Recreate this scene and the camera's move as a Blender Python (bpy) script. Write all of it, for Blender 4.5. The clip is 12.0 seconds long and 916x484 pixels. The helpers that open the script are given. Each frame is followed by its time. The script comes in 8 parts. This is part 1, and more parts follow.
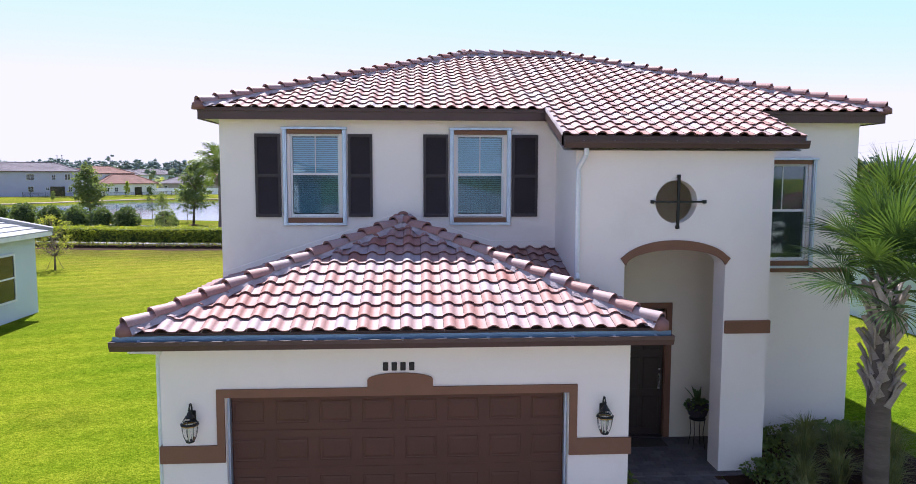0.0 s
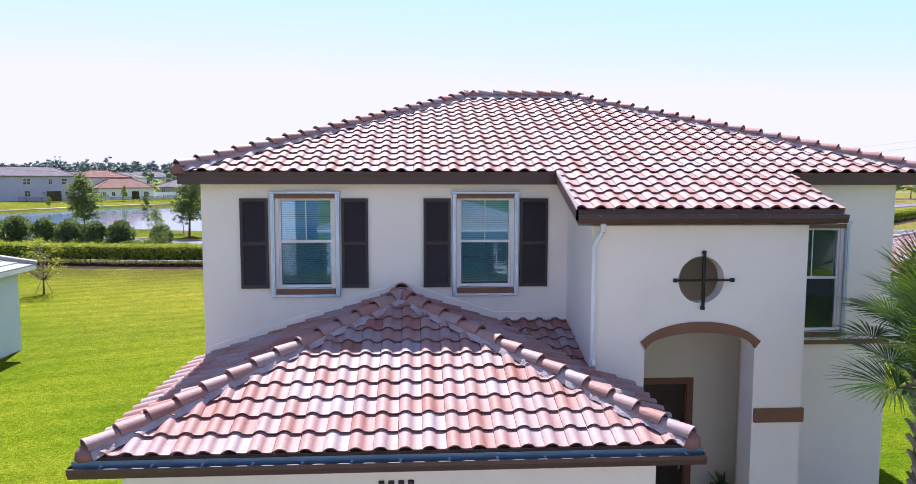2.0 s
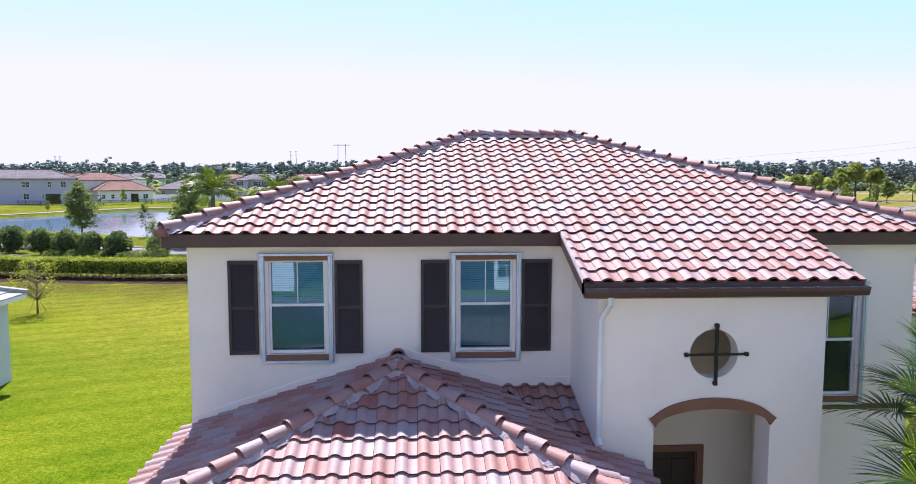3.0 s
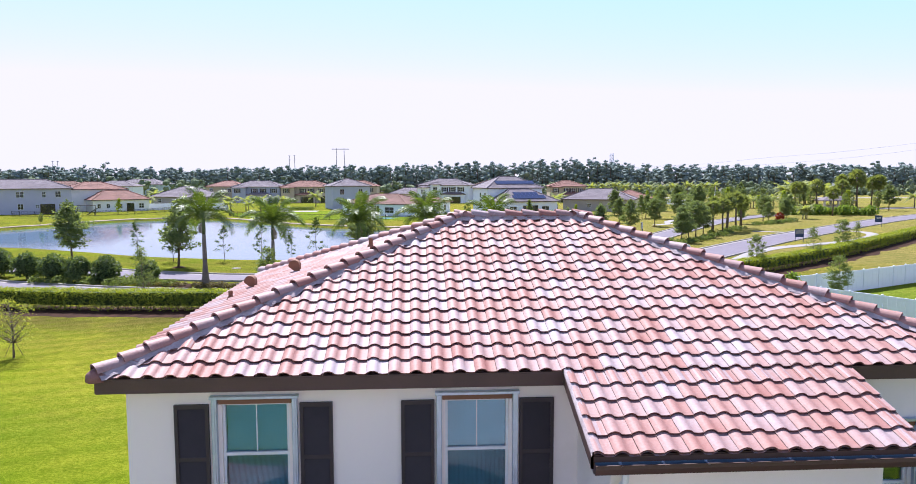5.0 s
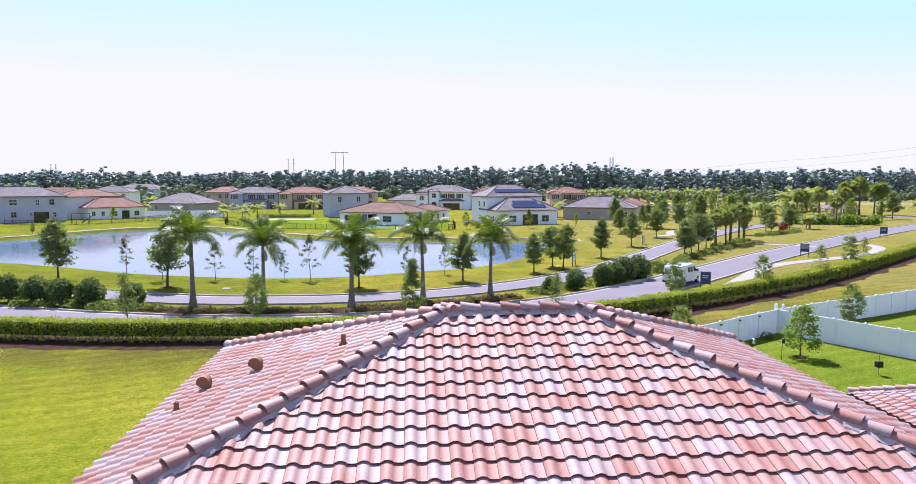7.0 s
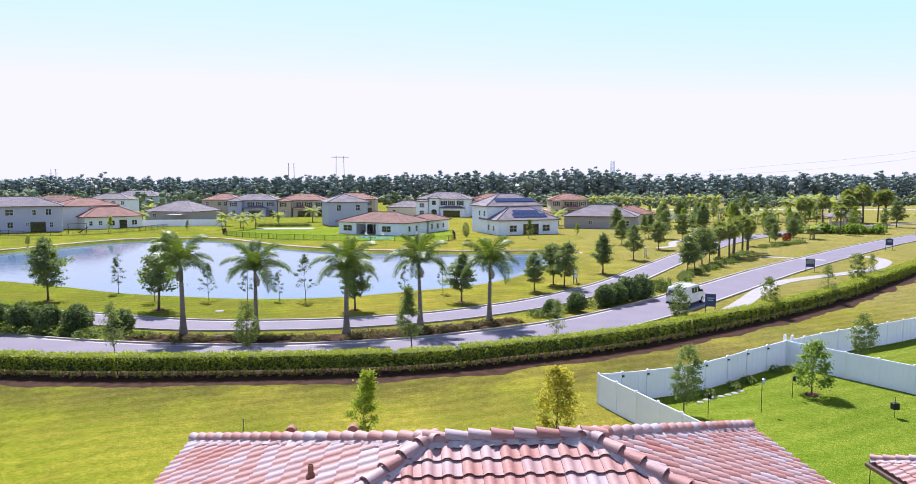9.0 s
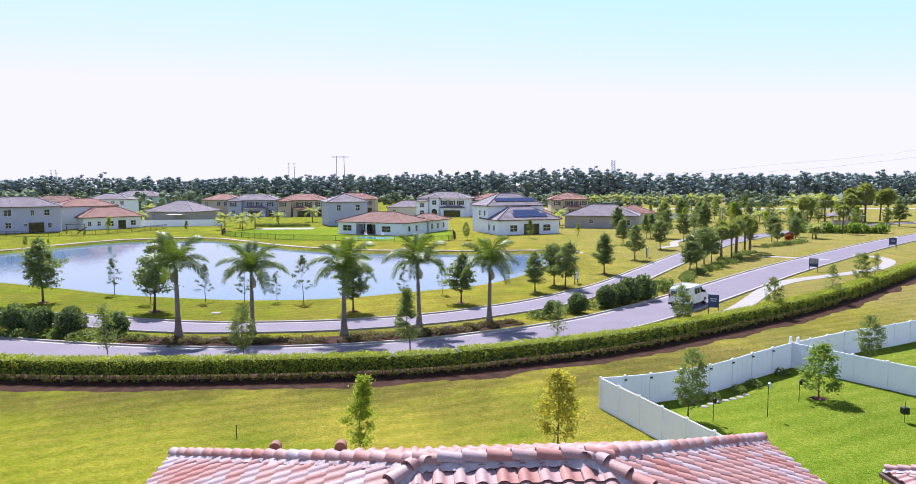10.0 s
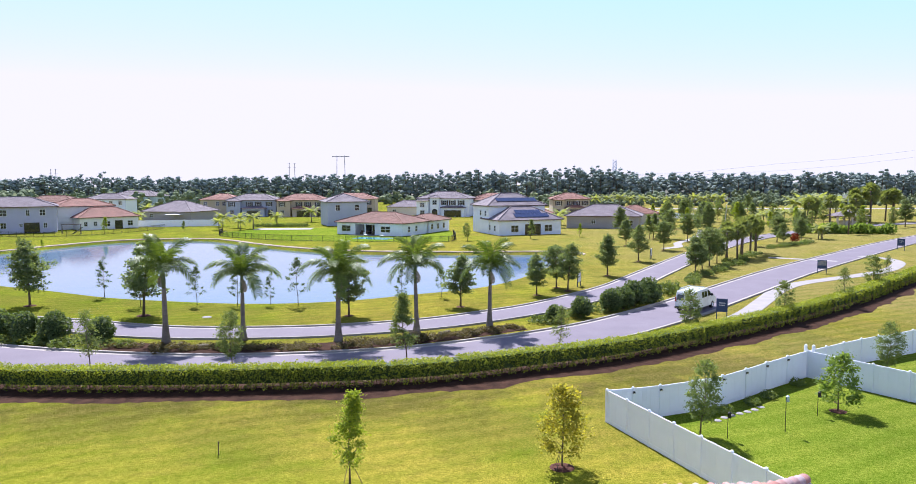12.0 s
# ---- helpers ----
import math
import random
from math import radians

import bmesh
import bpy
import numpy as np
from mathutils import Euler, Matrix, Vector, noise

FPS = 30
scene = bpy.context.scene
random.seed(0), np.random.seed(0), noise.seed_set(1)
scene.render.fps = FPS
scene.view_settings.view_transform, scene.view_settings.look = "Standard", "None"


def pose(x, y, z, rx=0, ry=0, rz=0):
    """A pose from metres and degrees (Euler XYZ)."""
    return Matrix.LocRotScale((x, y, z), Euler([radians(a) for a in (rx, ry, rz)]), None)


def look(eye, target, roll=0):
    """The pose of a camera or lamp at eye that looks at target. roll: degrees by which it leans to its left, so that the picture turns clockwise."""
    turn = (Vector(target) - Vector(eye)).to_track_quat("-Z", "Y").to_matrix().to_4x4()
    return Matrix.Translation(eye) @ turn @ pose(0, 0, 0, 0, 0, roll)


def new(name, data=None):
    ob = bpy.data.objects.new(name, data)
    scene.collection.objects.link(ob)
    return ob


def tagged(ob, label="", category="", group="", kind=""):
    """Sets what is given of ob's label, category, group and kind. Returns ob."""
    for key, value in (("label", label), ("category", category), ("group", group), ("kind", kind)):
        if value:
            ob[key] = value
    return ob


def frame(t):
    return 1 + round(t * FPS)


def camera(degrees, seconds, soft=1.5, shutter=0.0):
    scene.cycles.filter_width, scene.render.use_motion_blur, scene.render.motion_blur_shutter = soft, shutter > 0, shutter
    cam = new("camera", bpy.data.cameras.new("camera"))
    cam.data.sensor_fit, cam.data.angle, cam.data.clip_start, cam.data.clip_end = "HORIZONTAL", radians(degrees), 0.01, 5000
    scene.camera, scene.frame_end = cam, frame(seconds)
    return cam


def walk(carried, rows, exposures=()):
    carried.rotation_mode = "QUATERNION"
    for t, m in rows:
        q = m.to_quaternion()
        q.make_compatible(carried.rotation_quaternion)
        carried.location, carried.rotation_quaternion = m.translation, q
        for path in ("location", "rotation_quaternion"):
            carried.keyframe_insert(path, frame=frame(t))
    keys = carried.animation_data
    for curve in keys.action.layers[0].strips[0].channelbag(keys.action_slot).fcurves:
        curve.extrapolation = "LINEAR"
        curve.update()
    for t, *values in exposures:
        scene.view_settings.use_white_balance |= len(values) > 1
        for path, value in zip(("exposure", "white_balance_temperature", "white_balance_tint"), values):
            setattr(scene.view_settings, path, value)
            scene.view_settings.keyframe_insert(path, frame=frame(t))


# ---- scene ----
cam = camera(66.0, 12.0, 0.9)
PATH = [
    (0, (0.234, -9.701, 5.249), (0.355, -7.713, 5.066), 0.1),
    (0.5, (0.234, -9.431, 5.296), (0.354, -7.443, 5.112), 0.1),
    (1, (0.229, -9.138, 5.468), (0.35, -7.15, 5.283), 0.1),
    (1.5, (0.236, -8.825, 5.877), (0.356, -6.837, 5.694), 0.1),
    (2, (0.23, -8.503, 6.429), (0.354, -6.515, 6.246), 0.1),
    (2.5, (0.259, -8.203, 6.908), (0.381, -6.215, 6.725), 0.1),
    (3, (0.291, -7.824, 7.451), (0.414, -5.837, 7.265), 0.1),
    (3.5, (0.349, -7.419, 8.117), (0.472, -5.432, 7.931), 0.1),
    (3.7, (0.378, -7.242, 8.338), (0.501, -5.254, 8.157), 0.2),
    (5.3, (0.647, -5.642, 9.356), (0.772, -3.654, 9.175), -0.1),
    (5.5, (0.682, -5.406, 9.453), (0.807, -3.418, 9.272), -0.1),
    (6, (0.78, -4.781, 9.842), (0.904, -2.792, 9.664), -0.1),
    (6.5, (0.869, -4.19, 10.278), (0.993, -2.201, 10.101), -0.0),
    (7, (0.968, -3.681, 10.757), (1.094, -1.693, 10.582), 0.0),
    (7.2, (1.013, -3.466, 10.943), (1.137, -1.478, 10.769), -0.0),
    (8.8, (1.318, -2.017, 12.366), (1.44, -0.028, 12.198), -0.1),
    (9, (1.352, -1.855, 12.418), (1.475, 0.134, 12.25), -0.1),
    (9.5, (1.434, -1.42, 12.432), (1.556, 0.57, 12.264), -0.1),
    (10, (1.525, -0.951, 12.413), (1.646, 1.038, 12.244), -0.2),
    (10.5, (1.615, -0.429, 12.432), (1.735, 1.56, 12.262), -0.2),
    (11, (1.667, 0.147, 12.423), (1.786, 2.136, 12.254), -0.2),
    (11.5, (1.743, 0.713, 12.434), (1.862, 2.702, 12.264), -0.2),
    (12, (1.834, 1.292, 12.438), (1.952, 3.281, 12.268), -0.2),
]
walk(cam, [(t, look(eye, target, roll)) for t, eye, target, roll in PATH], exposures=[(0, 1.2, 5700, 17), (12, 1.2, 5700, 17)])

# ---------------------------------------------------------------- world and sun
SUN_TO = Vector((-0.17, 0.76, 1.0)).normalized()
world = bpy.data.worlds.new("world")
scene.world = world
world.use_nodes = True
wn = world.node_tree
sky = wn.nodes.new("ShaderNodeTexSky")
sky.sky_type = "NISHITA"
sky.sun_disc = False
sky.sun_elevation = math.asin(SUN_TO.z)
sky.sun_rotation = math.atan2(SUN_TO.x, SUN_TO.y)
sky.air_density, sky.dust_density, sky.ozone_density = 1.0, 0.25, 2.0
sky.altitude = 1400
haze = wn.nodes.new("ShaderNodeMixRGB")
haze.blend_type = "DARKEN"
haze.inputs[0].default_value, haze.inputs[2].default_value = 1.0, (4.28, 4.03, 4.1, 1)
wn.links.new(sky.outputs[0], haze.inputs[1])
veil = wn.nodes.new("ShaderNodeMixRGB")
veil.inputs[0].default_value, veil.inputs[2].default_value = 0.16, (4.25, 3.85, 4.0, 1)
wn.links.new(haze.outputs[0], veil.inputs[1])
wn.links.new(veil.outputs[0], wn.nodes["Background"].inputs[0])
wn.nodes["Background"].inputs[1].default_value = 0.102
sun_data = bpy.data.lights.new("sun", "SUN")
sun_data.energy, sun_data.angle, sun_data.color = 5.0, radians(0.53), (1.0, 0.945, 0.85)
sun_lamp = new("sun", sun_data)
sun_lamp.matrix_world = look(SUN_TO * 50, (0, 0, 0))


# ---------------------------------------------------------------- materials
def pbr(name, c1, c2=None, rough=0.7, scale=1.5, fine=25.0, bump=0.0, metal=0.0, rand="", tint=(), translucent=0.0, spec=0.5, stain=0.0, stretch=(1, 1, 1), through_tint=(1.5, 1.5, 0.55)):
    """A procedural surface: two colours mixed by noise at two scales, fine relief, and a variation from piece to piece."""
    m = bpy.data.materials.new(name)
    m.use_nodes = True
    nt = m.node_tree
    n, l = nt.nodes, nt.links
    b = n["Principled BSDF"]
    b.inputs["Roughness"].default_value = rough
    b.inputs["Metallic"].default_value = metal
    b.inputs["Specular IOR Level"].default_value = spec
    c2 = c2 or tuple(v * 0.82 for v in c1)
    geo = n.new("ShaderNodeNewGeometry")
    mp = n.new("ShaderNodeMapping")
    mp.inputs["Scale"].default_value = stretch
    l.new(geo.outputs["Position"], mp.inputs["Vector"])
    big, small = n.new("ShaderNodeTexNoise"), n.new("ShaderNodeTexNoise")
    for t, s, d in ((big, scale, 4.0), (small, fine, 3.0)):
        t.inputs["Scale"].default_value, t.inputs["Detail"].default_value = s, d
        l.new(mp.outputs[0], t.inputs["Vector"])
    add = n.new("ShaderNodeMath")
    add.operation = "MULTIPLY_ADD"
    add.inputs[1].default_value = 0.45
    l.new(small.outputs["Fac"], add.inputs[0])
    l.new(big.outputs["Fac"], add.inputs[2])
    mr = n.new("ShaderNodeMapRange")
    mr.inputs["From Min"].default_value, mr.inputs["From Max"].default_value = 0.52, 0.92
    l.new(add.outputs[0], mr.inputs["Value"])
    mix = n.new("ShaderNodeMixRGB")
    mix.inputs[1].default_value, mix.inputs[2].default_value = (*c1, 1), (*c2, 1)
    l.new(mr.outputs[0], mix.inputs[0])
    colour = mix.outputs[0]
    if rand:
        src = n.new("ShaderNodeObjectInfo").outputs["Random"] if rand == "object" else geo.outputs["Random Per Island"]
        ramp = n.new("ShaderNodeValToRGB")
        els = ramp.color_ramp.elements
        while len(els) < len(tint):
            els.new(0.5)
        for k, (p, c) in enumerate(tint):
            els[k].position, els[k].color = p, (*c, 1)
        l.new(src, ramp.inputs[0])
        mul = n.new("ShaderNodeMixRGB")
        mul.blend_type = "MULTIPLY"
        mul.inputs[0].default_value = 1.0
        l.new(colour, mul.inputs[1])
        l.new(ramp.outputs[0], mul.inputs[2])
        colour = mul.outputs[0]
    if stain:
        sn = n.new("ShaderNodeTexNoise")
        sn.inputs["Scale"].default_value, sn.inputs["Detail"].default_value, sn.inputs["Roughness"].default_value = 0.55, 8.0, 0.7
        l.new(geo.outputs["Position"], sn.inputs["Vector"])
        sr = n.new("ShaderNodeMapRange")
        sr.inputs["From Min"].default_value, sr.inputs["From Max"].default_value = 0.55, 0.75
        sr.inputs["To Max"].default_value = stain
        l.new(sn.outputs["Fac"], sr.inputs["Value"])
        sm = n.new("ShaderNodeMixRGB")
        sm.blend_type = "MULTIPLY"
        sm.inputs[2].default_value = (0.72, 0.68, 0.6, 1)
        l.new(sr.outputs[0], sm.inputs[0])
        l.new(colour, sm.inputs[1])
        colour = sm.outputs[0]
    l.new(colour, b.inputs["Base Color"])
    if bump:
        bp = n.new("ShaderNodeBump")
        bp.inputs["Strength"].default_value = bump
        bp.inputs["Distance"].default_value = 0.02
        l.new(small.outputs["Fac"], bp.inputs["Height"])
        l.new(bp.outputs[0], b.inputs["Normal"])
    if translucent:
        tr, mx = n.new("ShaderNodeBsdfTranslucent"), n.new("ShaderNodeMixShader")
        mx.inputs[0].default_value = translucent
        bright = n.new("ShaderNodeMixRGB")
        bright.blend_type = "MULTIPLY"
        bright.inputs[0].default_value = 1.0
        bright.inputs[2].default_value = (*through_tint, 1)
        l.new(colour, bright.inputs[1])
        l.new(bright.outputs[0], tr.inputs["Color"])
        l.new(b.outputs[0], mx.inputs[1])
        l.new(tr.outputs[0], mx.inputs[2])
        l.new(mx.outputs[0], n["Material Output"].inputs["Surface"])
    return m


def glass(name, tint=(0.56, 0.87, 1.0), ior=2.2):
    """A window pane: see-through, cyan by default for reflected sky, with a mirror that grows towards a grazing view.
    """
    m = bpy.data.materials.new(name)
    m.use_nodes = True
    n, l = m.node_tree.nodes, m.node_tree.links
    n.remove(n["Principled BSDF"])
    tr, gl, mx, fr = n.new("ShaderNodeBsdfTransparent"), n.new("ShaderNodeBsdfGlossy"), n.new("ShaderNodeMixShader"), n.new("ShaderNodeFresnel")
    tr.inputs[0].default_value = (*tint, 1)
    gl.inputs["Roughness"].default_value = 0.015
    # Window mirrors are coloured cyan too, for the blue sky.
    gl.inputs["Color"].default_value = (0.68, 0.87, 1.0, 1) if ior > 1.5 else (1, 1, 1, 1)
    fr.inputs[0].default_value = ior
    l.new(fr.outputs[0], mx.inputs[0])
    l.new(tr.outputs[0], mx.inputs[1])
    l.new(gl.outputs[0], mx.inputs[2])
    l.new(mx.outputs[0], n["Material Output"].inputs["Surface"])
    return m


def lawn(name="lawn", damp=(0.17, 0.275, 0.015), pale=(0.45, 0.43, 0.034), dryness=0.95, yellowed=(0.7, 0.475, 0.1)):
    """Mown grass: broad yellowing patches, mowing streaks, tufts and blades."""
    m = bpy.data.materials.new(name)
    m.use_nodes = True
    n, l = m.node_tree.nodes, m.node_tree.links
    b = n["Principled BSDF"]
    b.inputs["Roughness"].default_value, b.inputs["Specular IOR Level"].default_value = 1.0, 0.0
    geo = n.new("ShaderNodeNewGeometry")

    def noisy(scale, detail, lo, hi, stretch=(1, 1, 1), turn=0.0):
        mp, t, r = n.new("ShaderNodeMapping"), n.new("ShaderNodeTexNoise"), n.new("ShaderNodeMapRange")
        mp.inputs["Scale"].default_value, mp.inputs["Rotation"].default_value = stretch, (0, 0, turn)
        t.inputs["Scale"].default_value, t.inputs["Detail"].default_value, t.inputs["Roughness"].default_value = scale, detail, 0.65
        r.inputs["From Min"].default_value, r.inputs["From Max"].default_value = lo, hi
        l.new(geo.outputs["Position"], mp.inputs["Vector"])
        l.new(mp.outputs[0], t.inputs["Vector"])
        l.new(t.outputs["Fac"], r.inputs["Value"])
        return r.outputs[0]

    def mix(kind, fac, a, c, k=1.0):
        x = n.new("ShaderNodeMixRGB")
        x.blend_type = kind
        if hasattr(fac, "name"):
            if k != 1.0:
                mu = n.new("ShaderNodeMath")
                mu.operation, mu.inputs[1].default_value = "MULTIPLY", k
                l.new(fac, mu.inputs[0])
                fac = mu.outputs[0]
            l.new(fac, x.inputs[0])
        else:
            x.inputs[0].default_value = fac
        for i, v in ((1, a), (2, c)):
            if hasattr(v, "name"):
                l.new(v, x.inputs[i])
            else:
                x.inputs[i].default_value = (*v, 1)
        return x.outputs[0]

    c = mix("MIX", noisy(0.07, 4, 0.3, 0.6), damp, pale)
    c = mix("MIX", noisy(0.3, 8, 0.54, 0.78), c, (0.2, 0.155, 0.04), 0.55)
    sep, dry, patch = n.new("ShaderNodeSeparateXYZ"), n.new("ShaderNodeMapRange"), n.new("ShaderNodeMath")
    l.new(geo.outputs["Position"], sep.inputs[0])
    dry.inputs["From Min"].default_value, dry.inputs["From Max"].default_value = 30.0, 41.0
    l.new(sep.outputs["Y"], dry.inputs["Value"])
    sunny = n.new("ShaderNodeMapRange")
    sunny.inputs["From Min"].default_value, sunny.inputs["From Max"].default_value = 10.0, 30.0
    l.new(sep.outputs["Y"], sunny.inputs["Value"])
    ripe = n.new("ShaderNodeMath")
    ripe.operation = "MULTIPLY"
    l.new(sunny.outputs[0], ripe.inputs[0])
    l.new(noisy(0.1, 5, 0.3, 0.5), ripe.inputs[1])
    west, sere = n.new("ShaderNodeMapRange"), n.new("ShaderNodeMath")
    west.inputs["From Min"].default_value, west.inputs["From Max"].default_value, west.inputs["To Min"].default_value = -24.0, -2.0, 0.3
    l.new(sep.outputs["X"], west.inputs["Value"])
    sere.operation = "MULTIPLY"
    l.new(ripe.outputs[0], sere.inputs[0])
    l.new(west.outputs[0], sere.inputs[1])
    c = mix("MIX", sere.outputs[0], c, yellowed, 0.85)
    patch.operation = "MULTIPLY"
    moist, both = n.new("ShaderNodeMapRange"), n.new("ShaderNodeMath")
    moist.inputs["From Min"].default_value, moist.inputs["From Max"].default_value, moist.inputs["To Min"].default_value, moist.inputs["To Max"].default_value = 46.0, 62.0, 1.0, 0.6
    l.new(sep.outputs["Y"], moist.inputs["Value"])
    both.operation = "MULTIPLY"
    l.new(dry.outputs[0], both.inputs[0])
    l.new(moist.outputs[0], both.inputs[1])
    l.new(both.outputs[0], patch.inputs[0])
    l.new(noisy(0.16, 8, 0.3, 0.56), patch.inputs[1])
    c = mix("MIX", patch.outputs[0], c, (0.27, 0.185, 0.075), dryness)
    east, worn = n.new("ShaderNodeMapRange"), n.new("ShaderNodeMath")
    east.inputs["From Min"].default_value, east.inputs["From Max"].default_value = 14.0, 48.0
    l.new(sep.outputs["X"], east.inputs["Value"])
    worn.operation = "MULTIPLY"
    l.new(east.outputs[0], worn.inputs[0])
    l.new(noisy(0.06, 6, 0.3, 0.52), worn.inputs[1])
    c = mix("MIX", worn.outputs[0], c, (0.5, 0.335, 0.175), 0.85 * dryness)
    fleck = n.new("ShaderNodeMath")
    fleck.operation = "MULTIPLY"
    l.new(sunny.outputs[0], fleck.inputs[0])
    l.new(noisy(1.1, 9, 0.5, 0.66), fleck.inputs[1])
    c = mix("MIX", fleck.outputs[0], c, (0.27, 0.185, 0.055), 0.42 * dryness)
    c = mix("MULTIPLY", noisy(0.17, 6, 0.4, 0.62), c, (0.72, 0.84, 0.7), 0.6)
    band, bands = n.new("ShaderNodeTexWave"), n.new("ShaderNodeMapping")
    bands.inputs["Rotation"].default_value = (0, 0, 1.2)
    band.inputs["Scale"].default_value, band.inputs["Distortion"].default_value, band.inputs["Detail"].default_value, band.inputs["Detail Scale"].default_value = 0.22, 5.0, 2.0, 0.25
    l.new(geo.outputs["Position"], bands.inputs["Vector"])
    l.new(bands.outputs[0], band.inputs["Vector"])
    c = mix("MULTIPLY", band.outputs["Fac"], c, (0.76, 0.86, 0.7), 0.7)
    c = mix("MULTIPLY", noisy(0.8, 6, 0.42, 0.64), c, (0.8, 0.88, 0.7), 0.6)
    c = mix("MULTIPLY", noisy(3.2, 8, 0.42, 0.6), c, (0.7, 0.75, 0.62), 0.7)
    c = mix("MULTIPLY", noisy(26.0, 8, 0.42, 0.58), c, (0.42, 0.56, 0.32), 0.95)
    c = mix("MULTIPLY", noisy(9.0, 6, 0.44, 0.58), c, (0.56, 0.62, 0.5), 0.7)
    fine = noisy(95.0, 4, 0.34, 0.66)
    c = mix("MULTIPLY", fine, c, (0.55, 0.64, 0.45), 0.6)
    l.new(c, b.inputs["Base Color"])
    bp = n.new("ShaderNodeBump")
    bp.inputs["Strength"].default_value, bp.inputs["Distance"].default_value = 0.6, 0.05
    l.new(fine, bp.inputs["Height"])
    l.new(bp.outputs[0], b.inputs["Normal"])
    return m


TINT = [(0.0, (0.88, 0.68, 0.64)), (0.28, (0.98, 0.86, 0.82)), (0.6, (1.0, 1.0, 1.02)), (0.78, (1.0, 1.14, 1.24)), (1.0, (1.0, 1.28, 1.46))]
TILE1, TILE2 = (0.312, 0.156, 0.134), (0.362, 0.246, 0.234)
M = {}
M["tile"] = pbr("roof_tile_piece", TILE1, TILE2, 0.62, 0.9, 30, 0.25, rand="object", tint=TINT, spec=0.3, stain=0.4)
M["tile_i"] = pbr("roof_tile_joined", TILE1, TILE2, 0.62, 0.9, 30, 0.25, rand="island", tint=TINT, spec=0.24, stain=0.4)
M["nose"] = pbr("bare_tile_edge", (0.25, 0.125, 0.11), (0.205, 0.1, 0.09), 0.9, 6, 40, 0.2)
M["mortar"] = pbr("mortar", (0.3, 0.235, 0.245), (0.46, 0.385, 0.395), 0.95, 4, 40, 0.6)
M["deck"] = pbr("roof_felt", (0.1, 0.058, 0.05), None, 0.9)
M["stucco"] = pbr("stucco", (0.86, 0.775, 0.725), (0.82, 0.74, 0.69), 0.9, 0.8, 90, 0.25, stain=0.25)
# House stucco tinted tan for the porch's shade and warm bounced light.
M["inner"] = pbr("shade_tan_stucco", (0.78, 0.69, 0.55), (0.73, 0.645, 0.51), 0.9, 0.8, 90, 0.2)
M["soffit"] = pbr("soffit", (0.72, 0.66, 0.56), None, 0.8)
M["trim"] = pbr("brown_trim", (0.22, 0.105, 0.06), (0.19, 0.09, 0.052), 0.8, 2, 80, 0.2)
M["fascia"] = pbr("dark_fascia", (0.085, 0.043, 0.036), (0.068, 0.035, 0.03), 0.5, 2, 40, 0.05)
M["gutter_in"] = pbr("gutter_metal", (0.22, 0.33, 0.48), None, 0.45, metal=0.7)
M["gdoor"] = pbr("garage_door_brown", (0.105, 0.039, 0.021), (0.088, 0.033, 0.018), 0.62, 2, 60, 0.06)
M["fdoor"] = pbr("front_door_brown", (0.035, 0.018, 0.014), None, 0.45, 2, 60, 0.05)
M["shutter"] = pbr("dark_shutter", (0.038, 0.026, 0.029), (0.03, 0.021, 0.023), 0.6, 4, 60, 0.05)
M["alum"] = pbr("aluminium", (0.5, 0.58, 0.7), (0.42, 0.49, 0.6), 0.4, 6, 60, 0.03, metal=0.7)
M["vinyl"] = pbr("white_vinyl", (0.86, 0.88, 0.94), (0.83, 0.85, 0.91), 0.45, 1.5, 30, 0.03, translucent=0.16, through_tint=(1, 1, 1))
M["white"] = pbr("white_paint", (0.78, 0.79, 0.8), None, 0.6)
M["glass"] = glass("window_glass")
M["clear"] = glass("lantern_glass", (0.97, 0.97, 0.97), 1.12)
M["screen"] = pbr("insect_screen", (0.03, 0.04, 0.04), None, 0.8)
# Slats coloured cyan to stand for pale sky reflected in the panes.
M["blind"] = pbr("blind_slat", (0.5, 0.7, 0.78), None, 0.6)
M["room"] = pbr("dim_room", (0.06, 0.06, 0.055), None, 0.9)
M["black"] = pbr("black_metal", (0.012, 0.011, 0.011), None, 0.45, metal=0.3)
M["brass"] = pbr("brass", (0.5, 0.3, 0.1), None, 0.3, metal=1.0)
M["chrome"] = pbr("satin_nickel", (0.6, 0.6, 0.6), None, 0.25, metal=1.0)
M["candle"] = pbr("candle_sleeve", (0.75, 0.72, 0.6), None, 0.5)
M["grass"] = lawn()
M["watered"] = lawn("watered_lawn", (0.2, 0.285, 0.03), (0.37, 0.375, 0.056), 0.15, (0.39, 0.4, 0.06))
M["asphalt"] = pbr("asphalt", (0.12, 0.1, 0.13), (0.145, 0.123, 0.155), 0.9, 0.35, 40, 0.3)
M["concrete"] = pbr("concrete", (0.28, 0.255, 0.25), (0.22, 0.2, 0.2), 0.9, 0.8, 30, 0.2)
M["kerb"] = pbr("kerb_concrete", (0.34, 0.3, 0.27), (0.26, 0.23, 0.21), 0.9, 0.8, 20, 0.2)
M["drive"] = pbr("driveway_pavers", (0.36, 0.3, 0.265), (0.28, 0.23, 0.205), 0.9, 1.2, 12, 0.3)
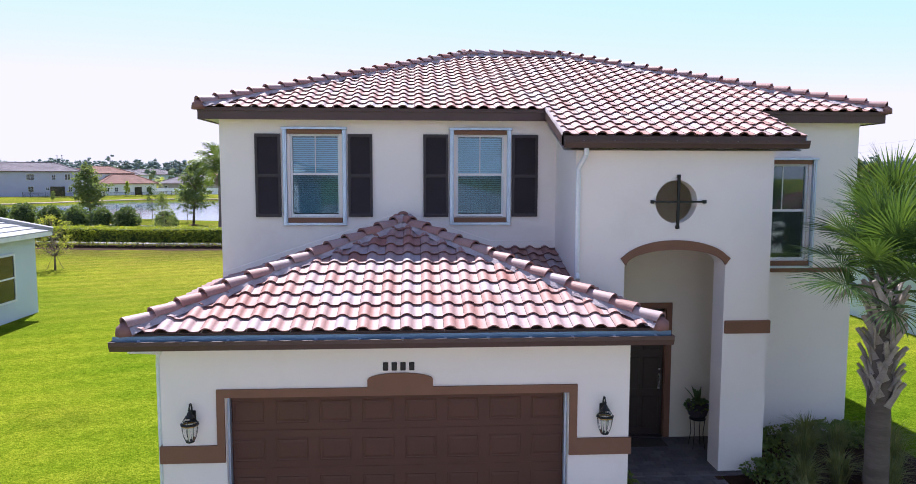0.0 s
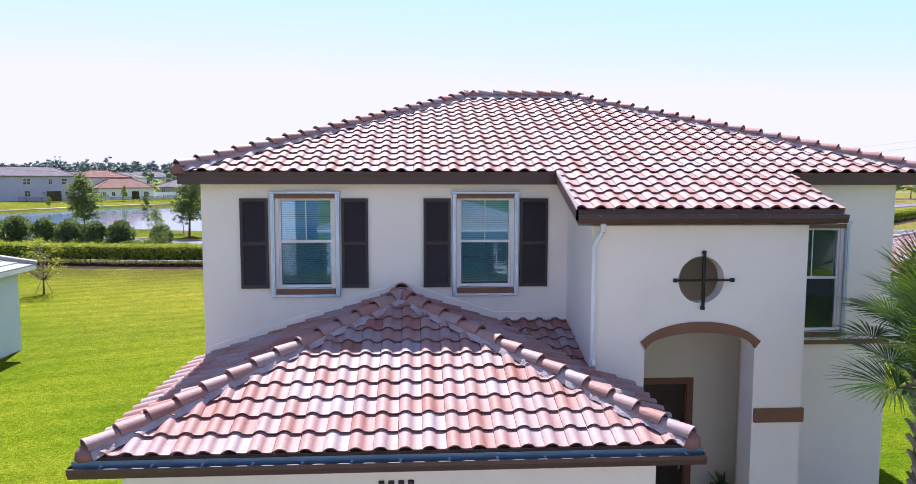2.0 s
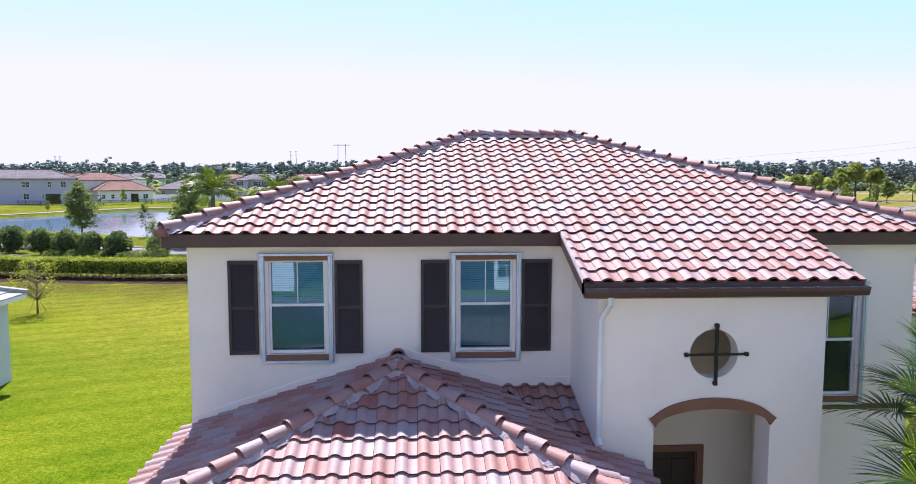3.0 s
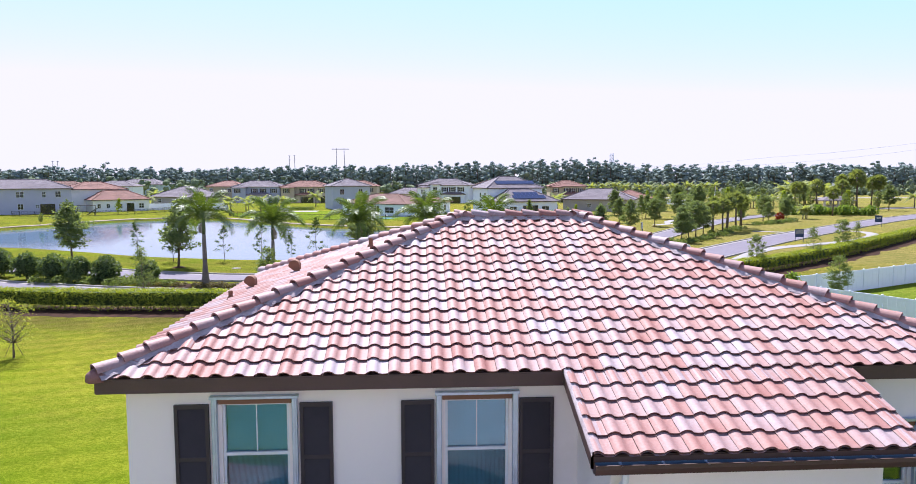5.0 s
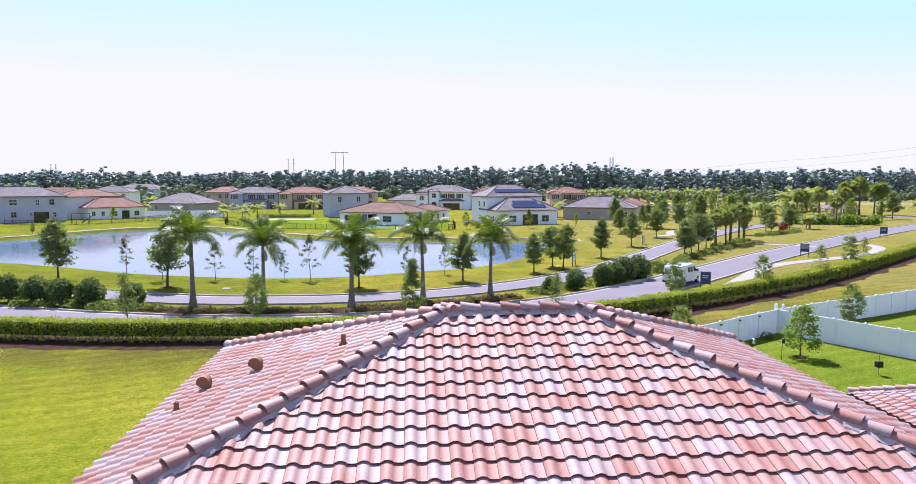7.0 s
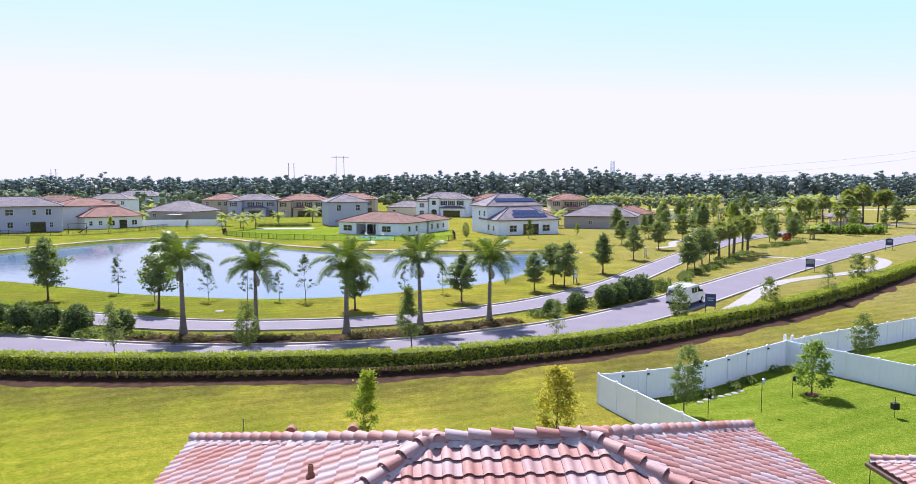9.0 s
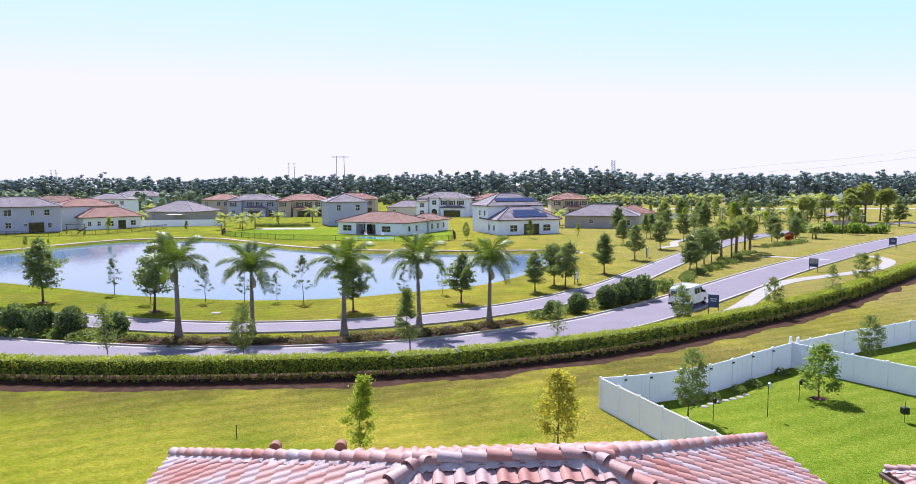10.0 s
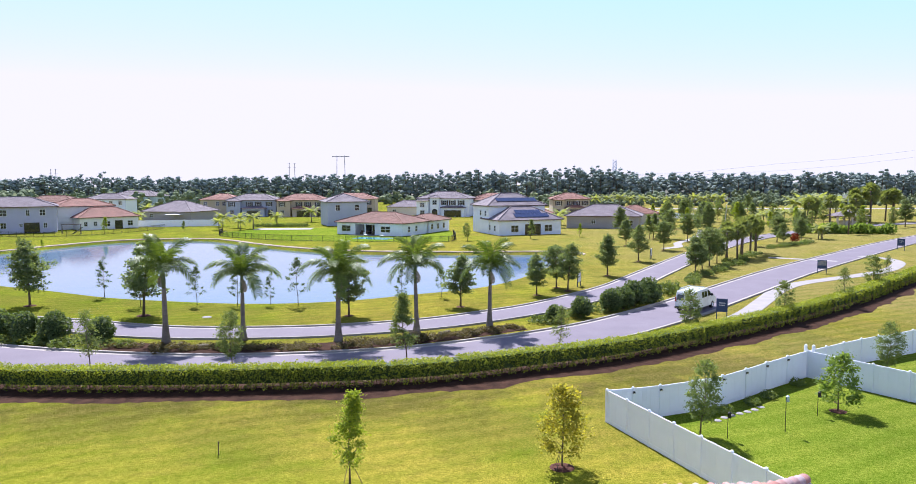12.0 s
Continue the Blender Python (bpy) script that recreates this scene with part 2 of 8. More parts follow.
M["paver"] = pbr("paver", (0.125, 0.108, 0.108), (0.09, 0.078, 0.08), 0.9, 2, 30, 0.2, rand="object", tint=[(0, (0.8, 0.8, 0.8)), (1, (1.25, 1.2, 1.2))])
M["mulch"] = pbr("mulch", (0.022, 0.01, 0.006), (0.055, 0.026, 0.016), 0.98, 1.6, 14, 1.0, spec=0.1)
M["red_mulch"] = pbr("red_mulch", (0.1, 0.045, 0.035), (0.06, 0.028, 0.02), 0.95, 4, 20, 0.8, spec=0.1)
# Brown bank soil, darkened to hold the shade below the far shore's lip.
M["shaded_soil"] = pbr("shaded_soil", (0.07, 0.05, 0.04), (0.045, 0.035, 0.028), 0.7, 0.8, 6, 0.4)
M["litter"] = pbr("forest_litter", (0.06, 0.06, 0.03), (0.04, 0.035, 0.02), 0.95, 0.2, 3, 0.4)
M["bank"] = pbr("stony_bank", (0.42, 0.33, 0.26), (0.28, 0.22, 0.17), 0.95, 0.5, 6, 0.6)
M["bark"] = pbr("bark", (0.11, 0.075, 0.05), (0.16, 0.12, 0.09), 0.9, 3, 30, 0.6)
M["palm_trunk"] = pbr("palm_trunk", (0.23, 0.19, 0.16), (0.15, 0.12, 0.1), 0.9, 1.2, 9, 0.5, stretch=(0.5, 0.5, 3.0))
M["crownshaft"] = pbr("crownshaft", (0.1, 0.13, 0.045), (0.075, 0.095, 0.035), 0.5)
M["sabal_trunk"] = pbr("fan_palm_trunk", (0.15, 0.115, 0.09), (0.09, 0.068, 0.052), 0.95, 2, 14, 0.8, stretch=(0.6, 0.6, 3.0))
M["boot"] = pbr("palm_boot", (0.4, 0.335, 0.29), (0.24, 0.19, 0.155), 0.9, 5, 30, 0.5)
M["thatch"] = pbr("dry_frond", (0.4, 0.33, 0.24), (0.3, 0.24, 0.17), 0.9)
GREEN = [(0.0, (0.7, 0.75, 0.7)), (0.6, (1.0, 1.0, 1.0)), (1.0, (1.35, 1.25, 1.0))]

# Low-contrast, bluish variation: haze put into the colour of the far woods.
HAZE_GREEN = [(0.0, (0.84, 0.87, 0.88)), (1.0, (1.12, 1.1, 1.04))]


def leafy(name, c, tr=0.4, rough=0.65):
    return pbr(name, c, tuple(v * 0.75 for v in c), rough, 0.9, 8, 0, rand="island", tint=GREEN, translucent=tr, spec=0.12)


# Oak, shrub, cover and far palm greens hold extra blue as distance haze.
M["oak"] = leafy("oak_leaf", (0.18, 0.225, 0.12), 0.45)
M["young"] = leafy("young_leaf", (0.18, 0.225, 0.1), 0.45)
M["lime"] = leafy("lime_leaf", (0.27, 0.33, 0.05), 0.55)
M["yellow"] = leafy("yellowing_leaf", (0.4, 0.36, 0.065), 0.5)
M["hedge"] = pbr("hedge_leaf", (0.34, 0.37, 0.045), (0.23, 0.27, 0.035), 0.5, 0.9, 8, 0, rand="island", tint=GREEN, translucent=0.34, spec=0.15)
# Dark filler colour standing for the shade inside hedges and shrubs.
M["core"] = pbr("dark_hedge_core", (0.05, 0.075, 0.018), None, 0.95)
M["shrub"] = leafy("shrub_leaf", (0.125, 0.17, 0.075), 0.35, 0.5)
M["cover"] = leafy("ground_cover_leaf", (0.17, 0.215, 0.085), 0.4, 0.5)
M["royal"] = pbr("royal_palm_leaf", (0.135, 0.185, 0.036), (0.08, 0.12, 0.028), 0.45, 0.9, 8, 0, rand="island", tint=GREEN, translucent=0.32, spec=0.24)
M["sabal"] = leafy("fan_palm_leaf", (0.085, 0.14, 0.045), 0.24, 0.4)
M["pine"] = leafy("pine_needles", (0.08, 0.115, 0.04), 0.35)
# Woods and scrub are paled and blued to carry the haze of distance.
M["woods"] = pbr("hazed_woods", (0.24, 0.285, 0.265), (0.17, 0.205, 0.19), 0.9, 0.25, 1.6, 0.4, rand="island", tint=HAZE_GREEN, spec=0.1)
M["scrub"] = pbr("scrub_leaf", (0.215, 0.255, 0.15), (0.145, 0.175, 0.105), 0.9, 0.25, 1.8, 0.4, rand="island", tint=GREEN, spec=0.1)
M["bronze"] = leafy("bronze_leaf", (0.15, 0.12, 0.06), 0.3)
M["bright_palm"] = leafy("sunny_palm_leaf", (0.28, 0.31, 0.13), 0.4)
M["clump_palm"] = leafy("weathered_palm_leaf", (0.2, 0.23, 0.1), 0.4)
M["yard"] = leafy("glossy_yard_leaf", (0.2, 0.275, 0.07), 0.45)
M["sparse"] = leafy("sparse_leaf", (0.3, 0.32, 0.08), 0.5)
M["redleaf"] = leafy("red_leaf", (0.3, 0.05, 0.03), 0.3)
M["grassy"] = leafy("ornamental_grass", (0.24, 0.25, 0.12), 0.35)


# ---------------------------------------------------------------- mesh helpers
class Geo:
    """Gathers points and faces of one mesh."""

    def __init__(self):
        self.v, self.f, self.nose = [], [], set()

    def add(self, verts, faces):
        k = len(self.v)
        self.v += [tuple(p) for p in verts]
        self.f += [tuple(i + k for i in f) for f in faces]
        return self

    def box(self, x0, y0, z0, x1, y1, z1, m=None):
        p = [Vector((x, y, z)) for z in (z0, z1) for y in (y0, y1) for x in (x0, x1)]
        if m is not None:
            p = [m @ q for q in p]
        return self.add(p, [(0, 2, 3, 1), (4, 5, 7, 6), (0, 1, 5, 4), (2, 6, 7, 3), (0, 4, 6, 2), (1, 3, 7, 5)])

    def soft(self, x0, y0, z0, x1, y1, z1, b=0.02, m=None):
        """A box with chamfered edges."""
        b = min(b, (x1 - x0) / 2.01, (y1 - y0) / 2.01, (z1 - z0) / 2.01)
        bm = bmesh.new()
        bmesh.ops.create_cube(bm, size=1)
        bmesh.ops.scale(bm, vec=(x1 - x0, y1 - y0, z1 - z0), verts=bm.verts)
        bmesh.ops.bevel(bm, geom=list(bm.edges), offset=b, segments=1, affect="EDGES", profile=0.5)
        c = Vector(((x0 + x1) / 2, (y0 + y1) / 2, (z0 + z1) / 2))
        bm.verts.index_update()
        self.add([(m @ (v.co + c)) if m is not None else v.co + c for v in bm.verts], [[v.index for v in f.verts] for f in bm.faces])
        bm.free()
        return self

    def tube(self, pts, radii, n=8, cap=True):
        """A tube through points with a radius at each."""
        pts = [Vector(p) for p in pts]
        rings = []
        for i, p in enumerate(pts):
            d = (pts[min(i + 1, len(pts) - 1)] - pts[max(i - 1, 0)]).normalized()
            a = d.cross(Vector((0, 0, 1)) if abs(d.z) < 0.9 else Vector((1, 0, 0))).normalized()
            b = d.cross(a)
            rings.append([p + (a * math.cos(2 * math.pi * k / n) + b * math.sin(2 * math.pi * k / n)) * radii[i] for k in range(n)])
        faces = [(i * n + k, i * n + (k + 1) % n, (i + 1) * n + (k + 1) % n, (i + 1) * n + k) for i in range(len(pts) - 1) for k in range(n)]
        if cap:
            faces += [tuple(range(n))[::-1], tuple((len(pts) - 1) * n + k for k in range(n))]
        return self.add([q for r in rings for q in r], faces)

    def lathe(self, prof, n=16, at=(0, 0, 0)):
        """A turned form from (radius, height) pairs."""
        v = [(at[0] + r * math.cos(2 * math.pi * k / n), at[1] + r * math.sin(2 * math.pi * k / n), at[2] + z) for r, z in prof for k in range(n)]
        f = [(i * n + k, i * n + (k + 1) % n, (i + 1) * n + (k + 1) % n, (i + 1) * n + k) for i in range(len(prof) - 1) for k in range(n)]
        f += [tuple(range(n))[::-1], tuple((len(prof) - 1) * n + k for k in range(n))]
        return self.add(v, f)

    def plate(self, loops, thick, m):
        """A slab from an outer loop and holes in (u, w), placed by m: u, depth, w."""
        tris = geometry.tessellate_polygon([[Vector((u, w, 0)) for u, w in lp] for lp in loops])
        flat = [p for lp in loops for p in lp]
        n = len(flat)
        v = [m @ Vector((u, 0, w)) for u, w in flat] + [m @ Vector((u, thick, w)) for u, w in flat]
        f = [tuple(t) for t in tris] + [tuple(i + n for i in t[::-1]) for t in tris]
        k = 0
        for lp in loops:
            c = len(lp)
            f += [(k + i, k + (i + 1) % c, n + k + (i + 1) % c, n + k + i) for i in range(c)]
            k += c
        return self.add(v, f)

    def mesh(self, name, mat, smooth=False, edge=None):
        me = bpy.data.meshes.new(name)
        me.from_pydata(self.v, [], self.f)
        if mat:
            me.materials.append(mat)
        if edge:
            me.materials.append(edge)
            for k in self.nose:
                me.polygons[k].material_index = 1
        if smooth:
            me.shade_smooth()
        me.update()
        return me

    def fixed(self):
        """Makes all faces look outwards."""
        bm = bmesh.new()
        vs = [bm.verts.new(p) for p in self.v]
        for f in self.f:
            try:
                bm.faces.new([vs[i] for i in f])
            except ValueError:
                pass
        bmesh.ops.recalc_face_normals(bm, faces=bm.faces)
        bm.verts.index_update()
        self.v = [tuple(v.co) for v in bm.verts]
        self.f = [tuple(v.index for v in f.verts) for f in bm.faces]
        bm.free()
        return self


from mathutils import geometry



def part(name, geo, mat, parent=None, label="", smooth=False, m=None, kind=""):
    data = geo.mesh(name, mat, smooth) if isinstance(geo, Geo) else geo
    ob = new(name, data)
    if parent is not None:
        ob.parent = parent
    if m is not None:
        ob.matrix_basis = m
    return tagged(ob, label, kind=kind)


def thing(name, label, category, m=None, group="", kind=""):
    ob = new(name)
    ob.empty_display_size = 0.2
    if m is not None:
        ob.matrix_basis = m
    return tagged(ob, label, category, group, kind)


def single(name, geo, mat, label, category, kind="", smooth=False, m=None, group=""):
    return tagged(part(name, geo, mat, None, "", smooth, m), label, category, group, kind)


def spline(pts, step=2.0):
    """Points every step metres along a smooth curve through plan points."""
    p = [Vector((*q, 0.0)) for q in pts]
    p = [p[0] * 2 - p[1], *p, p[-1] * 2 - p[-2]]
    out = []
    for i in range(1, len(p) - 2):
        a, b, c, d = p[i - 1 : i + 3]
        n = max(1, round((c - b).length / step))
        for k in range(n):
            t = k / n
            out.append(0.5 * (2 * b + (c - a) * t + (2 * a - 5 * b + 4 * c - d) * t * t + (3 * b - a - 3 * c + d) * t**3))
    out.append(p[-2])
    return out


def sideways(line, d):
    """The curve shifted to its left by d."""
    out = []
    for i, p in enumerate(line):
        t = (line[min(i + 1, len(line) - 1)] - line[max(i - 1, 0)]).normalized()
        out.append(p + Vector((-t.y, t.x, 0)) * d)
    return out


def ribbon(line, prof):
    """A strip along a curve; prof: (offset to the left, height) pairs across it."""
    g = Geo()
    cols = [[p + Vector((0, 0, h)) for p in sideways(line, d)] for d, h in prof]
    n = len(line)
    v = [q for c in cols for q in c]
    g.add(v, [(a * n + i, (a + 1) * n + i, (a + 1) * n + i + 1, a * n + i + 1) for a in range(len(cols) - 1) for i in range(n - 1)])
    for f in range(len(g.f)):
        g.f[f] = g.f[f][::-1]
    return g


def leaves(centres, size, rng, flat=0.4, aspect=1.7):
    """Small leaf blades, each a folded pair of triangles, at the given places."""
    c = np.asarray(centres, float)
    n = len(c)
    d = rng.normal(size=(n, 3))
    d[:, 2] *= 1 - flat
    d /= np.linalg.norm(d, axis=1)[:, None]
    e = np.cross(d, rng.normal(size=(n, 3)))
    e /= np.linalg.norm(e, axis=1)[:, None] + 1e-9
    s = size * rng.uniform(0.65, 1.35, (n, 1))
    v = np.stack([c - d * s * aspect / 2, c + e * s / 2, c + d * s * aspect / 2, c - e * s / 2], 1).reshape(-1, 3)
    g = Geo()
    g.v = [tuple(p) for p in v.tolist()]
    g.f = [(4 * i, 4 * i + 1, 4 * i + 2, 4 * i + 3) for i in range(n)]
    return g


# ---------------------------------------------------------------- ground, lake, roads
LAKE = [(-50, 91.7), (-40.4, 86.3), (-31.4, 80.7), (-24.1, 77.9), (-17.4, 75.9), (-11.3, 75.5), (-5.3, 76.8), (0.9, 80.1), (7.8, 83.8), (13.5, 90.6), (19.3, 102),
        (25, 113), (29.5, 120), (27, 124.6), (10.8, 125.6), (-4.8, 128), (-17, 133.4), (-28.9, 143.8), (-42.2, 158.9), (-51.9, 161.4), (-63, 158), (-70, 146.4),
        (-76, 133), (-88, 118), (-90, 104), (-72, 99)]
lake_line = spline(LAKE + LAKE[:1], 2.0)[:-1]


def widened(line, d):
    n = len(line)
    out = []
    for i, p in enumerate(line):
        t = (line[(i + 1) % n] - line[i - 1]).normalized()
        out.append(p + Vector((t.y, -t.x, 0)) * d)
    return out


def sheet_with_hole(outer, hole, z):
    g = Geo()
    tris = geometry.tessellate_polygon([outer, hole])
    g.add([Vector((p.x, p.y, z)) for p in outer + hole], [tuple(t) for t in tris])
    for k, f in enumerate(g.f):
        a, b, c = (Vector(g.v[i]) for i in f)
        if (b - a).cross(c - a).z < 0:
            g.f[k] = f[::-1]
    return g


R_OUT = 2600
rim = [Vector((R_OUT * math.cos(a), R_OUT * math.sin(a), 0)) for a in np.linspace(0, 2 * math.pi, 48, endpoint=False)]
lip = widened(lake_line, 1.3)
ground = single("ground", sheet_with_hole(rim, lip, 0.0), M["grass"], "wide mown lawn of bright yellow-green grass", "lawn", "structure")
bank = Geo()
n_l = len(lake_line)
bank.add([p for p in lip] + [p + Vector((0, 0, -0.35)) for p in widened(lake_line, 0.5)] + [p + Vector((0, 0, -0.62)) for p in lake_line] + [p + Vector((0, 0, -1.2)) for p in widened(lake_line, -2.0)],
         [(a * n_l + i, a * n_l + (i + 1) % n_l, (a + 1) * n_l + (i + 1) % n_l, (a + 1) * n_l + i) for a in range(3) for i in range(n_l)])
single("lake_bank", bank.fixed(), M["grass"], "sloping grassy bank round the lake", "bank", "structure", True)
far_lip = [p for p in lip if p.y > 119]
stone = ribbon(far_lip, [(-0.2, -0.05), (-0.1, 0.05), (0.25, 0.03), (0.36, -0.1)])
# Dark strip along the eroded bank: its shade is put into the colour.
shade_strip = ribbon(far_lip, [(0.35, -0.09), (0.5, -0.3), (0.9, -0.5), (1.2, -0.64)])
for p in range(len(stone.v)):
    x, y, z = stone.v[p]
    stone.v[p] = (x, y, z + 0.08 * noise.noise((x * 0.8, y * 0.8, z)))
single("shore_edge", stone.fixed(), M["bank"], "pale eroded sandy edge of the far lake shore", "shore", "structure", True)
single("shore_edge", shade_strip.fixed(), M["shaded_soil"], "brown bank soil coloured dark as the shade under the far shore's edge", "shore", "structure", True)
water_mat = pbr("lake_water", (0.085, 0.155, 0.25), (0.07, 0.135, 0.22), 0.07, 0.05, 0.6, 0.0, spec=0.55)
wnod, wlin = water_mat.node_tree.nodes, water_mat.node_tree.links
wb, wnz, wgeo = wnod.new("ShaderNodeBump"), wnod.new("ShaderNodeTexNoise"), wnod.new("ShaderNodeNewGeometry")
wnz.inputs["Scale"].default_value, wnz.inputs["Detail"].default_value = 0.9, 4
wb.inputs["Strength"].default_value, wb.inputs["Distance"].default_value = 0.09, 0.1
wlin.new(wgeo.outputs["Position"], wnz.inputs["Vector"])
wlin.new(wnz.outputs["Fac"], wb.inputs["Height"])
wlin.new(wb.outputs[0], wnod["Principled BSDF"].inputs["Normal"])
wg = Geo()
wpts = widened(lake_line, 0.4)
wg.add([Vector((p.x, p.y, -0.6)) for p in wpts], [tuple(t) for t in geometry.tessellate_polygon([wpts])])
for k, f in enumerate(wg.f):
    a, b, c = (Vector(wg.v[i]) for i in f)
    if (b - a).cross(c - a).z < 0:
        wg.f[k] = f[::-1]
single("water", wg, water_mat, "calm lake reflecting the pale sky", "lake", "structure")

NEAR_ROAD = spline([(-130, 118), (-95, 92), (-62, 69), (-44, 59.5), (-30, 53.4), (-19, 50.2), (-11.5, 49.3), (-4.3, 49.6), (2.4, 51), (7.2, 53), (12.5, 55.6), (18.6, 59.7), (26.6, 67), (37.2, 78), (52.5, 94), (72.5, 113), (95.5, 134), (120, 154), (150, 176), (190, 200), (250, 225)])
FAR_ROAD = spline([(-130, 127), (-95, 100), (-62, 77.5), (-44, 69.5), (-29, 64.3), (-23.6, 61.9), (-18.2, 60.3), (-13.3, 59.8), (-7, 59.9), (-1.5, 61), (3.8, 62.8), (9, 65.8), (14.4, 69.7), (20, 75.4), (26, 82.5), (34, 94.6), (46, 112.7), (56, 127), (68, 142), (84, 158), (104, 174), (130, 190), (170, 206)])
for line, w, lab in ((NEAR_ROAD, 2.9, "smooth grey asphalt road between kerbs"), (FAR_ROAD, 2.15, "narrow grey asphalt road beside the lake")):
    single("road", ribbon(line, [(-w - 0.05, 0.012), (0, 0.035), (w + 0.05, 0.012)]), M["asphalt"], lab, "road", "structure")
    for s in (-1, 1):
        prof = [(s * (w - 0.35), 0.016), (s * (w - 0.02), 0.02), (s * (w + 0.02), 0.14), (s * (w + 0.18), 0.15), (s * (w + 0.22), -0.05)]
        single("kerb", ribbon(line, prof if s > 0 else prof[::-1]).fixed(), M["kerb"], "light concrete kerb with a gutter strip", "kerb", "structure")
WALK = spline([(22.5, 54.4), (26.5, 58.3), (32.5, 64.8), (38, 72), (43, 78.6), (48, 83.3), (54, 86.8), (61, 90.6), (68, 95.6), (74.5, 103), (76.5, 109), (74.5, 112.5)], 1.2)
single("pavement", ribbon(WALK, [(-0.9, 0.0), (-0.88, 0.035), (0.88, 0.035), (0.9, 0.0)]).fixed(), M["concrete"], "pale concrete footpath curving beside the road", "footpath", "structure")
WALK2 = spline([(24, 54.5), (16, 50.6), (8, 48.2), (0, 46.8), (-8, 46.2), (-18, 46.8), (-30, 49.5), (-50, 58)], 1.5)
single("pavement", ribbon(WALK2, [(-0.8, 0.0), (-0.78, 0.035), (0.78, 0.035), (0.8, 0.0)]).fixed(), M["concrete"], "pale concrete footpath behind the hedge", "footpath", "structure")
for pts, lab in (([(47.5, 128.5), (51.5, 132), (54.5, 140), (61, 149), (68, 162), (74, 176)], "short curved concrete path across the lawn"), ([(59, 112), (64, 108), (66.5, 105.5)], "narrow concrete path across the median")):
    single("pavement", ribbon(spline(pts, 1.2), [(-0.8, 0.0), (-0.78, 0.035), (0.78, 0.035), (0.8, 0.0)]).fixed(), M["concrete"], lab, "footpath", "structure")
CROSS = spline([(60, 320), (110, 313), (160, 308), (230, 300), (340, 296)], 6)
single("road", ribbon(CROSS, [(-5, 0.02), (0, 0.04), (5, 0.02)]), M["concrete"], "pale distant highway before the woods", "road", "structure")
def ragged(line, prof, amp):
    """A strip whose first edge wanders."""
    g = ribbon(line, prof)
    side = sideways(line, 1.0)
    for i, p in enumerate(line):
        d = (side[i] - p) * amp * (noise.noise((p.x * 0.25, p.y * 0.25, 2)) + 0.8 * noise.noise((p.x * 0.9, p.y * 0.9, 5)) + 0.5 * noise.noise((p.x * 2.3, p.y * 2.3, 8)) + 0.3 * math.sin(i * 12.9898))
        g.v[i] = tuple(Vector(g.v[i]) + d)
    return g


HEDGE = spline([(-62, 61), (-45, 51.5), (-33, 46.8), (-23, 44.6), (-16, 43.9), (-9.1, 43.7), (-4.3, 43.8), (0, 44.1), (4.2, 44.9), (8.8, 46.5), (13, 48), (17.7, 50.1), (23.3, 53.4), (29.8, 57.5), (38, 63.1), (47, 70.2), (62, 83.4), (80, 100), (100, 118)], 0.5)
single("mulch_bed", ragged(HEDGE, [(-2.4, 0.004), (-0.95, 0.05), (0.3, 0.09), (1.3, 0.03)], 0.5), M["mulch"], "strip of dark red-brown mulch under the hedge", "mulch bed", "structure")
MEDIAN = spline([(-21.5, 55.9), (-16, 54.6), (-10, 54.2), (-4, 54.7), (2, 56.3), (7, 58.6), (10.5, 60.6)], 0.6)
single("mulch_bed", ribbon(MEDIAN, [(-1.3, 0.0), (-1.1, 0.06), (1.1, 0.06), (1.3, 0.0)]), M["mulch"], "mulched planting bed between the two roads", "mulch bed", "structure")
# the street in front of the house, mirrored in its windows
single("road", ribbon(spline([(-120, -24), (0, -24), (120, -24)], 20), [(-3.2, 0.03), (0, 0.05), (3.2, 0.03)]), M["asphalt"], "asphalt street in front of the house", "road", "structure")
single("driveway", Geo().soft(-3.3, -20.8, -0.1, 5.6, -3.45, 0.03, 0.02).soft(-3.3, -3.45, -0.1, 3.3, -0.02, 0.03, 0.02), M["drive"], "tan paver driveway before the garage door", "driveway", "structure")


# ---------------------------------------------------------------- roof tiles
W_T, E_T, L_T = 0.2915, 0.345, 0.40


def tile_geo():
    g = Geo()
    us = [0.0, 0.05, 0.12, 0.2, 0.29, 0.38, 0.46, 0.53, 0.58, 0.75, 0.9, 0.985]
    top = []
    for u in us:
        h = 0.046 * math.sin(math.pi * u / 0.58) ** 0.75 if 0 < u < 0.58 else -0.006 * math.sin(math.pi * max(0, u - 0.58) / 0.41)
        top.append((u * W_T, h + (0.005 if u == 0 else 0)))
    n = len(us)
    v = [(u, 0.0, h + 0.039) for u, h in top] + [(u, L_T, h + 0.004) for u, h in top]
    v += [(u, 0.0, h + 0.039) for u, h in top] + [(u, 0.002, h + 0.02) for u, h in top] + [(u, 0.07, h + 0.012) for u, h in top]
    f = [(i, i + 1, n + i + 1, n + i) for i in range(n - 1)] + [(3 * n + i, 3 * n + i + 1, 2 * n + i + 1, 2 * n + i) for i in range(n - 1)]
    g.nose = set(range(n - 1, 3 * n - 3))
    f += [(4 * n + i, 4 * n + i + 1, 3 * n + i + 1, 3 * n + i) for i in range(n - 1)]
    return g.add(v, f)


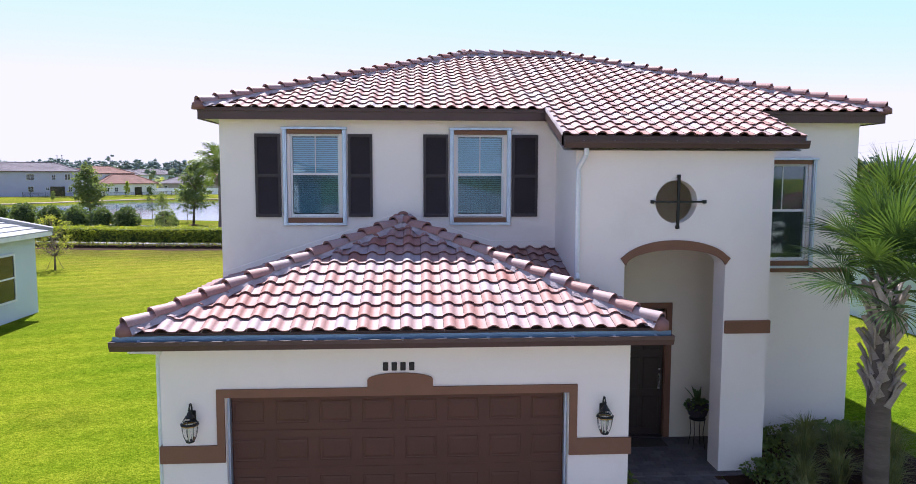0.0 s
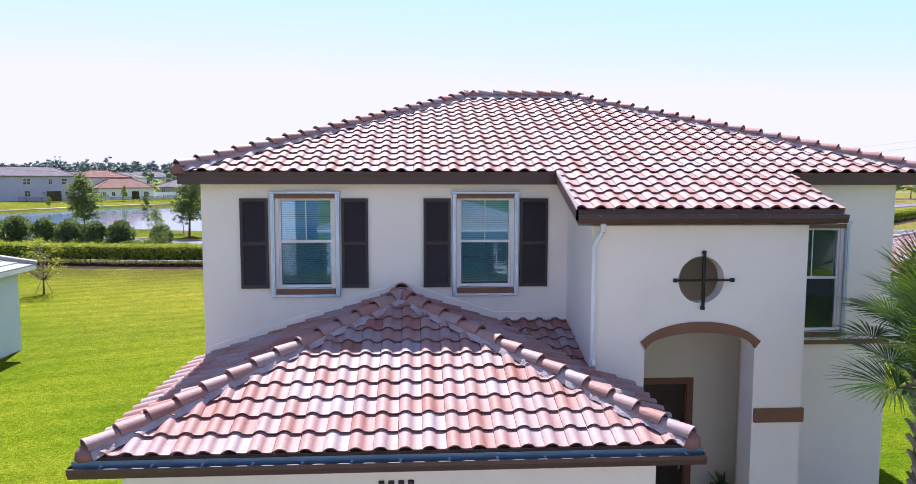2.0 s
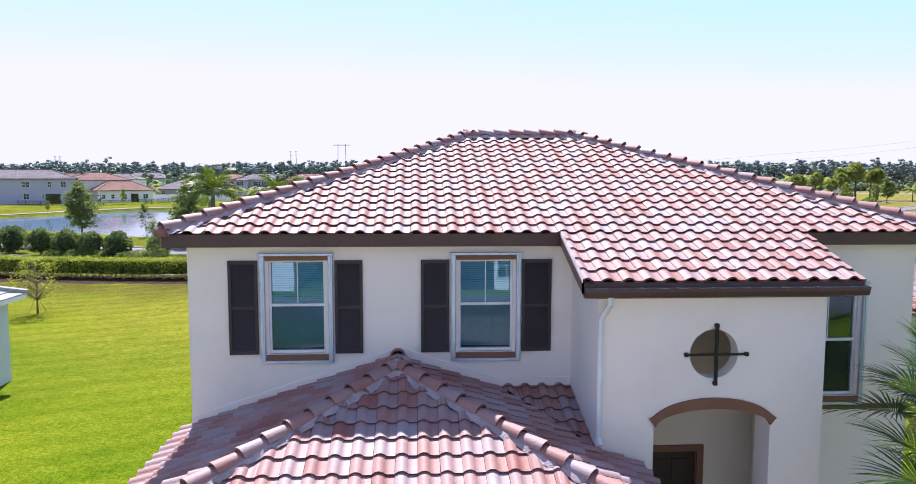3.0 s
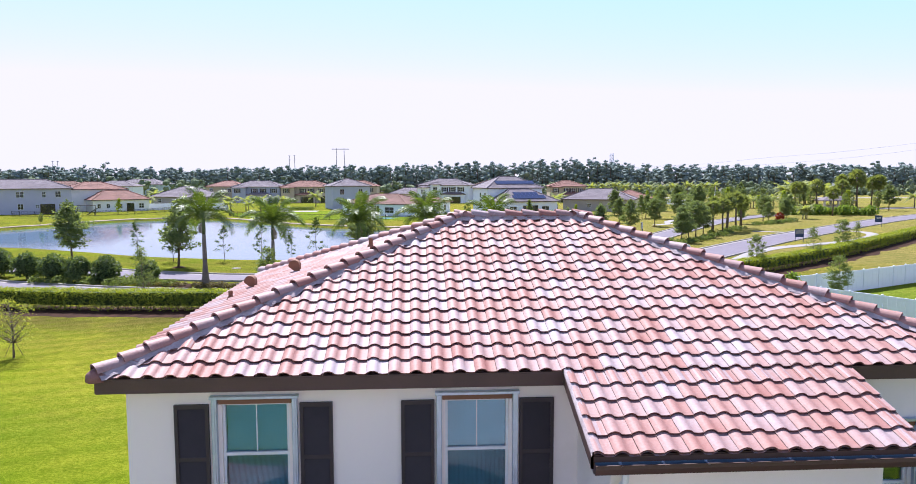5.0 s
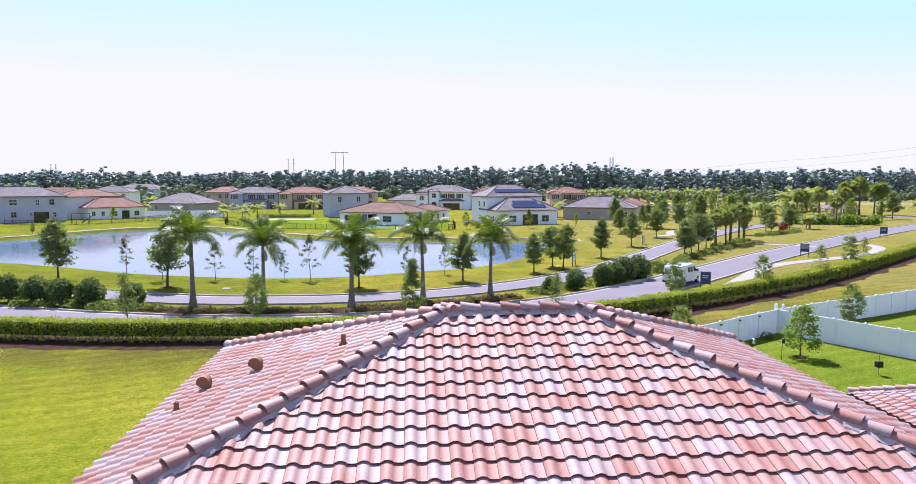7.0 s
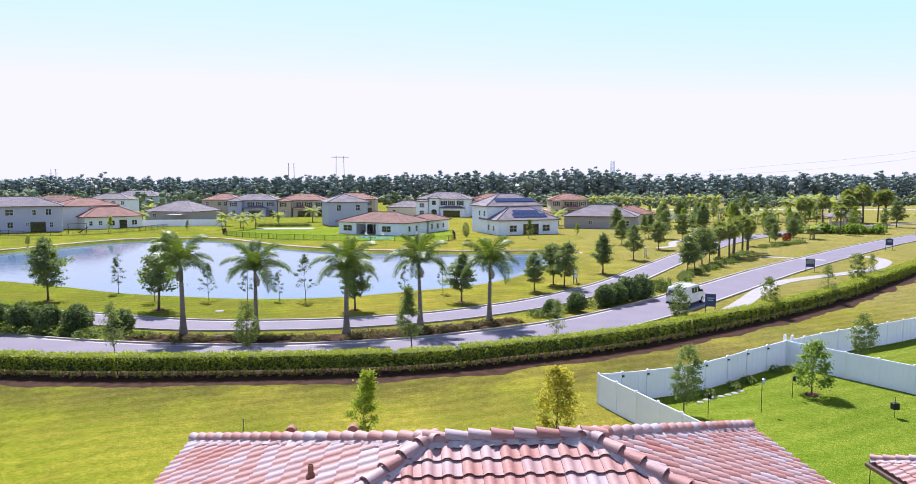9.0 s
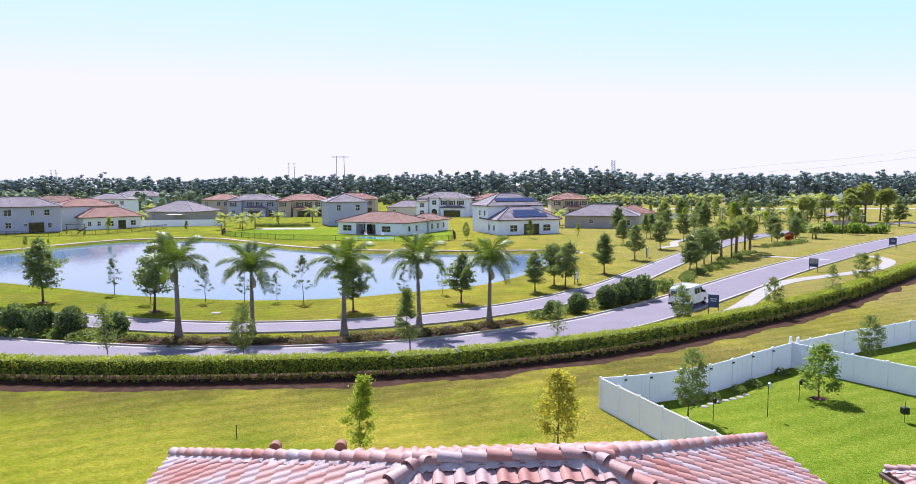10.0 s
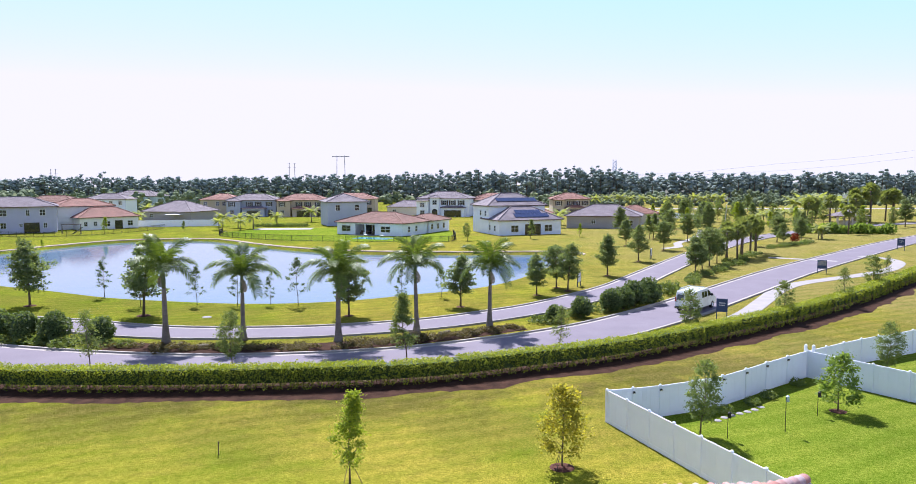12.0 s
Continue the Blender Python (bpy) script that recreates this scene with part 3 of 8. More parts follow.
def cap_geo():
    """A barrel cap: local y runs up the ridge."""
    g, n = Geo(), 8
    for y, r in ((0.0, 0.128), (0.43, 0.108)):
        for k in range(n + 1):
            a = math.pi * k / n
            g.v.append((-r * math.cos(a), y, r * math.sin(a) * 0.92 + (0.055 if y == 0 else 0.005)))
    for r in (0.128, 0.098):
        for k in range(n + 1):
            a = math.pi * k / n
            g.v.append((-r * math.cos(a), 0.0, r * math.sin(a) * 0.92 + 0.055))
    m = n + 1
    g.nose = set(range(n, 2 * n))
    g.f += [(k, k + 1, m + k + 1, m + k) for k in range(n)] + [(3 * m + k, 3 * m + k + 1, 2 * m + k + 1, 2 * m + k) for k in range(n)]
    return g


TILE_G = tile_geo()
TILE_ME = TILE_G.mesh("tile", M["tile"], True, M["nose"])
CAP_ME = cap_geo().mesh("ridge_tile", M["tile"], True, M["nose"])


def inside(poly, p, eps=0.0):
    return all((b[0] - a[0]) * (p[1] - a[1]) - (b[1] - a[1]) * (p[0] - a[0]) >= -eps for a, b in zip(poly, poly[1:] + poly[:1]))


def clip(pts, poly):
    """Cuts a 3D polygon by the upright planes through the edges of a convex plan polygon."""
    for a, b in zip(poly, poly[1:] + poly[:1]):
        if not pts:
            return pts
        side = [(b[0] - a[0]) * (p[1] - a[1]) - (b[1] - a[1]) * (p[0] - a[0]) for p in pts]
        out = []
        for i, p in enumerate(pts):
            j = (i + 1) % len(pts)
            if side[i] >= 0:
                out.append(p)
            if (side[i] >= 0) != (side[j] >= 0):
                t = side[i] / (side[i] - side[j])
                out.append(tuple(p[k] + (pts[j][k] - p[k]) * t for k in range(3)))
        pts = out
    return pts


def slope_tiles(poly, o, up, pitch, z0, whole, rest, w_t=W_T):
    """Lays S-tiles on a roof slope: poses of whole tiles go to whole, cut ones as geometry to rest."""
    up = Vector((*up, 0)).normalized()
    u = Vector((up.y, -up.x, 0))
    ca = 1 / math.sqrt(1 + pitch * pitch)
    sa = pitch * ca
    up3, nrm = up * ca + Vector((0, 0, sa)), -up * sa + Vector((0, 0, ca))
    org = Vector((*o, z0))
    ss = [(Vector((*p, 0)) - Vector((*o, 0))).dot(u) for p in poly]
    ts = [(Vector((*p, 0)) - Vector((*o, 0))).dot(up) / ca for p in poly]
    for r in range(math.floor(min(ts) / E_T), math.ceil(max(ts) / E_T) + 1):
        for c in range(math.floor(min(ss) / w_t), math.ceil(max(ss) / w_t) + 1):
            s, t = c * w_t, r * E_T
            corner = [(org + u * (s + ds) + up3 * (t + dt)) for ds in (0, w_t) for dt in (0, L_T)]
            near = org + u * (s + w_t / 2) + up3 * (t + E_T / 2)
            pos = org + u * (s + 0.003 * noise.noise((c * 3.1, r * 1.7, 0.5))) + up3 * (t + 0.006 * noise.noise((c * 1.3, r * 2.9, 4.0))) + nrm * (0.004 * noise.noise((c * 2.2, r * 2.2, 9.0)))
            m = Matrix((u * (w_t / W_T), up3, nrm)).transposed().to_4x4()
            m.translation = pos
            if all(inside(poly, q, 1e-4) for q in corner):
                whole.append(m)
                continue
            if not any(inside(poly, q, 1e-3) for q in corner + [near]):
                continue
            pts = [tuple(m @ Vector(p)) for p in TILE_G.v]
            for k, f in enumerate(TILE_G.f):
                q = clip([pts[i] for i in f], poly)
                if len(q) >= 3:
                    if k in TILE_G.nose:
                        rest.nose.add(len(rest.f))
                    rest.add(q, [tuple(range(len(q)))])


def hip_caps(parent, p0, p1, side_drop, first=0.0):
    """Barrel caps up a hip or along a ridge from p0 to p1, bedded in mortar."""
    p0, p1 = Vector(p0), Vector(p1)
    d = (p1 - p0).normalized()
    x = d.cross(Vector((0, 0, 1))).normalized()
    z = x.cross(d)
    m = Matrix((x, d, z)).transposed().to_4x4()
    n = int((p1 - p0).length / 0.375)
    for k in range(n + 1):
        mk = m.copy()
        mk.translation = p0 + d * (k * (p1 - p0).length / (n + 0.6)) + Vector((0, 0, 0.022)) + x * 0.008 * noise.noise((k * 1.7, p0.x, p0.y))
        part("ridge_tile", CAP_ME, None, parent, m=mk @ Matrix.Rotation(0.03 * noise.noise((k * 2.3, p0.x, 7)), 4, "Z"))
    g = Geo()
    steps = int((p1 - p0).length / 0.06)
    cols = 7
    for i in range(steps + 1):
        c = p0.lerp(p1, i / steps)
        for j in range(cols):
            q = (j - 3) / 3
            wob = 0.035 * noise.noise((i * 0.35, j * 2.0, p0.x + p0.y)) + 0.05 * noise.noise((i * 0.11, (j > 3) * 5.0, p0.x))
            off = q * (0.19 + wob * (abs(q) > 0.9))
            h = 0.105 - abs(off) * side_drop - 0.07 * q * q + 0.025 * noise.noise((i * 0.9, j * 1.1, p0.y))
            g.v.append(tuple(c + x * off + Vector((0, 0, h))))
    g.f = [(i * cols + j, i * cols + j + 1, (i + 1) * cols + j + 1, (i + 1) * cols + j) for i in range(steps) for j in range(cols - 1)]
    part("mortar", g.fixed(), M["mortar"], parent, "rough grey mortar bedding", True)


def lay(parent, whole, rest, pick, limit=290):
    """Whole tiles within pick become pieces of their own; all others are joined."""
    chosen = 0
    for m in sorted(whole, key=lambda q: q.translation.y):
        if chosen < limit and pick(m.translation):
            part("tile", TILE_ME, None, parent, m=m)
            chosen += 1
        else:
            rest.nose.update(len(rest.f) + k for k in TILE_G.nose)
            rest.add([m @ Vector(p) for p in TILE_G.v], TILE_G.f)
    ob = part("tile_field", rest.mesh("tile_field", M["tile_i"], True, M["nose"]), None, parent, "rows of terracotta S-tiles", True)
    tagged(ob, kind="stuff")


# ---------------------------------------------------------------- the house
house = thing("house", "two-storey cream stucco house with terracotta tile roof", "house")
# heights and plan of the roofs
EX0, EX1, EY0, RUN, PM, ZM = -3.78, 9.42, 3.60, 5.33, 0.348, 6.505
RYM, EY1, ZR = EY0 + RUN, EY0 + 2 * RUN, ZM + RUN * PM
GX0, GX1, GY0, PG, ZG = -3.62, 3.64, -0.42, 0.333, 3.20
GRUN = (GX1 - GX0) / 2
GXC, GYC, ZGR = (GX0 + GX1) / 2, GY0 + GRUN, ZG + GRUN * PG
EEY = EY0 - 5 * E_T / math.sqrt(1 + PM * PM)
XW0, XW1, YW, YWB, ZW = -3.43, 9.02, 3.90, 13.95, 6.34
XE0, XE1, YE = 2.96, 6.41, 2.165
XG0, XG1 = -3.27, 3.29


def front(y):
    return Matrix.Translation((0, y, 0))


def rect(x0, z0, x1, z1):
    return [(x0, z0), (x1, z0), (x1, z1), (x0, z1)]


WIN1, WIN2, WIN3 = (-2.255, 4.35, -1.065, 6.185), (0.9, 4.35, 2.075, 6.185), (6.92, 3.47, 8.16, 5.64)


def opening(w):
    return rect(w[0] + 0.13, w[1] + 0.13, w[2] - 0.13, w[3] - 0.1)


DOOR = (4.3, 0.04, 5.22, 2.66)
wall = Geo().plate([rect(XW0, 0, XW1, ZW)] + [opening(w) for w in (WIN1, WIN2, WIN3)] + [rect(*DOOR)], 0.2, front(YW))
for b in ((XW0, YW + 0.2, 0, XW0 + 0.2, YWB, ZW), (XW1 - 0.2, YW + 0.2, 0, XW1, YWB, ZW), (XW0 + 0.2, YWB - 0.2, 0, XW1 - 0.2, YWB, ZW)):
    part("wall", Geo().box(*b), M["stucco"], house, "cream textured stucco")
part("wall", wall.fixed(), M["stucco"], house, "cream textured stucco")
# entry tower with its arch and round opening
AC, AR = 4.72, 0.89
arch = [(AC + AR * math.cos(a), 3.74 + 0.275 * math.sin(a)) for a in np.linspace(math.pi, 0, 17)]
circle = [(4.71 + 0.365 * math.cos(a), 4.836 + 0.37 * math.sin(a)) for a in np.linspace(0, 2 * math.pi, 40, endpoint=False)]
entry = Geo().plate([[(XE0, 0), (AC - AR, 0)] + arch + [(AC + AR, 0), (XE1, 0), (XE1, 5.82), (XE0, 5.82)], circle], 0.24, front(YE))
zb = 5.82 + (YW - YE) * PM
for x0, x1 in ((XE0, XE0 + 0.2), (XE1 - 0.2, XE1)):
    p = [(x0, YE + 0.24, 0), (x0, YW, 0), (x0, YW, zb - 0.02), (x0, YE + 0.24, 5.84)]
    part("entry_side", Geo().add(p + [(x1, y, z) for _, y, z in p], [(0, 3, 2, 1), (4, 5, 6, 7), (0, 1, 5, 4), (1, 2, 6, 5), (2, 3, 7, 6), (3, 0, 4, 7)]).fixed(), M["stucco"], house)
part("entry_ceiling", Geo().box(XE0 + 0.2, YE + 0.24, 5.6, XE1 - 0.2, YW, 5.78), M["inner"], house)
part("entry_wall", entry.fixed(), M["stucco"], house, "cream stucco entry tower")
deep = Geo().plate([[(XE0 + 0.202, 0), (AC - AR, 0)] + arch + [(AC + AR, 0), (XE1 - 0.202, 0), (XE1 - 0.202, 4.2), (XE0 + 0.202, 4.2)]], 0.22, front(YE + 0.241))
part("arch_reveal", deep.fixed(), M["stucco"], house, "deep cream stucco reveal of the arch")
# garage walls
gw = Geo().plate([[(XG0, 0), (-2.40, 0), (-2.40, 2.215), (2.41, 2.215), (2.41, 0), (XG1, 0), (XG1, 3.02), (XG0, 3.02)]], 0.24, front(0.0))
gw.box(XG0, 0.24, 0, XG0 + 0.2, YW, 3.02).box(XG1 - 0.2, 0.24, 0, XG1, YW, 3.02)
part("garage_wall", gw.fixed(), M["stucco"], house, "cream stucco garage front")
# raised brown bands
archtop = [(0.017 + 0.457 * math.cos(a), 2.43 + 0.095 * math.sin(a)) for a in np.linspace(0, math.pi, 13)]
frame_loop = [(-2.515, 1.53), (-3.30, 1.53), (-3.30, 1.289), (-2.41, 1.289), (-2.41, 2.208), (2.42, 2.208), (2.42, 1.289), (3.32, 1.289), (3.32, 1.53), (2.53, 1.53), (2.53, 2.322), (0.474, 2.322)] + archtop + [(-0.44, 2.322), (-2.515, 2.322)]
part("door_surround", Geo().plate([frame_loop], 0.045, front(-0.04)).fixed(), M["trim"], house, "raised brown stucco band with an arched crest")
part("side_band", Geo().box(-3.30, 0.005, 1.289, -3.27 - 0.002, 3.9, 1.53), M["trim"], house)
part("column_band", Geo().soft(5.63, YE - 0.04, 2.53, 6.45, YE + 0.3, 2.76, 0.01), M["trim"], house, "brown band round the column")
ring = [(AC + 0.975 * math.cos(a), 3.74 + 0.435 * math.sin(a)) for a in np.linspace(radians(163), radians(17), 25)]
ring += [(AC + 0.87 * math.cos(a), 3.74 + 0.27 * math.sin(a)) for a in np.linspace(radians(3), radians(177), 25)]
ring = [(3.755, 3.865)] + ring[1:24] + [(5.688, 3.862), (5.60, 3.745)] + ring[26:49] + [(3.845, 3.745)]
part("arch_trim", Geo().plate([ring], 0.06, front(YE - 0.045)).fixed(), M["trim"], house, "brown arched band over the porch opening")
part("sill_band", Geo().box(6.42, YW - 0.05, 3.37, XW1, YW - 0.001, 3.455), M["trim"], house)


# windows in storm-shutter tracks
def window(w, mid, blinds=True):
    x0, z0, x1, z1 = w
    y = YW
    f = Geo()
    gx0, gx1, gz0, gz1 = x0 + 0.165, x1 - 0.165, z0 + 0.19, z1 - 0.165
    f.plate([rect(gx0 - 0.055, gz0 - 0.05, gx1 + 0.055, gz1 + 0.05), rect(gx0, gz0, gx1, mid - 0.022), rect(gx0, mid + 0.022, gx1, gz1)], 0.07, front(y + 0.045))
    win = part("window", f.fixed(), M["white"], house, "white sash window in an aluminium storm track")
    for a, b in ((gz0, mid - 0.022), (mid + 0.022, gz1)):
        part("pane", Geo().add([(gx0, y + 0.085, a), (gx1, y + 0.085, a), (gx1, y + 0.085, b), (gx0, y + 0.085, b)], [(0, 1, 2, 3)]), M["glass"], win, "reflecting glass").visible_shadow = False
    wires = Geo()
    for k in range(int((gx1 - gx0) / 0.012)):
        wires.box(gx0 + k * 0.012, y + 0.06, gz0, gx0 + k * 0.012 + 0.0035, y + 0.062, mid - 0.022)
    part("insect_screen", wires, M["screen"], win, "dark insect screen", kind="stuff")
    part("muntin", Geo().box((gx0 + gx1) / 2 - 0.008, y + 0.07, mid + 0.022, (gx0 + gx1) / 2 + 0.008, y + 0.083, gz1), M["white"], win)
    sl = Geo()
    for k in range(int((gz1 - gz0) / 0.038) if blinds else 0):
        z = gz0 + 0.02 + k * 0.038
        sl.add([(gx0, y + 0.135, z), (gx1, y + 0.135, z), (gx1, y + 0.152, z + 0.032), (gx0, y + 0.152, z + 0.032)], [(0, 1, 2, 3)])
    if blinds:
        part("blind", sl, M["blind"], win, "closed horizontal blind")
    part("backing", Geo().box(gx0 - 0.1, y + 0.3, gz0 - 0.1, gx1 + 0.1, y + 0.32, gz1 + 0.1), M["room"], win)
    for a, b in ((x0, x0 + 0.075), (x1 - 0.075, x1)):
        t = Geo().soft(a, y - 0.07, z0 + 0.02, b, y - 0.001, z1 - 0.03, 0.006)
        t.box(a + 0.028, y - 0.085, z0 + 0.04, b - 0.028, y - 0.07, z1 - 0.05)
        part("track", t, M["alum"], win, "aluminium storm-shutter track")
    h = Geo().soft(x0 - 0.02, y - 0.10, z1 - 0.045, x1 + 0.02, y - 0.001, z1, 0.006)
    for k in range(5):
        h.box(x0 + 0.1 + k * (x1 - x0 - 0.2) / 4 - 0.008, y - 0.108, z1 - 0.03, x0 + 0.1 + k * (x1 - x0 - 0.2) / 4 + 0.008, y - 0.1, z1 - 0.015)
    part("header", h, M["alum"], win, "aluminium header track")
    part("footer", Geo().soft(x0 + 0.0, y - 0.06, z0 - 0.02, x1, y - 0.001, z0 + 0.03, 0.006), M["alum"], win, "aluminium sill track")
    for a, b in ((z0 + 0.03, z0 + 0.125), (z1 - 0.125, z1 - 0.045)):
        part("trim_board", Geo().soft(x0 + 0.085, y - 0.045, a, x1 - 0.085, y - 0.001, b, 0.006), M["trim"], win)


window(WIN1, 5.305)
window(WIN2, 5.30)
window(WIN3, 4.60, False)


# louvred shutters
def shutter(x0, x1, z0=4.49, z1=6.06):
    y1, y0, w, zm = YW - 0.001, YW - 0.045, 0.05, 5.27
    g = Geo().plate([rect(x0, z0, x1, z1), rect(x0 + w, z0 + 0.06, x1 - w, zm - 0.03), rect(x0 + w, zm + 0.03, x1 - w, z1 - 0.06)], y1 - y0, front(y0))
    sh = part("shutter", g.fixed(), M["shutter"], house, "dark brown louvred decorative shutter")
    sl = Geo()
    for a, b in ((z0 + 0.06, zm - 0.03), (zm + 0.03, z1 - 0.06)):
        n = int((b - a) / 0.04)
        for k in range(n):
            z = a + k * (b - a) / n
            sl.add([(x0 + w, y0 + 0.008, z), (x1 - w, y0 + 0.008, z), (x1 - w, y1 - 0.012, z + 0.042), (x0 + w, y1 - 0.012, z + 0.042)], [(0, 1, 2, 3)])
    sl.box(x0 + w, y1 - 0.01, z0 + 0.05, x1 - w, y1, z1 - 0.05)
    part("louvre", sl, M["shutter"], sh)


for a, b in ((-2.775, -2.30), (-1.035, -0.575), (0.395, 0.87), (2.10, 2.60)):
    shutter(a, b)

# garage door: four sections of eight raised panels
gdoor = part("garage_door", Geo().soft(-2.42, 0.235, 0.02, 2.42, 0.26, 2.2, 0.006), M["gdoor"], house, "closed dark brown panelled garage door")
for r in range(4):
    part("section", Geo().soft(-2.44, 0.20, r * 0.552 + 0.0005, 2.44, 0.234, (r + 1) * 0.552 - 0.0005, 0.004), M["gdoor"], gdoor)
    for c in range(8):
        x0, z0 = -2.44 + c * 0.61 + 0.075, r * 0.552 + 0.10
        x1, z1 = x0 + 0.46, z0 + 0.335
        g = Geo()
        a, b = 0.028, 0.06
        pts = [[(x0 + e, 0.2 - d, z0 + e), (x1 - e, 0.2 - d, z0 + e), (x1 - e, 0.2 - d, z1 - e), (x0 + e, 0.2 - d, z1 - e)] for e, d in ((0, 0.0025), (0.012, 0.009), (a, 0.0025), (b, 0.01))]
        g.add([q for p in pts for q in p], [(4 * k + i, 4 * k + (i + 1) % 4, 4 * k + 4 + (i + 1) % 4, 4 * k + 4 + i) for k in range(3) for i in range(4)] + [(12, 13, 14, 15)])
        part("panel", g, M["gdoor"], gdoor)
for x in (-2.398, 2.372):
    part("door_jamb", Geo().box(x, 0.09, 0, x + 0.03, 0.19, 2.21), M["alum"], house)

# front door
fd = part("front_door", Geo().soft(DOOR[0] + 0.02, YW + 0.06, 0.05, DOOR[2] - 0.02, YW + 0.11, DOOR[3] - 0.03, 0.006), M["fdoor"], house, "closed dark brown front door")
for k, (a, b) in enumerate(((0.2, 0.85), (1.0, 1.65), (1.8, 2.5))):
    for x0, x1 in ((4.40, 4.72), (4.8, 5.12)):
        part("panel", Geo().soft(x0, YW + 0.045, a, x1, YW + 0.062, b, 0.014), M["fdoor"], fd)
part("door_handle", Geo().box(5.10, YW + 0.03, 1.0, 5.15, YW + 0.06, 1.32).tube([(5.125, YW + 0.04, 1.05), (5.125, YW - 0.02, 1.07), (5.125, YW - 0.02, 1.25), (5.125, YW + 0.04, 1.28)], [0.012] * 4).lathe([(0.0, 0), (0.03, 0), (0.03, 0.04), (0, 0.04)], 12, (5.125, YW + 0.03, 1.4)), M["chrome"], fd, "satin nickel handle and lock")
part("door_trim", Geo().plate([[(4.2, 0.02), (4.3, 0.02), (4.3, 2.66), (5.22, 2.66), (5.22, 0.02), (5.335, 0.02), (5.335, 2.77), (4.2, 2.77)]], 0.05, front(YW - 0.045)).fixed(), M["trim"], house, "brown door casing")

for x in (4.285, 5.205):
    part("door_jamb", Geo().box(x, YW - 0.002, 0.02, x + 0.03, YW + 0.1, 2.67), M["trim"], house)
part("threshold", Geo().soft(4.316, YW - 0.03, 0.02, 5.204, YW + 0.06, 0.052, 0.006), M["fdoor"], house)

# main roof
roof = part("roof", Geo().add([(EX0, EY0, ZM - 0.01), (EX1, EY0, ZM - 0.01), (EX1, EY1, ZM - 0.01), (EX0, EY1, ZM - 0.01), (EX0 + RUN, RYM, ZR - 0.01), (EX1 - RUN, RYM, ZR - 0.01)],
            [(0, 1, 5, 4), (1, 2, 5), (2, 3, 4, 5), (3, 0, 4), (3, 2, 1, 0)]), M["deck"], house, "hipped roof of blended terracotta S-tiles")
part("entry_deck", Geo().add([(2.70, EEY, ZM - 1.63 * PM - 0.005), (6.84, EEY, ZM - 1.63 * PM - 0.005), (6.84, EY0 + 0.3, ZM + 0.3 * PM - 0.015), (2.70, EY0 + 0.3, ZM + 0.3 * PM - 0.015),
     (2.70, EEY, ZM - 1.63 * PM - 0.07), (6.84, EEY, ZM - 1.63 * PM - 0.07), (6.84, EY0 + 0.3, ZM + 0.3 * PM - 0.09), (2.70, EY0 + 0.3, ZM + 0.3 * PM - 0.09)],
     [(0, 1, 2, 3), (7, 6, 5, 4), (0, 4, 5, 1), (1, 5, 6, 2), (3, 7, 4, 0)]), M["fascia"], house)
# fascia boards and soffits
fz0, fz1 = 6.305, 6.51
for b in ((EX0 + 0.06, EY0 + 0.03, fz0, 2.715, EY0 + 0.07, fz1), (6.825, EY0 + 0.03, fz0, EX1 - 0.06, EY0 + 0.07, fz1), (EX0 + 0.03, EY0 + 0.07, fz0, EX0 + 0.07, EY1 - 0.07, fz1), (EX1 - 0.07, EY0 + 0.07, fz0, EX1 - 0.03, EY1 - 0.07, fz1),
          (EX0 + 0.06, EY1 - 0.07, fz0, EX1 - 0.06, EY1 - 0.03, fz1)):
    part("fascia", Geo().box(*b), M["fascia"], house, "dark brown fascia board")
for b in ((EX0 + 0.04, EY0 + 0.005, fz1 - 0.05, 2.715, EY0 + 0.03, fz1 + 0.005), (6.825, EY0 + 0.005, fz1 - 0.05, EX1 - 0.04, EY0 + 0.03, fz1 + 0.005)):
    part("drip_edge", Geo().box(*b), M["fascia"], house)
part("soffit", Geo().box(EX0 + 0.07, EY0 + 0.07, fz0 + 0.02, EX1 - 0.07, EY1 - 0.07, fz0 + 0.045), M["soffit"], house)
rake = Geo()
for x0, x1 in ((2.675, 2.715), (6.825, 6.865)):
    y0, y1 = EEY + 0.02, EY0 + 0.1
    z = [ZM - (EY0 - y) * PM for y in (y0, y1)]
    p = [(x0, y0, z[0] - 0.16), (x0, y1, z[1] - 0.16), (x0, y1, z[1] + 0.01), (x0, y0, z[0] + 0.01)]
    rake.add(p + [(x1, b, c) for _, b, c in p], [(0, 1, 2, 3), (7, 6, 5, 4), (0, 4, 5, 1), (1, 5, 6, 2), (2, 6, 7, 3), (3, 7, 4, 0)])
rake.box(2.675, EEY + 0.02, ZM - 1.63 * PM - 0.16, 6.865, EEY + 0.06, ZM - 1.63 * PM + 0.01)
part("rake_board", rake.fixed(), M["fascia"], house, "dark brown sloping fascia board")
zs = 5.70
part("entry_soffit", Geo().add([(2.715, EEY + 0.06, zs), (6.825, EEY + 0.06, zs), (6.825, EY0 + 0.05, zs + (EY0 - EEY) * PM), (2.715, EY0 + 0.05, zs + (EY0 - EEY) * PM)], [(3, 2, 1, 0)]), M["soffit"], house)
mrt = Geo()
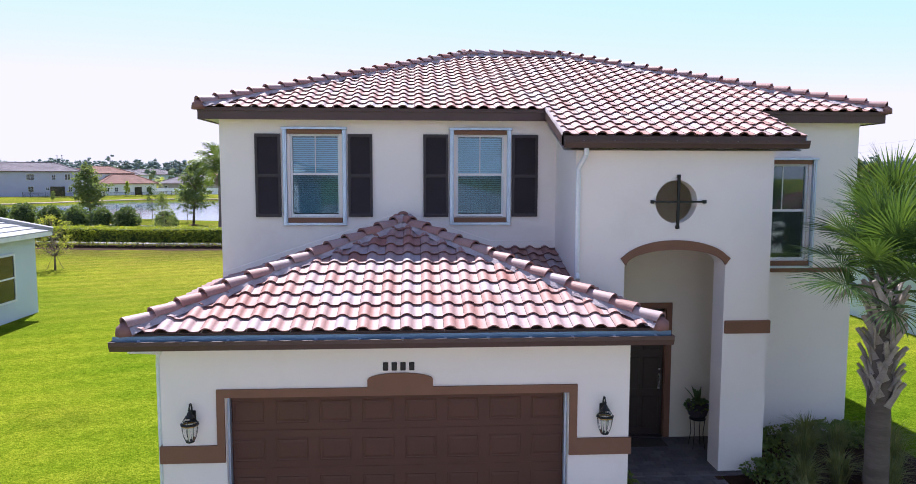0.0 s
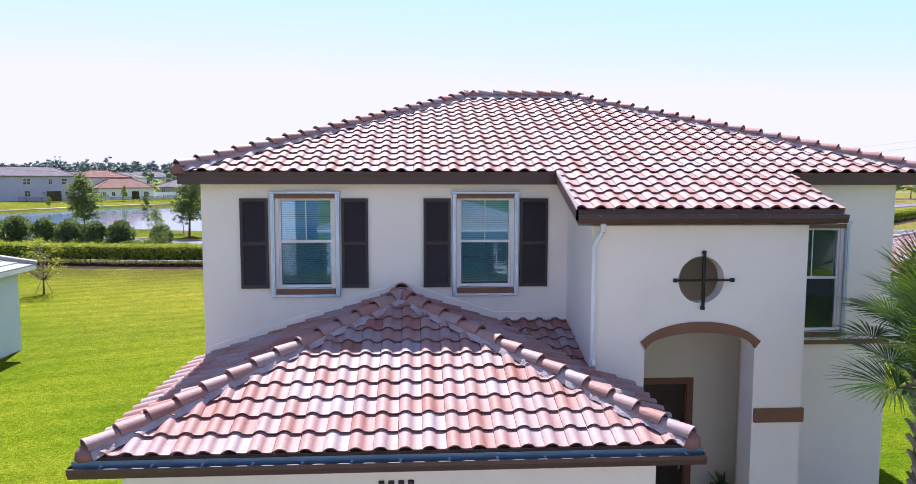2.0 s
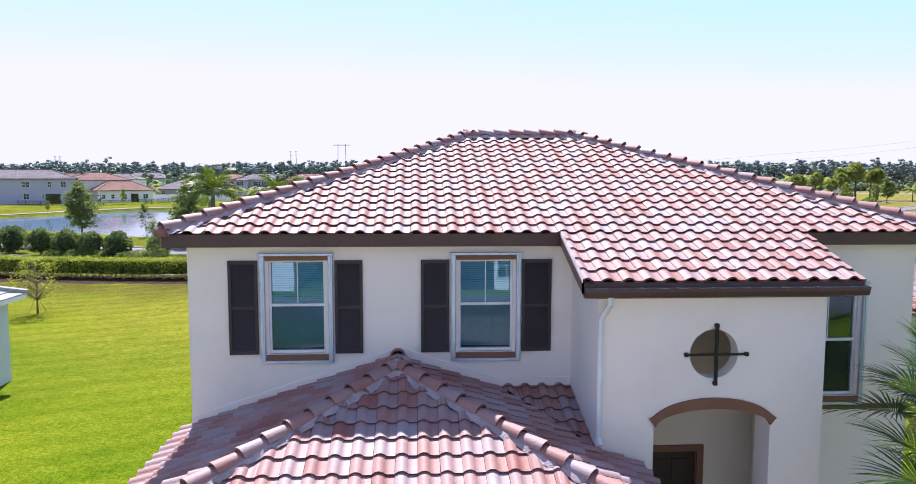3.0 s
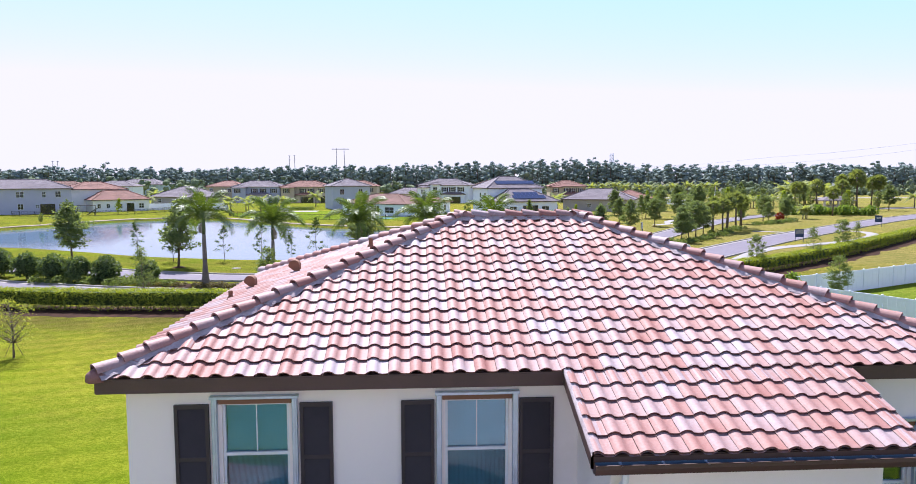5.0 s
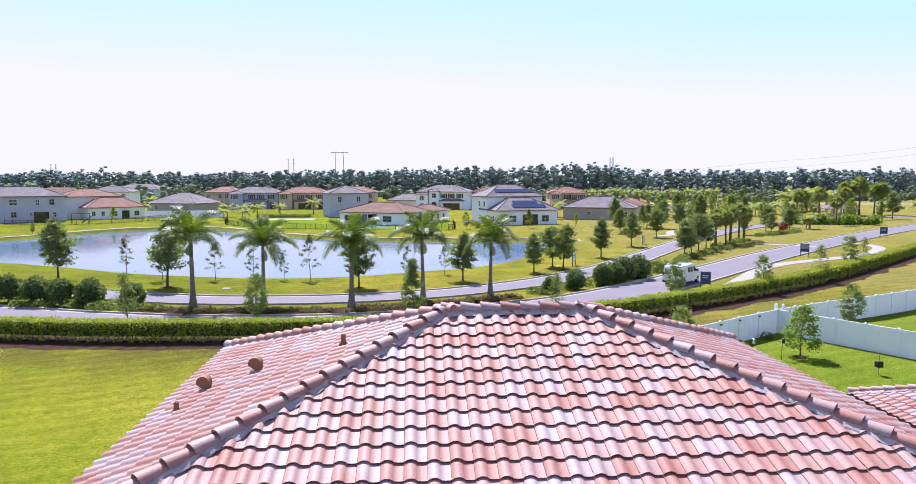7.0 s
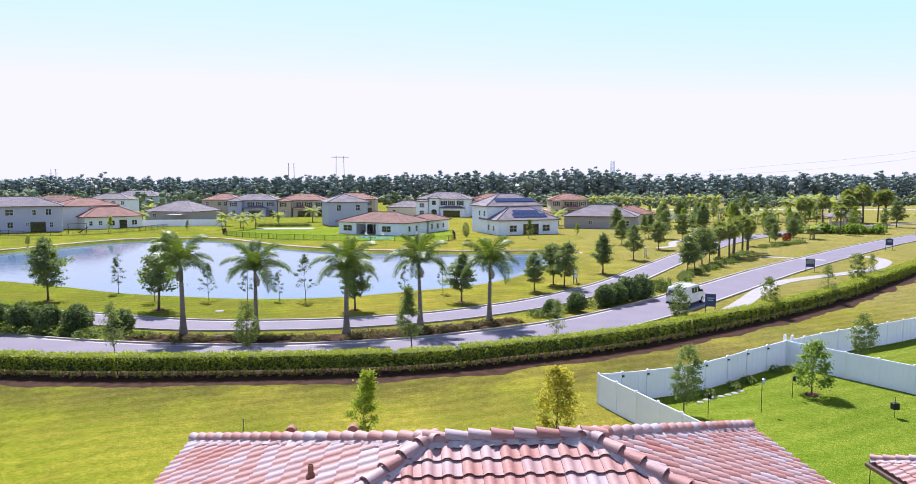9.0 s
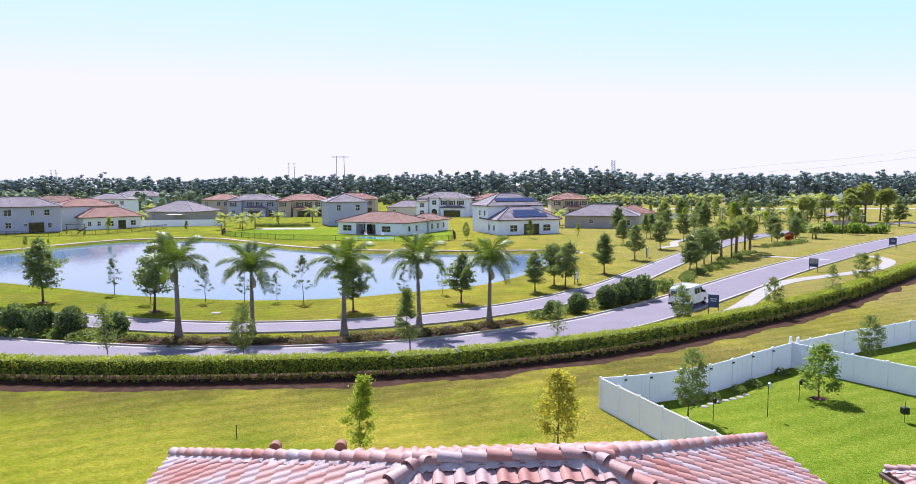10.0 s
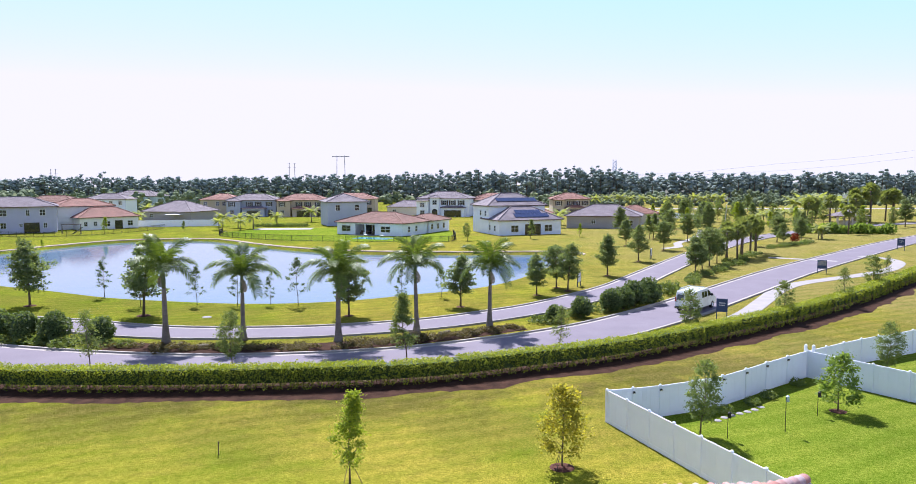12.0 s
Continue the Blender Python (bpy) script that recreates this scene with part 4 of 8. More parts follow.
for i in range(28):
    y = EEY + i * (EY0 - EEY) / 27
    z = ZM - (EY0 - y) * PM
    a = 0.05 + 0.02 * noise.noise((i * 0.5, 0, 3))
    mrt.v += [(2.672, y, z + 0.0), (2.69 - 0.01, y, z + 0.06 + 0.02 * noise.noise((i * 0.7, 1, 3))), (2.71 + a, y, z + 0.065), (2.74 + a, y, z + 0.02)]
mrt.f = [(4 * i + k, 4 * i + k + 1, 4 * i + k + 5, 4 * i + k + 4) for i in range(27) for k in range(3)]
part("rake_mortar", mrt.fixed(), M["mortar"], house, "pale mortar along the roof edge", True)

whole, rest = [], Geo()
slope_tiles([(EX0, EY0), (EX1, EY0), (EX1 - RUN, RYM), (EX0 + RUN, RYM)], (2.646, EY0), (0, 1), PM, ZM, whole, rest, 0.3024)
slope_tiles([(2.70, EEY - 0.02), (6.86, EEY - 0.02), (6.86, EY0), (2.70, EY0)], (2.646, EY0), (0, 1), PM, ZM, whole, rest, 0.3024)
slope_tiles([(EX0, EY1), (EX0, EY0), (EX0 + RUN, RYM)], (EX0, EY0), (1, 0), PM, ZM, whole, rest, 0.3024)
slope_tiles([(EX1, EY0), (EX1, EY1), (EX1 - RUN, RYM)], (EX1, EY0), (-1, 0), PM, ZM, whole, rest, 0.3024)
slope_tiles([(EX1, EY1), (EX0, EY1), (EX0 + RUN, RYM), (EX1 - RUN, RYM)], (EX1, EY1), (0, -1), PM, ZM, whole, rest, 0.3024)
lay(roof, whole, rest, lambda p: p.y < 6.5 and -3.6 < p.x < 7.0)
dr = PM * 0.707
for a, b in (((EX0 + 0.06, EY0 + 0.06), (EX0 + RUN, RYM)), ((EX1 - 0.06, EY0 + 0.06), (EX1 - RUN, RYM)), ((EX0 + 0.06, EY1 - 0.06), (EX0 + RUN, RYM)), ((EX1 - 0.06, EY1 - 0.06), (EX1 - RUN, RYM))):
    hip_caps(roof, (*a, ZM + 0.03), (*b, ZR), dr)
hip_caps(roof, (EX0 + RUN - 0.1, RYM, ZR + 0.01), (EX1 - RUN + 0.1, RYM, ZR + 0.01), PM)
knob = Geo().lathe([(0.0, 0.17), (0.07, 0.16), (0.13, 0.1), (0.14, 0.0)], 10)
for x, y, z in ((EX0 + RUN, RYM, ZR), (EX1 - RUN, RYM, ZR), (EX0 + 0.07, EY0 + 0.07, ZM - 0.02), (EX1 - 0.07, EY0 + 0.07, ZM - 0.02)):
    g = Geo()
    g.v = [(p[0] + x + 0.02 * noise.noise((p[0] * 20, p[1] * 20, x)), p[1] + y, p[2] + z + 0.02 * noise.noise((p[0] * 15, p[1] * 15, 2))) for p in knob.v]
    g.f = knob.f
    part("mortar_cap", g.fixed(), M["mortar"] if z > ZM else M["nose"], roof, "rough mortar cap" if z > ZM else "rounded terracotta hip starter", True)

# garage roof
VX = GX1 - (3.42 + 0.25 * (YW - YE) - ZG) / PG
xh = GX1 - (YE - GY0)
groof = part("garage_roof", Geo().add([(GX0, GY0, ZG - 0.01), (GX1, GY0, ZG - 0.01), (GX1, YE + 0.6, ZG - 0.01), (GXC, YW, ZGR - 0.01), (GX0, YW, ZG - 0.01), (GXC, GYC, ZGR - 0.01), (XE0, YE, 3.41), (XE0, YW, 3.41 + 0.25 * (YW - YE)), (VX, YW, 3.41 + 0.25 * (YW - YE))],
             [(0, 1, 5), (1, 2, 6, 5), (6, 8, 3, 5), (5, 3, 4, 0), (6, 7, 8)]), M["deck"], house, "lower hipped roof of blended terracotta S-tiles")
whole, rest = [], Geo()
slope_tiles([(GX0, GY0), (GX1, GY0), (GXC, GYC)], (-3.467, GY0), (0, 1), PG, ZG, whole, rest)
slope_tiles([(GX0, YW), (GX0, GY0), (GXC, GYC), (GXC, YW)], (GX0, GY0), (1, 0), PG, ZG, whole, rest)
slope_tiles([(GX1, GY0), (GX1, YE), (xh, YE)], (GX1, GY0), (-1, 0), PG, ZG, whole, rest)
slope_tiles([(XE0, YE), (VX, YW), (GXC, YW), (GXC, GYC), (xh, YE)], (GX1, GY0), (-1, 0), PG, ZG, whole, rest)
slope_tiles([(XE0, YE), (XE0, YW), (VX, YW)], (XE0 - 4 * W_T, YE), (0, 1), 0.25, 3.42, whole, rest)
lay(groof, whole, rest, lambda p: True)
dg = PG * 0.707
hip_caps(groof, (GX0 + 0.06, GY0 + 0.06, ZG + 0.03), (GXC, GYC, ZGR), dg)
hip_caps(groof, (GX1 - 0.06, GY0 + 0.06, ZG + 0.03), (GXC, GYC, ZGR), dg)
hip_caps(groof, (GXC, GYC - 0.05, ZGR + 0.01), (GXC, YW, ZGR + 0.01), PG)
for x, y, z in ((GXC, GYC, ZGR), (GX0 + 0.07, GY0 + 0.07, ZG - 0.02), (GX1 - 0.07, GY0 + 0.07, ZG - 0.02)):
    g = Geo()
    g.v = [(p[0] + x, p[1] + y + 0.02 * noise.noise((p[0] * 20, p[1] * 20, x)), p[2] + z + 0.02 * noise.noise((p[0] * 15, p[1] * 15, 2))) for p in knob.v]
    g.f = knob.f
    part("mortar_cap", g.fixed(), M["mortar"] if z > ZG else M["nose"], groof, "rough mortar cap" if z > ZG else "rounded terracotta hip starter", True)
# flashing where the lower roof meets the walls
fl = Geo()
for (x0, z0), (x1, z1) in (((XW0, ZG + PG * (XW0 - GX0)), (GXC, ZGR)), ((GXC, ZGR), (VX, 3.42 + 0.25 * (YW - YE))), ((VX, 3.42 + 0.25 * (YW - YE)), (XE0, 3.42 + 0.25 * (YW - YE)))):
    fl.add([(x0, YW - 0.012, z0), (x1, YW - 0.012, z1), (x1, YW - 0.012, z1 + 0.17), (x0, YW - 0.012, z0 + 0.17), (x0, YW, z0 + 0.18), (x1, YW, z1 + 0.18)], [(0, 1, 2, 3), (3, 2, 5, 4)])
part("flashing", fl, M["stucco"], house)
for b in ((GX0 + 0.03, GY0 + 0.02, 2.99, GX1 - 0.03, GY0 + 0.06, ZG + 0.005), (GX0 + 0.03, GY0 + 0.06, 2.99, GX0 + 0.07, YW, ZG + 0.005), (GX1 - 0.07, GY0 + 0.06, 2.99, GX1 - 0.03, YE, ZG + 0.005)):
    part("fascia", Geo().box(*b), M["fascia"], house, "dark brown fascia board")
part("garage_soffit", Geo().box(GX0 + 0.07, GY0 + 0.06, 2.995, GX1 - 0.07, 0.0, 3.02).box(GX0 + 0.07, 0, 2.995, XG0, YW, 3.02).box(XG1, 0, 2.995, GX1 - 0.07, YE, 3.02), M["soffit"], house)


# gutters with hangers
def gutter(x0, x1, y1, z0, z1, hangers):
    """An open channel along x whose back stands at y1."""
    y0 = y1 - 0.125
    prof = [(y1, z1), (y1, z0), (y0 + 0.03, z0), (y0 + 0.015, z0 + 0.04), (y0, z0 + 0.075), (y0, z1 - 0.012), (y0 - 0.012, z1 - 0.012), (y0 - 0.012, z1), (y0 + 0.008, z1),
            (y0 + 0.008, z0 + 0.078), (y0 + 0.024, z0 + 0.04), (y0 + 0.036, z0 + 0.008), (y1 - 0.008, z0 + 0.008), (y1 - 0.008, z1)]
    n = len(prof)
    g = Geo().add([(x, y, z) for x in (x0, x1) for y, z in prof], [(i, (i + 1) % n, n + (i + 1) % n, n + i) for i in range(n)])
    g.add([(x0, y, z) for y, z in prof[:8]], [tuple(range(8))]).add([(x1, y, z) for y, z in prof[:8]], [tuple(range(8))])
    gt = part("gutter", g.fixed(), M["fascia"], house, "dark brown metal rain gutter")
    part("liner", Geo().add([(x0 + 0.01, y1 - 0.016, z1 + 0.05), (x1 - 0.01, y1 - 0.016, z1 + 0.05), (x1 - 0.01, y1 - 0.018, z0 + 0.012), (x0 + 0.01, y1 - 0.018, z0 + 0.012), (x1 - 0.01, y0 + 0.038, z0 + 0.012), (x0 + 0.01, y0 + 0.038, z0 + 0.012)], [(0, 3, 2, 1), (3, 5, 4, 2)]), M["gutter_in"], gt)
    for k in range(hangers):
        x = x0 + (k + 0.6) * (x1 - x0) / hangers
        part("hanger", Geo().box(x - 0.012, y0, z1 - 0.02, x + 0.012, y1, z1 - 0.012).box(x - 0.02, y1 - 0.02, z1 - 0.03, x + 0.02, y1 - 0.008, z1 + 0.0), M["alum"], gt)


gutter(-3.72, 3.73, GY0 + 0.02, 2.99, 3.12, 13)
gutter(2.70, 6.87, EEY + 0.02, 5.74, 5.87, 8)
sp = Geo()
pts = [(3.08, 1.95, 5.74), (3.08, 1.97, 5.62), (3.01, 2.07, 5.46), (2.985, 2.105, 5.38), (2.985, 2.105, 3.62), (2.985, 2.02, 3.52)]
for a, b in zip(pts, pts[1:]):
    sp.tube([a, b], [0.045, 0.045], 6)
part("downspout", sp, M["white"], house, "white rain pipe with an elbow")
part("downspout", Geo().tube([(-3.5, -0.42, 2.99), (-3.4, -0.2, 2.93), (-3.28, -0.0, 2.86), (-3.31, 0.1, 2.7), (-3.33, 0.15, 0.1)], [0.045] * 5, 6), M["white"], house, "white rain pipe with an elbow")
# vents and pipes on the roof
def roof_z_left(x):
    return ZM + (x - EX0) * PM


for x, y in ((-2.95, 9.45), (-2.0, 9.5)):
    # a gooseneck hood whose mouth looks down the slope
    g = Geo()
    arc = [(0.15 * math.cos(a), 0.17 + 0.15 * math.sin(a), 0.05 * math.cos(a), 0.17 + 0.045 * math.sin(a)) for a in np.linspace(0, radians(195), 12)]
    ring = [(0.15, -0.08, 0.03, -0.08)] + arc
    for ox, oz, ix, iz in ring:
        g.v += [(ox, -0.13, oz), (ox, 0.13, oz), (ix, 0.12, iz), (ix, -0.12, iz)]
    g.f = [(4 * k + c, 4 * k + (c + 1) % 4, 4 * k + 4 + (c + 1) % 4, 4 * k + 4 + c) for k in range(len(ring) - 1) for c in range(4)] + [(0, 1, 2, 3), tuple(4 * len(ring) - 4 + c for c in range(4))]
    m_r = len(ring)
    g.f += [tuple(4 * k for k in range(m_r)), tuple(4 * k + 1 for k in reversed(range(m_r)))]
    hood = g.fixed()
    vent = part("roof_vent", hood, M["trim"], roof, "hooded terracotta gooseneck vent", m=pose(x - 0.02, y + 0.1, roof_z_left(x) + 0.06) @ Matrix.Scale(0.8, 4))
    part("collar", Geo().soft(-0.04, -0.17, -0.1, 0.22, 0.17, 0.02, 0.02), M["mortar"], vent)
for x, y, h in ((-3.14, 8.5, 0.15), (-0.33, 9.2, 0.17)):
    part("vent_pipe", Geo().lathe([(0.045, -0.1), (0.045, h), (0.035, h), (0.035, h - 0.08)], 10, (x, y, roof_z_left(x) + 0.06)).lathe([(0.09, -0.12), (0.08, 0.0), (0.05, 0.05)], 10, (x, y, roof_z_left(x) + 0.05)), M["trim"], roof, "short brown plumbing vent pipe")
for x, y in ((-1.25, 12.7), (0.1, 12.0)):
    zz = ZM + min(EY1 - y, x - EX0) * PM
    vent = part("roof_vent", hood.mesh("roof_vent", M["trim"]), None, roof, "hooded terracotta gooseneck vent", m=pose(x, y, zz + 0.08) @ Matrix.Scale(0.72, 4))
    part("collar", Geo().soft(-0.04, -0.17, -0.12, 0.22, 0.17, 0.02, 0.02), M["mortar"], vent)
# iron cross over the round opening
cr = Geo().box(4.705, YE - 0.06, 4.385, 4.75, YE - 0.03, 5.285).box(4.262, YE - 0.05, 4.82, 5.205, YE - 0.02, 4.852)
for x, z in ((4.727, 4.40), (4.727, 5.27), (4.28, 4.836), (5.19, 4.836)):
    cr.soft(x - 0.03, YE - 0.065, z - 0.03, x + 0.03, YE + 0.0, z + 0.03, 0.008)
part("iron_cross", cr, M["black"], house, "black wrought-iron cross")
# numerals as plain bars
for k in range(4):
    x = -0.225 + k * 0.122
    part("numeral_bar", Geo().soft(x, -0.02, 2.555, x + 0.075, 0.001, 2.675, 0.008), M["black"], house)
# porch
# Thin added sheets lay the shade-tinted tan over the porch walls.
part("porch_wall", Geo().plate([rect(XG1 + 0.002, 0.02, XE1 - 0.202, 5.58), rect(4.19, 0.03, 5.345, 2.78)], 0.02, front(YW - 0.022)).fixed(), M["inner"], house, "porch wall tinted tan for shade and bounced light")
part("porch_side", Geo().box(XE1 - 0.224, YE + 0.463, 0.02, XE1 - 0.202, YW - 0.024, 5.58), M["inner"], house)
part("porch_side", Geo().box(XE0 + 0.202, YE + 0.242, 3.03, XE0 + 0.22, YW - 0.024, 5.58), M["inner"], house)
porch_floor = part("porch_floor", Geo().soft(XG1, YE - 0.15, -0.05, XE1 - 0.2, YW, 0.02, 0.01), M["paver"], house)


# ---------------------------------------------------------------- wall lanterns, potted plant, porch
def lantern(x):
    th = thing("wall_lantern", "black coach lantern with clear glass on the garage wall", "wall lamp", pose(x, 0, 1.89), "garage lanterns")
    c = (0, -0.15, 0)
    part("backplate", Geo().soft(-0.045, -0.022, -0.02, 0.045, -0.001, 0.15, 0.012), M["black"], th)
    part("arm", Geo().tube([(0, -0.02, 0.08), (0, -0.045, 0.2), (0, -0.08, 0.262), (0, -0.13, 0.265), (0, -0.15, 0.225), (0, -0.15, 0.17)], [0.012] * 6, 8), M["black"], th)
    part("cap", Geo().lathe([(0.008, 0.215), (0.022, 0.195), (0.014, 0.175), (0.03, 0.155), (0.042, 0.125), (0.064, 0.1), (0.064, 0.09), (0.0, 0.09)], 8, c), M["black"], th)
    hood = Geo().lathe([(0.124, -0.006), (0.13, 0.002), (0.118, 0.016), (0.104, 0.022), (0.1, 0.002), (0.118, -0.006)], 8, c)
    rim = Geo().lathe([(0.106, -0.026), (0.114, -0.016), (0.112, -0.006), (0.1, -0.01)], 8, c)
    hood.f, rim.f = [f for f in hood.f if len(f) == 4], [f for f in rim.f if len(f) == 4]
    part("hood", hood, M["black"], th, "flared black hood rim")
    part("rim", rim, M["brass"], th, "brass rim")
    gl = Geo().lathe([(0.062, 0.09), (0.104, 0.02)], 8, c).lathe([(0.106, -0.026), (0.104, -0.08), (0.088, -0.16), (0.056, -0.235)], 8, c)
    gl.f = [f for f in gl.f if len(f) == 4]
    part("glass", gl, M["clear"], th, "clear glass").visible_shadow = False
    cage = Geo()
    for k in range(8):
        a = 2 * math.pi * k / 8
        cage.tube([(r * math.cos(a), -0.15 + r * math.sin(a), z) for r, z in ((0.064, 0.092), (0.106, 0.018))], [0.0035] * 2, 5)
        cage.tube([(r * math.cos(a), -0.15 + r * math.sin(a), z) for r, z in ((0.108, -0.02), (0.106, -0.08), (0.09, -0.16), (0.057, -0.237))], [0.0035] * 4, 5)
    cage.lathe([(0.0, -0.262), (0.05, -0.255), (0.062, -0.24), (0.058, -0.228), (0.0, -0.235)], 8, c)
    part("cage", cage, M["black"], th)
    for dx, dy in ((-0.03, 0.015), (0.03, 0.015), (0, -0.035)):
        part("candle", Geo().lathe([(0.009, -0.235), (0.009, -0.12), (0.014, -0.1), (0.003, -0.04)], 8, (dx, -0.15 + dy, 0)), M["candle"], th)
    return th


lantern(-2.845)
lantern(2.9)

pot = thing("potted_plant", "leafy plant in a dark pot on a wire stand", "potted plant", pose(5.68, 3.3, 0.02))
PZ = 0.24
st = Geo().lathe([(0.15, PZ + 0.33), (0.16, PZ + 0.345), (0.15, PZ + 0.36), (0.14, PZ + 0.345)], 16)
for k in range(4):
    a = math.pi / 4 + k * math.pi / 2
    st.tube([(0.15 * math.cos(a), 0.15 * math.sin(a), PZ + 0.345), (0.12 * math.cos(a), 0.12 * math.sin(a), 0.3), (0.17 * math.cos(a), 0.17 * math.sin(a), 0.0)], [0.008] * 3, 5)
part("stand", st, M["black"], pot, "black wire stand")
part("pot", Geo().lathe([(0.1, 0.36), (0.17, 0.42), (0.2, 0.52), (0.19, 0.6), (0.21, 0.62), (0.18, 0.62)], 18, (0, 0, PZ)), M["shutter"], pot, "dark glazed pot", True)
rng = np.random.default_rng(5)
for k in range(13):
    a, b = k * 2.4, (1.45, 1.3, 0.75, 0.35, 1.05)[k % 5]
    n = 7
    g = Geo()
    ln = rng.uniform(0.32, 0.55)
    for i in range(n):
        t = i / (n - 1)
        r, z = ln * t * math.cos(b), ln * (t * math.sin(b) - 0.25 * t * t)
        w = 0.05 * math.sin(math.pi * min(1, 0.12 + t * 0.88))
        for s in (-1, 1):
            g.v.append((r * math.cos(a) - s * w * math.sin(a), r * math.sin(a) + s * w * math.cos(a), PZ + 0.6 + z + 0.01))
    g.f = [(2 * i, 2 * i + 1, 2 * i + 3, 2 * i + 2) for i in range(n - 1)]
    part("leaf", g, M["shrub"], pot)
trail = rng.normal(size=(160, 3))
trail = trail / np.linalg.norm(trail, axis=1)[:, None] * np.array([0.24, 0.24, 0.13]) + np.array([0, 0, PZ + 0.6])
part("trailing_leaves", leaves(trail, 0.05, rng, 0.3, 1.3), M["shrub"], pot, "small trailing leaves over the pot's rim", kind="stuff")
mat = single("doormat", Geo().soft(4.35, 3.35, 0.022, 5.15, 3.8, 0.04, 0.008), pbr("mat_fibre", (0.06, 0.045, 0.035), None, 0.95, 5, 80, 0.4), "dark coir doormat before the front door", "doormat")
paver = Geo().soft(-0.117, -0.077, -0.03, 0.117, 0.077, 0.012, 0.006).mesh("paver", M["paver"])
porch_path = single("path", Geo().box(3.32, -3.4, -0.06, 5.6, YE - 0.16, 0.008), M["mulch"], "paver path to the porch", "path", "structure")
for j in range(33):
    for i in range(9):
        part("paver", paver, None, porch_path, m=pose(3.44 + i * 0.24 + (j % 2) * 0.12, YE - 0.25 - j * 0.16, 0.012))
for j in range(11):
    for i in range(12):
        x = XG1 + 0.125 + i * 0.24 + (j % 2) * 0.12
        if x < XE1 - 0.33:
            part("paver", paver, None, porch_floor, m=pose(x, YE - 0.06 + j * 0.16, 0.022))


# ---------------------------------------------------------------- plants
def tree_meshes(seed, h, base, r, shape, tips, per, spread, size, leaf, trunk_r=0.06, lean=0.03, limb_every=3):
    """Trunk with limbs, and a crown of leaf clumps at their ends; shape(t) gives the crown's width from its foot to its top."""
    rng = np.random.default_rng(seed)
    tr = Geo()
    top = np.array([rng.normal() * lean * h, rng.normal() * lean * h, h * 0.93])
    mid = top * 0.5 + np.array([rng.normal(), rng.normal(), 0]) * 0.03 * h
    line = [np.array([0, 0, -0.05]), np.array([0, 0, 0.25 * h]) * 0.5 + mid * 0.1, mid, top]
    tr.tube([tuple(p) for p in line], [trunk_r * 1.5, trunk_r, trunk_r * 0.7, trunk_r * 0.2], 8)
    cs = []
    for k in range(tips):
        t = rng.uniform(0, 1) ** 0.85
        a = rng.uniform(0, 6.283)
        rad = r * shape(t) * rng.uniform(0.35, 1.05) ** 0.6
        z = base + (h - base) * t
        ax = line[2] + (line[3] - line[2]) * (z / h - 0.5) * 2 if z > h * 0.5 else line[2] * (z / h * 2)
        c = np.array([ax[0] + rad * math.cos(a), ax[1] + rad * math.sin(a), z])
        cs.append(c + rng.normal(size=(per, 3)) * spread * np.array([1, 1, 0.6]) * rng.uniform(0.6, 1.3))
        if k % limb_every == 0:
            z0 = max(base * 0.8, z - rad * 0.9)
            a0 = line[2] * (z0 / h * 2) if z0 < h * 0.5 else line[2] + (line[3] - line[2]) * (z0 / h - 0.5) * 2
            tr.tube([(a0[0], a0[1], z0), tuple((a0 + c) / 2 + np.array([0, 0, -0.05 * rad])), tuple(c)], [trunk_r * 0.4, trunk_r * 0.25, trunk_r * 0.1], 5, False)
    return tr.mesh("trunk", M["bark"], True), leaves(np.concatenate(cs), size, rng).mesh("crown", leaf)


def plant_tree(meshes, name, label, x, y, scale=1.0, turn=0.0, group="", stakes=0, ring=False):
    th = thing(name, label, "tree", Matrix.LocRotScale((x, y, 0), Euler((0, 0, turn)), (scale,) * 3), group)
    part("trunk", meshes[0], None, th)
    part("crown", meshes[1], None, th)
    for k in range(stakes):
        a = 2.1 * k + turn
        part("stake", Geo().tube([(0.5 * math.cos(a), 0.5 * math.sin(a), 0), (0.03 * math.cos(a), 0.03 * math.sin(a), 1.0)], [0.012, 0.01], 5), M["bark"], th)
    if ring:
        part("mulch_ring", Geo().lathe([(0.55, 0.0), (0.42, 0.05), (0.15, 0.09), (0.0, 0.09)], 14), M["red_mulch"], th)
    return th


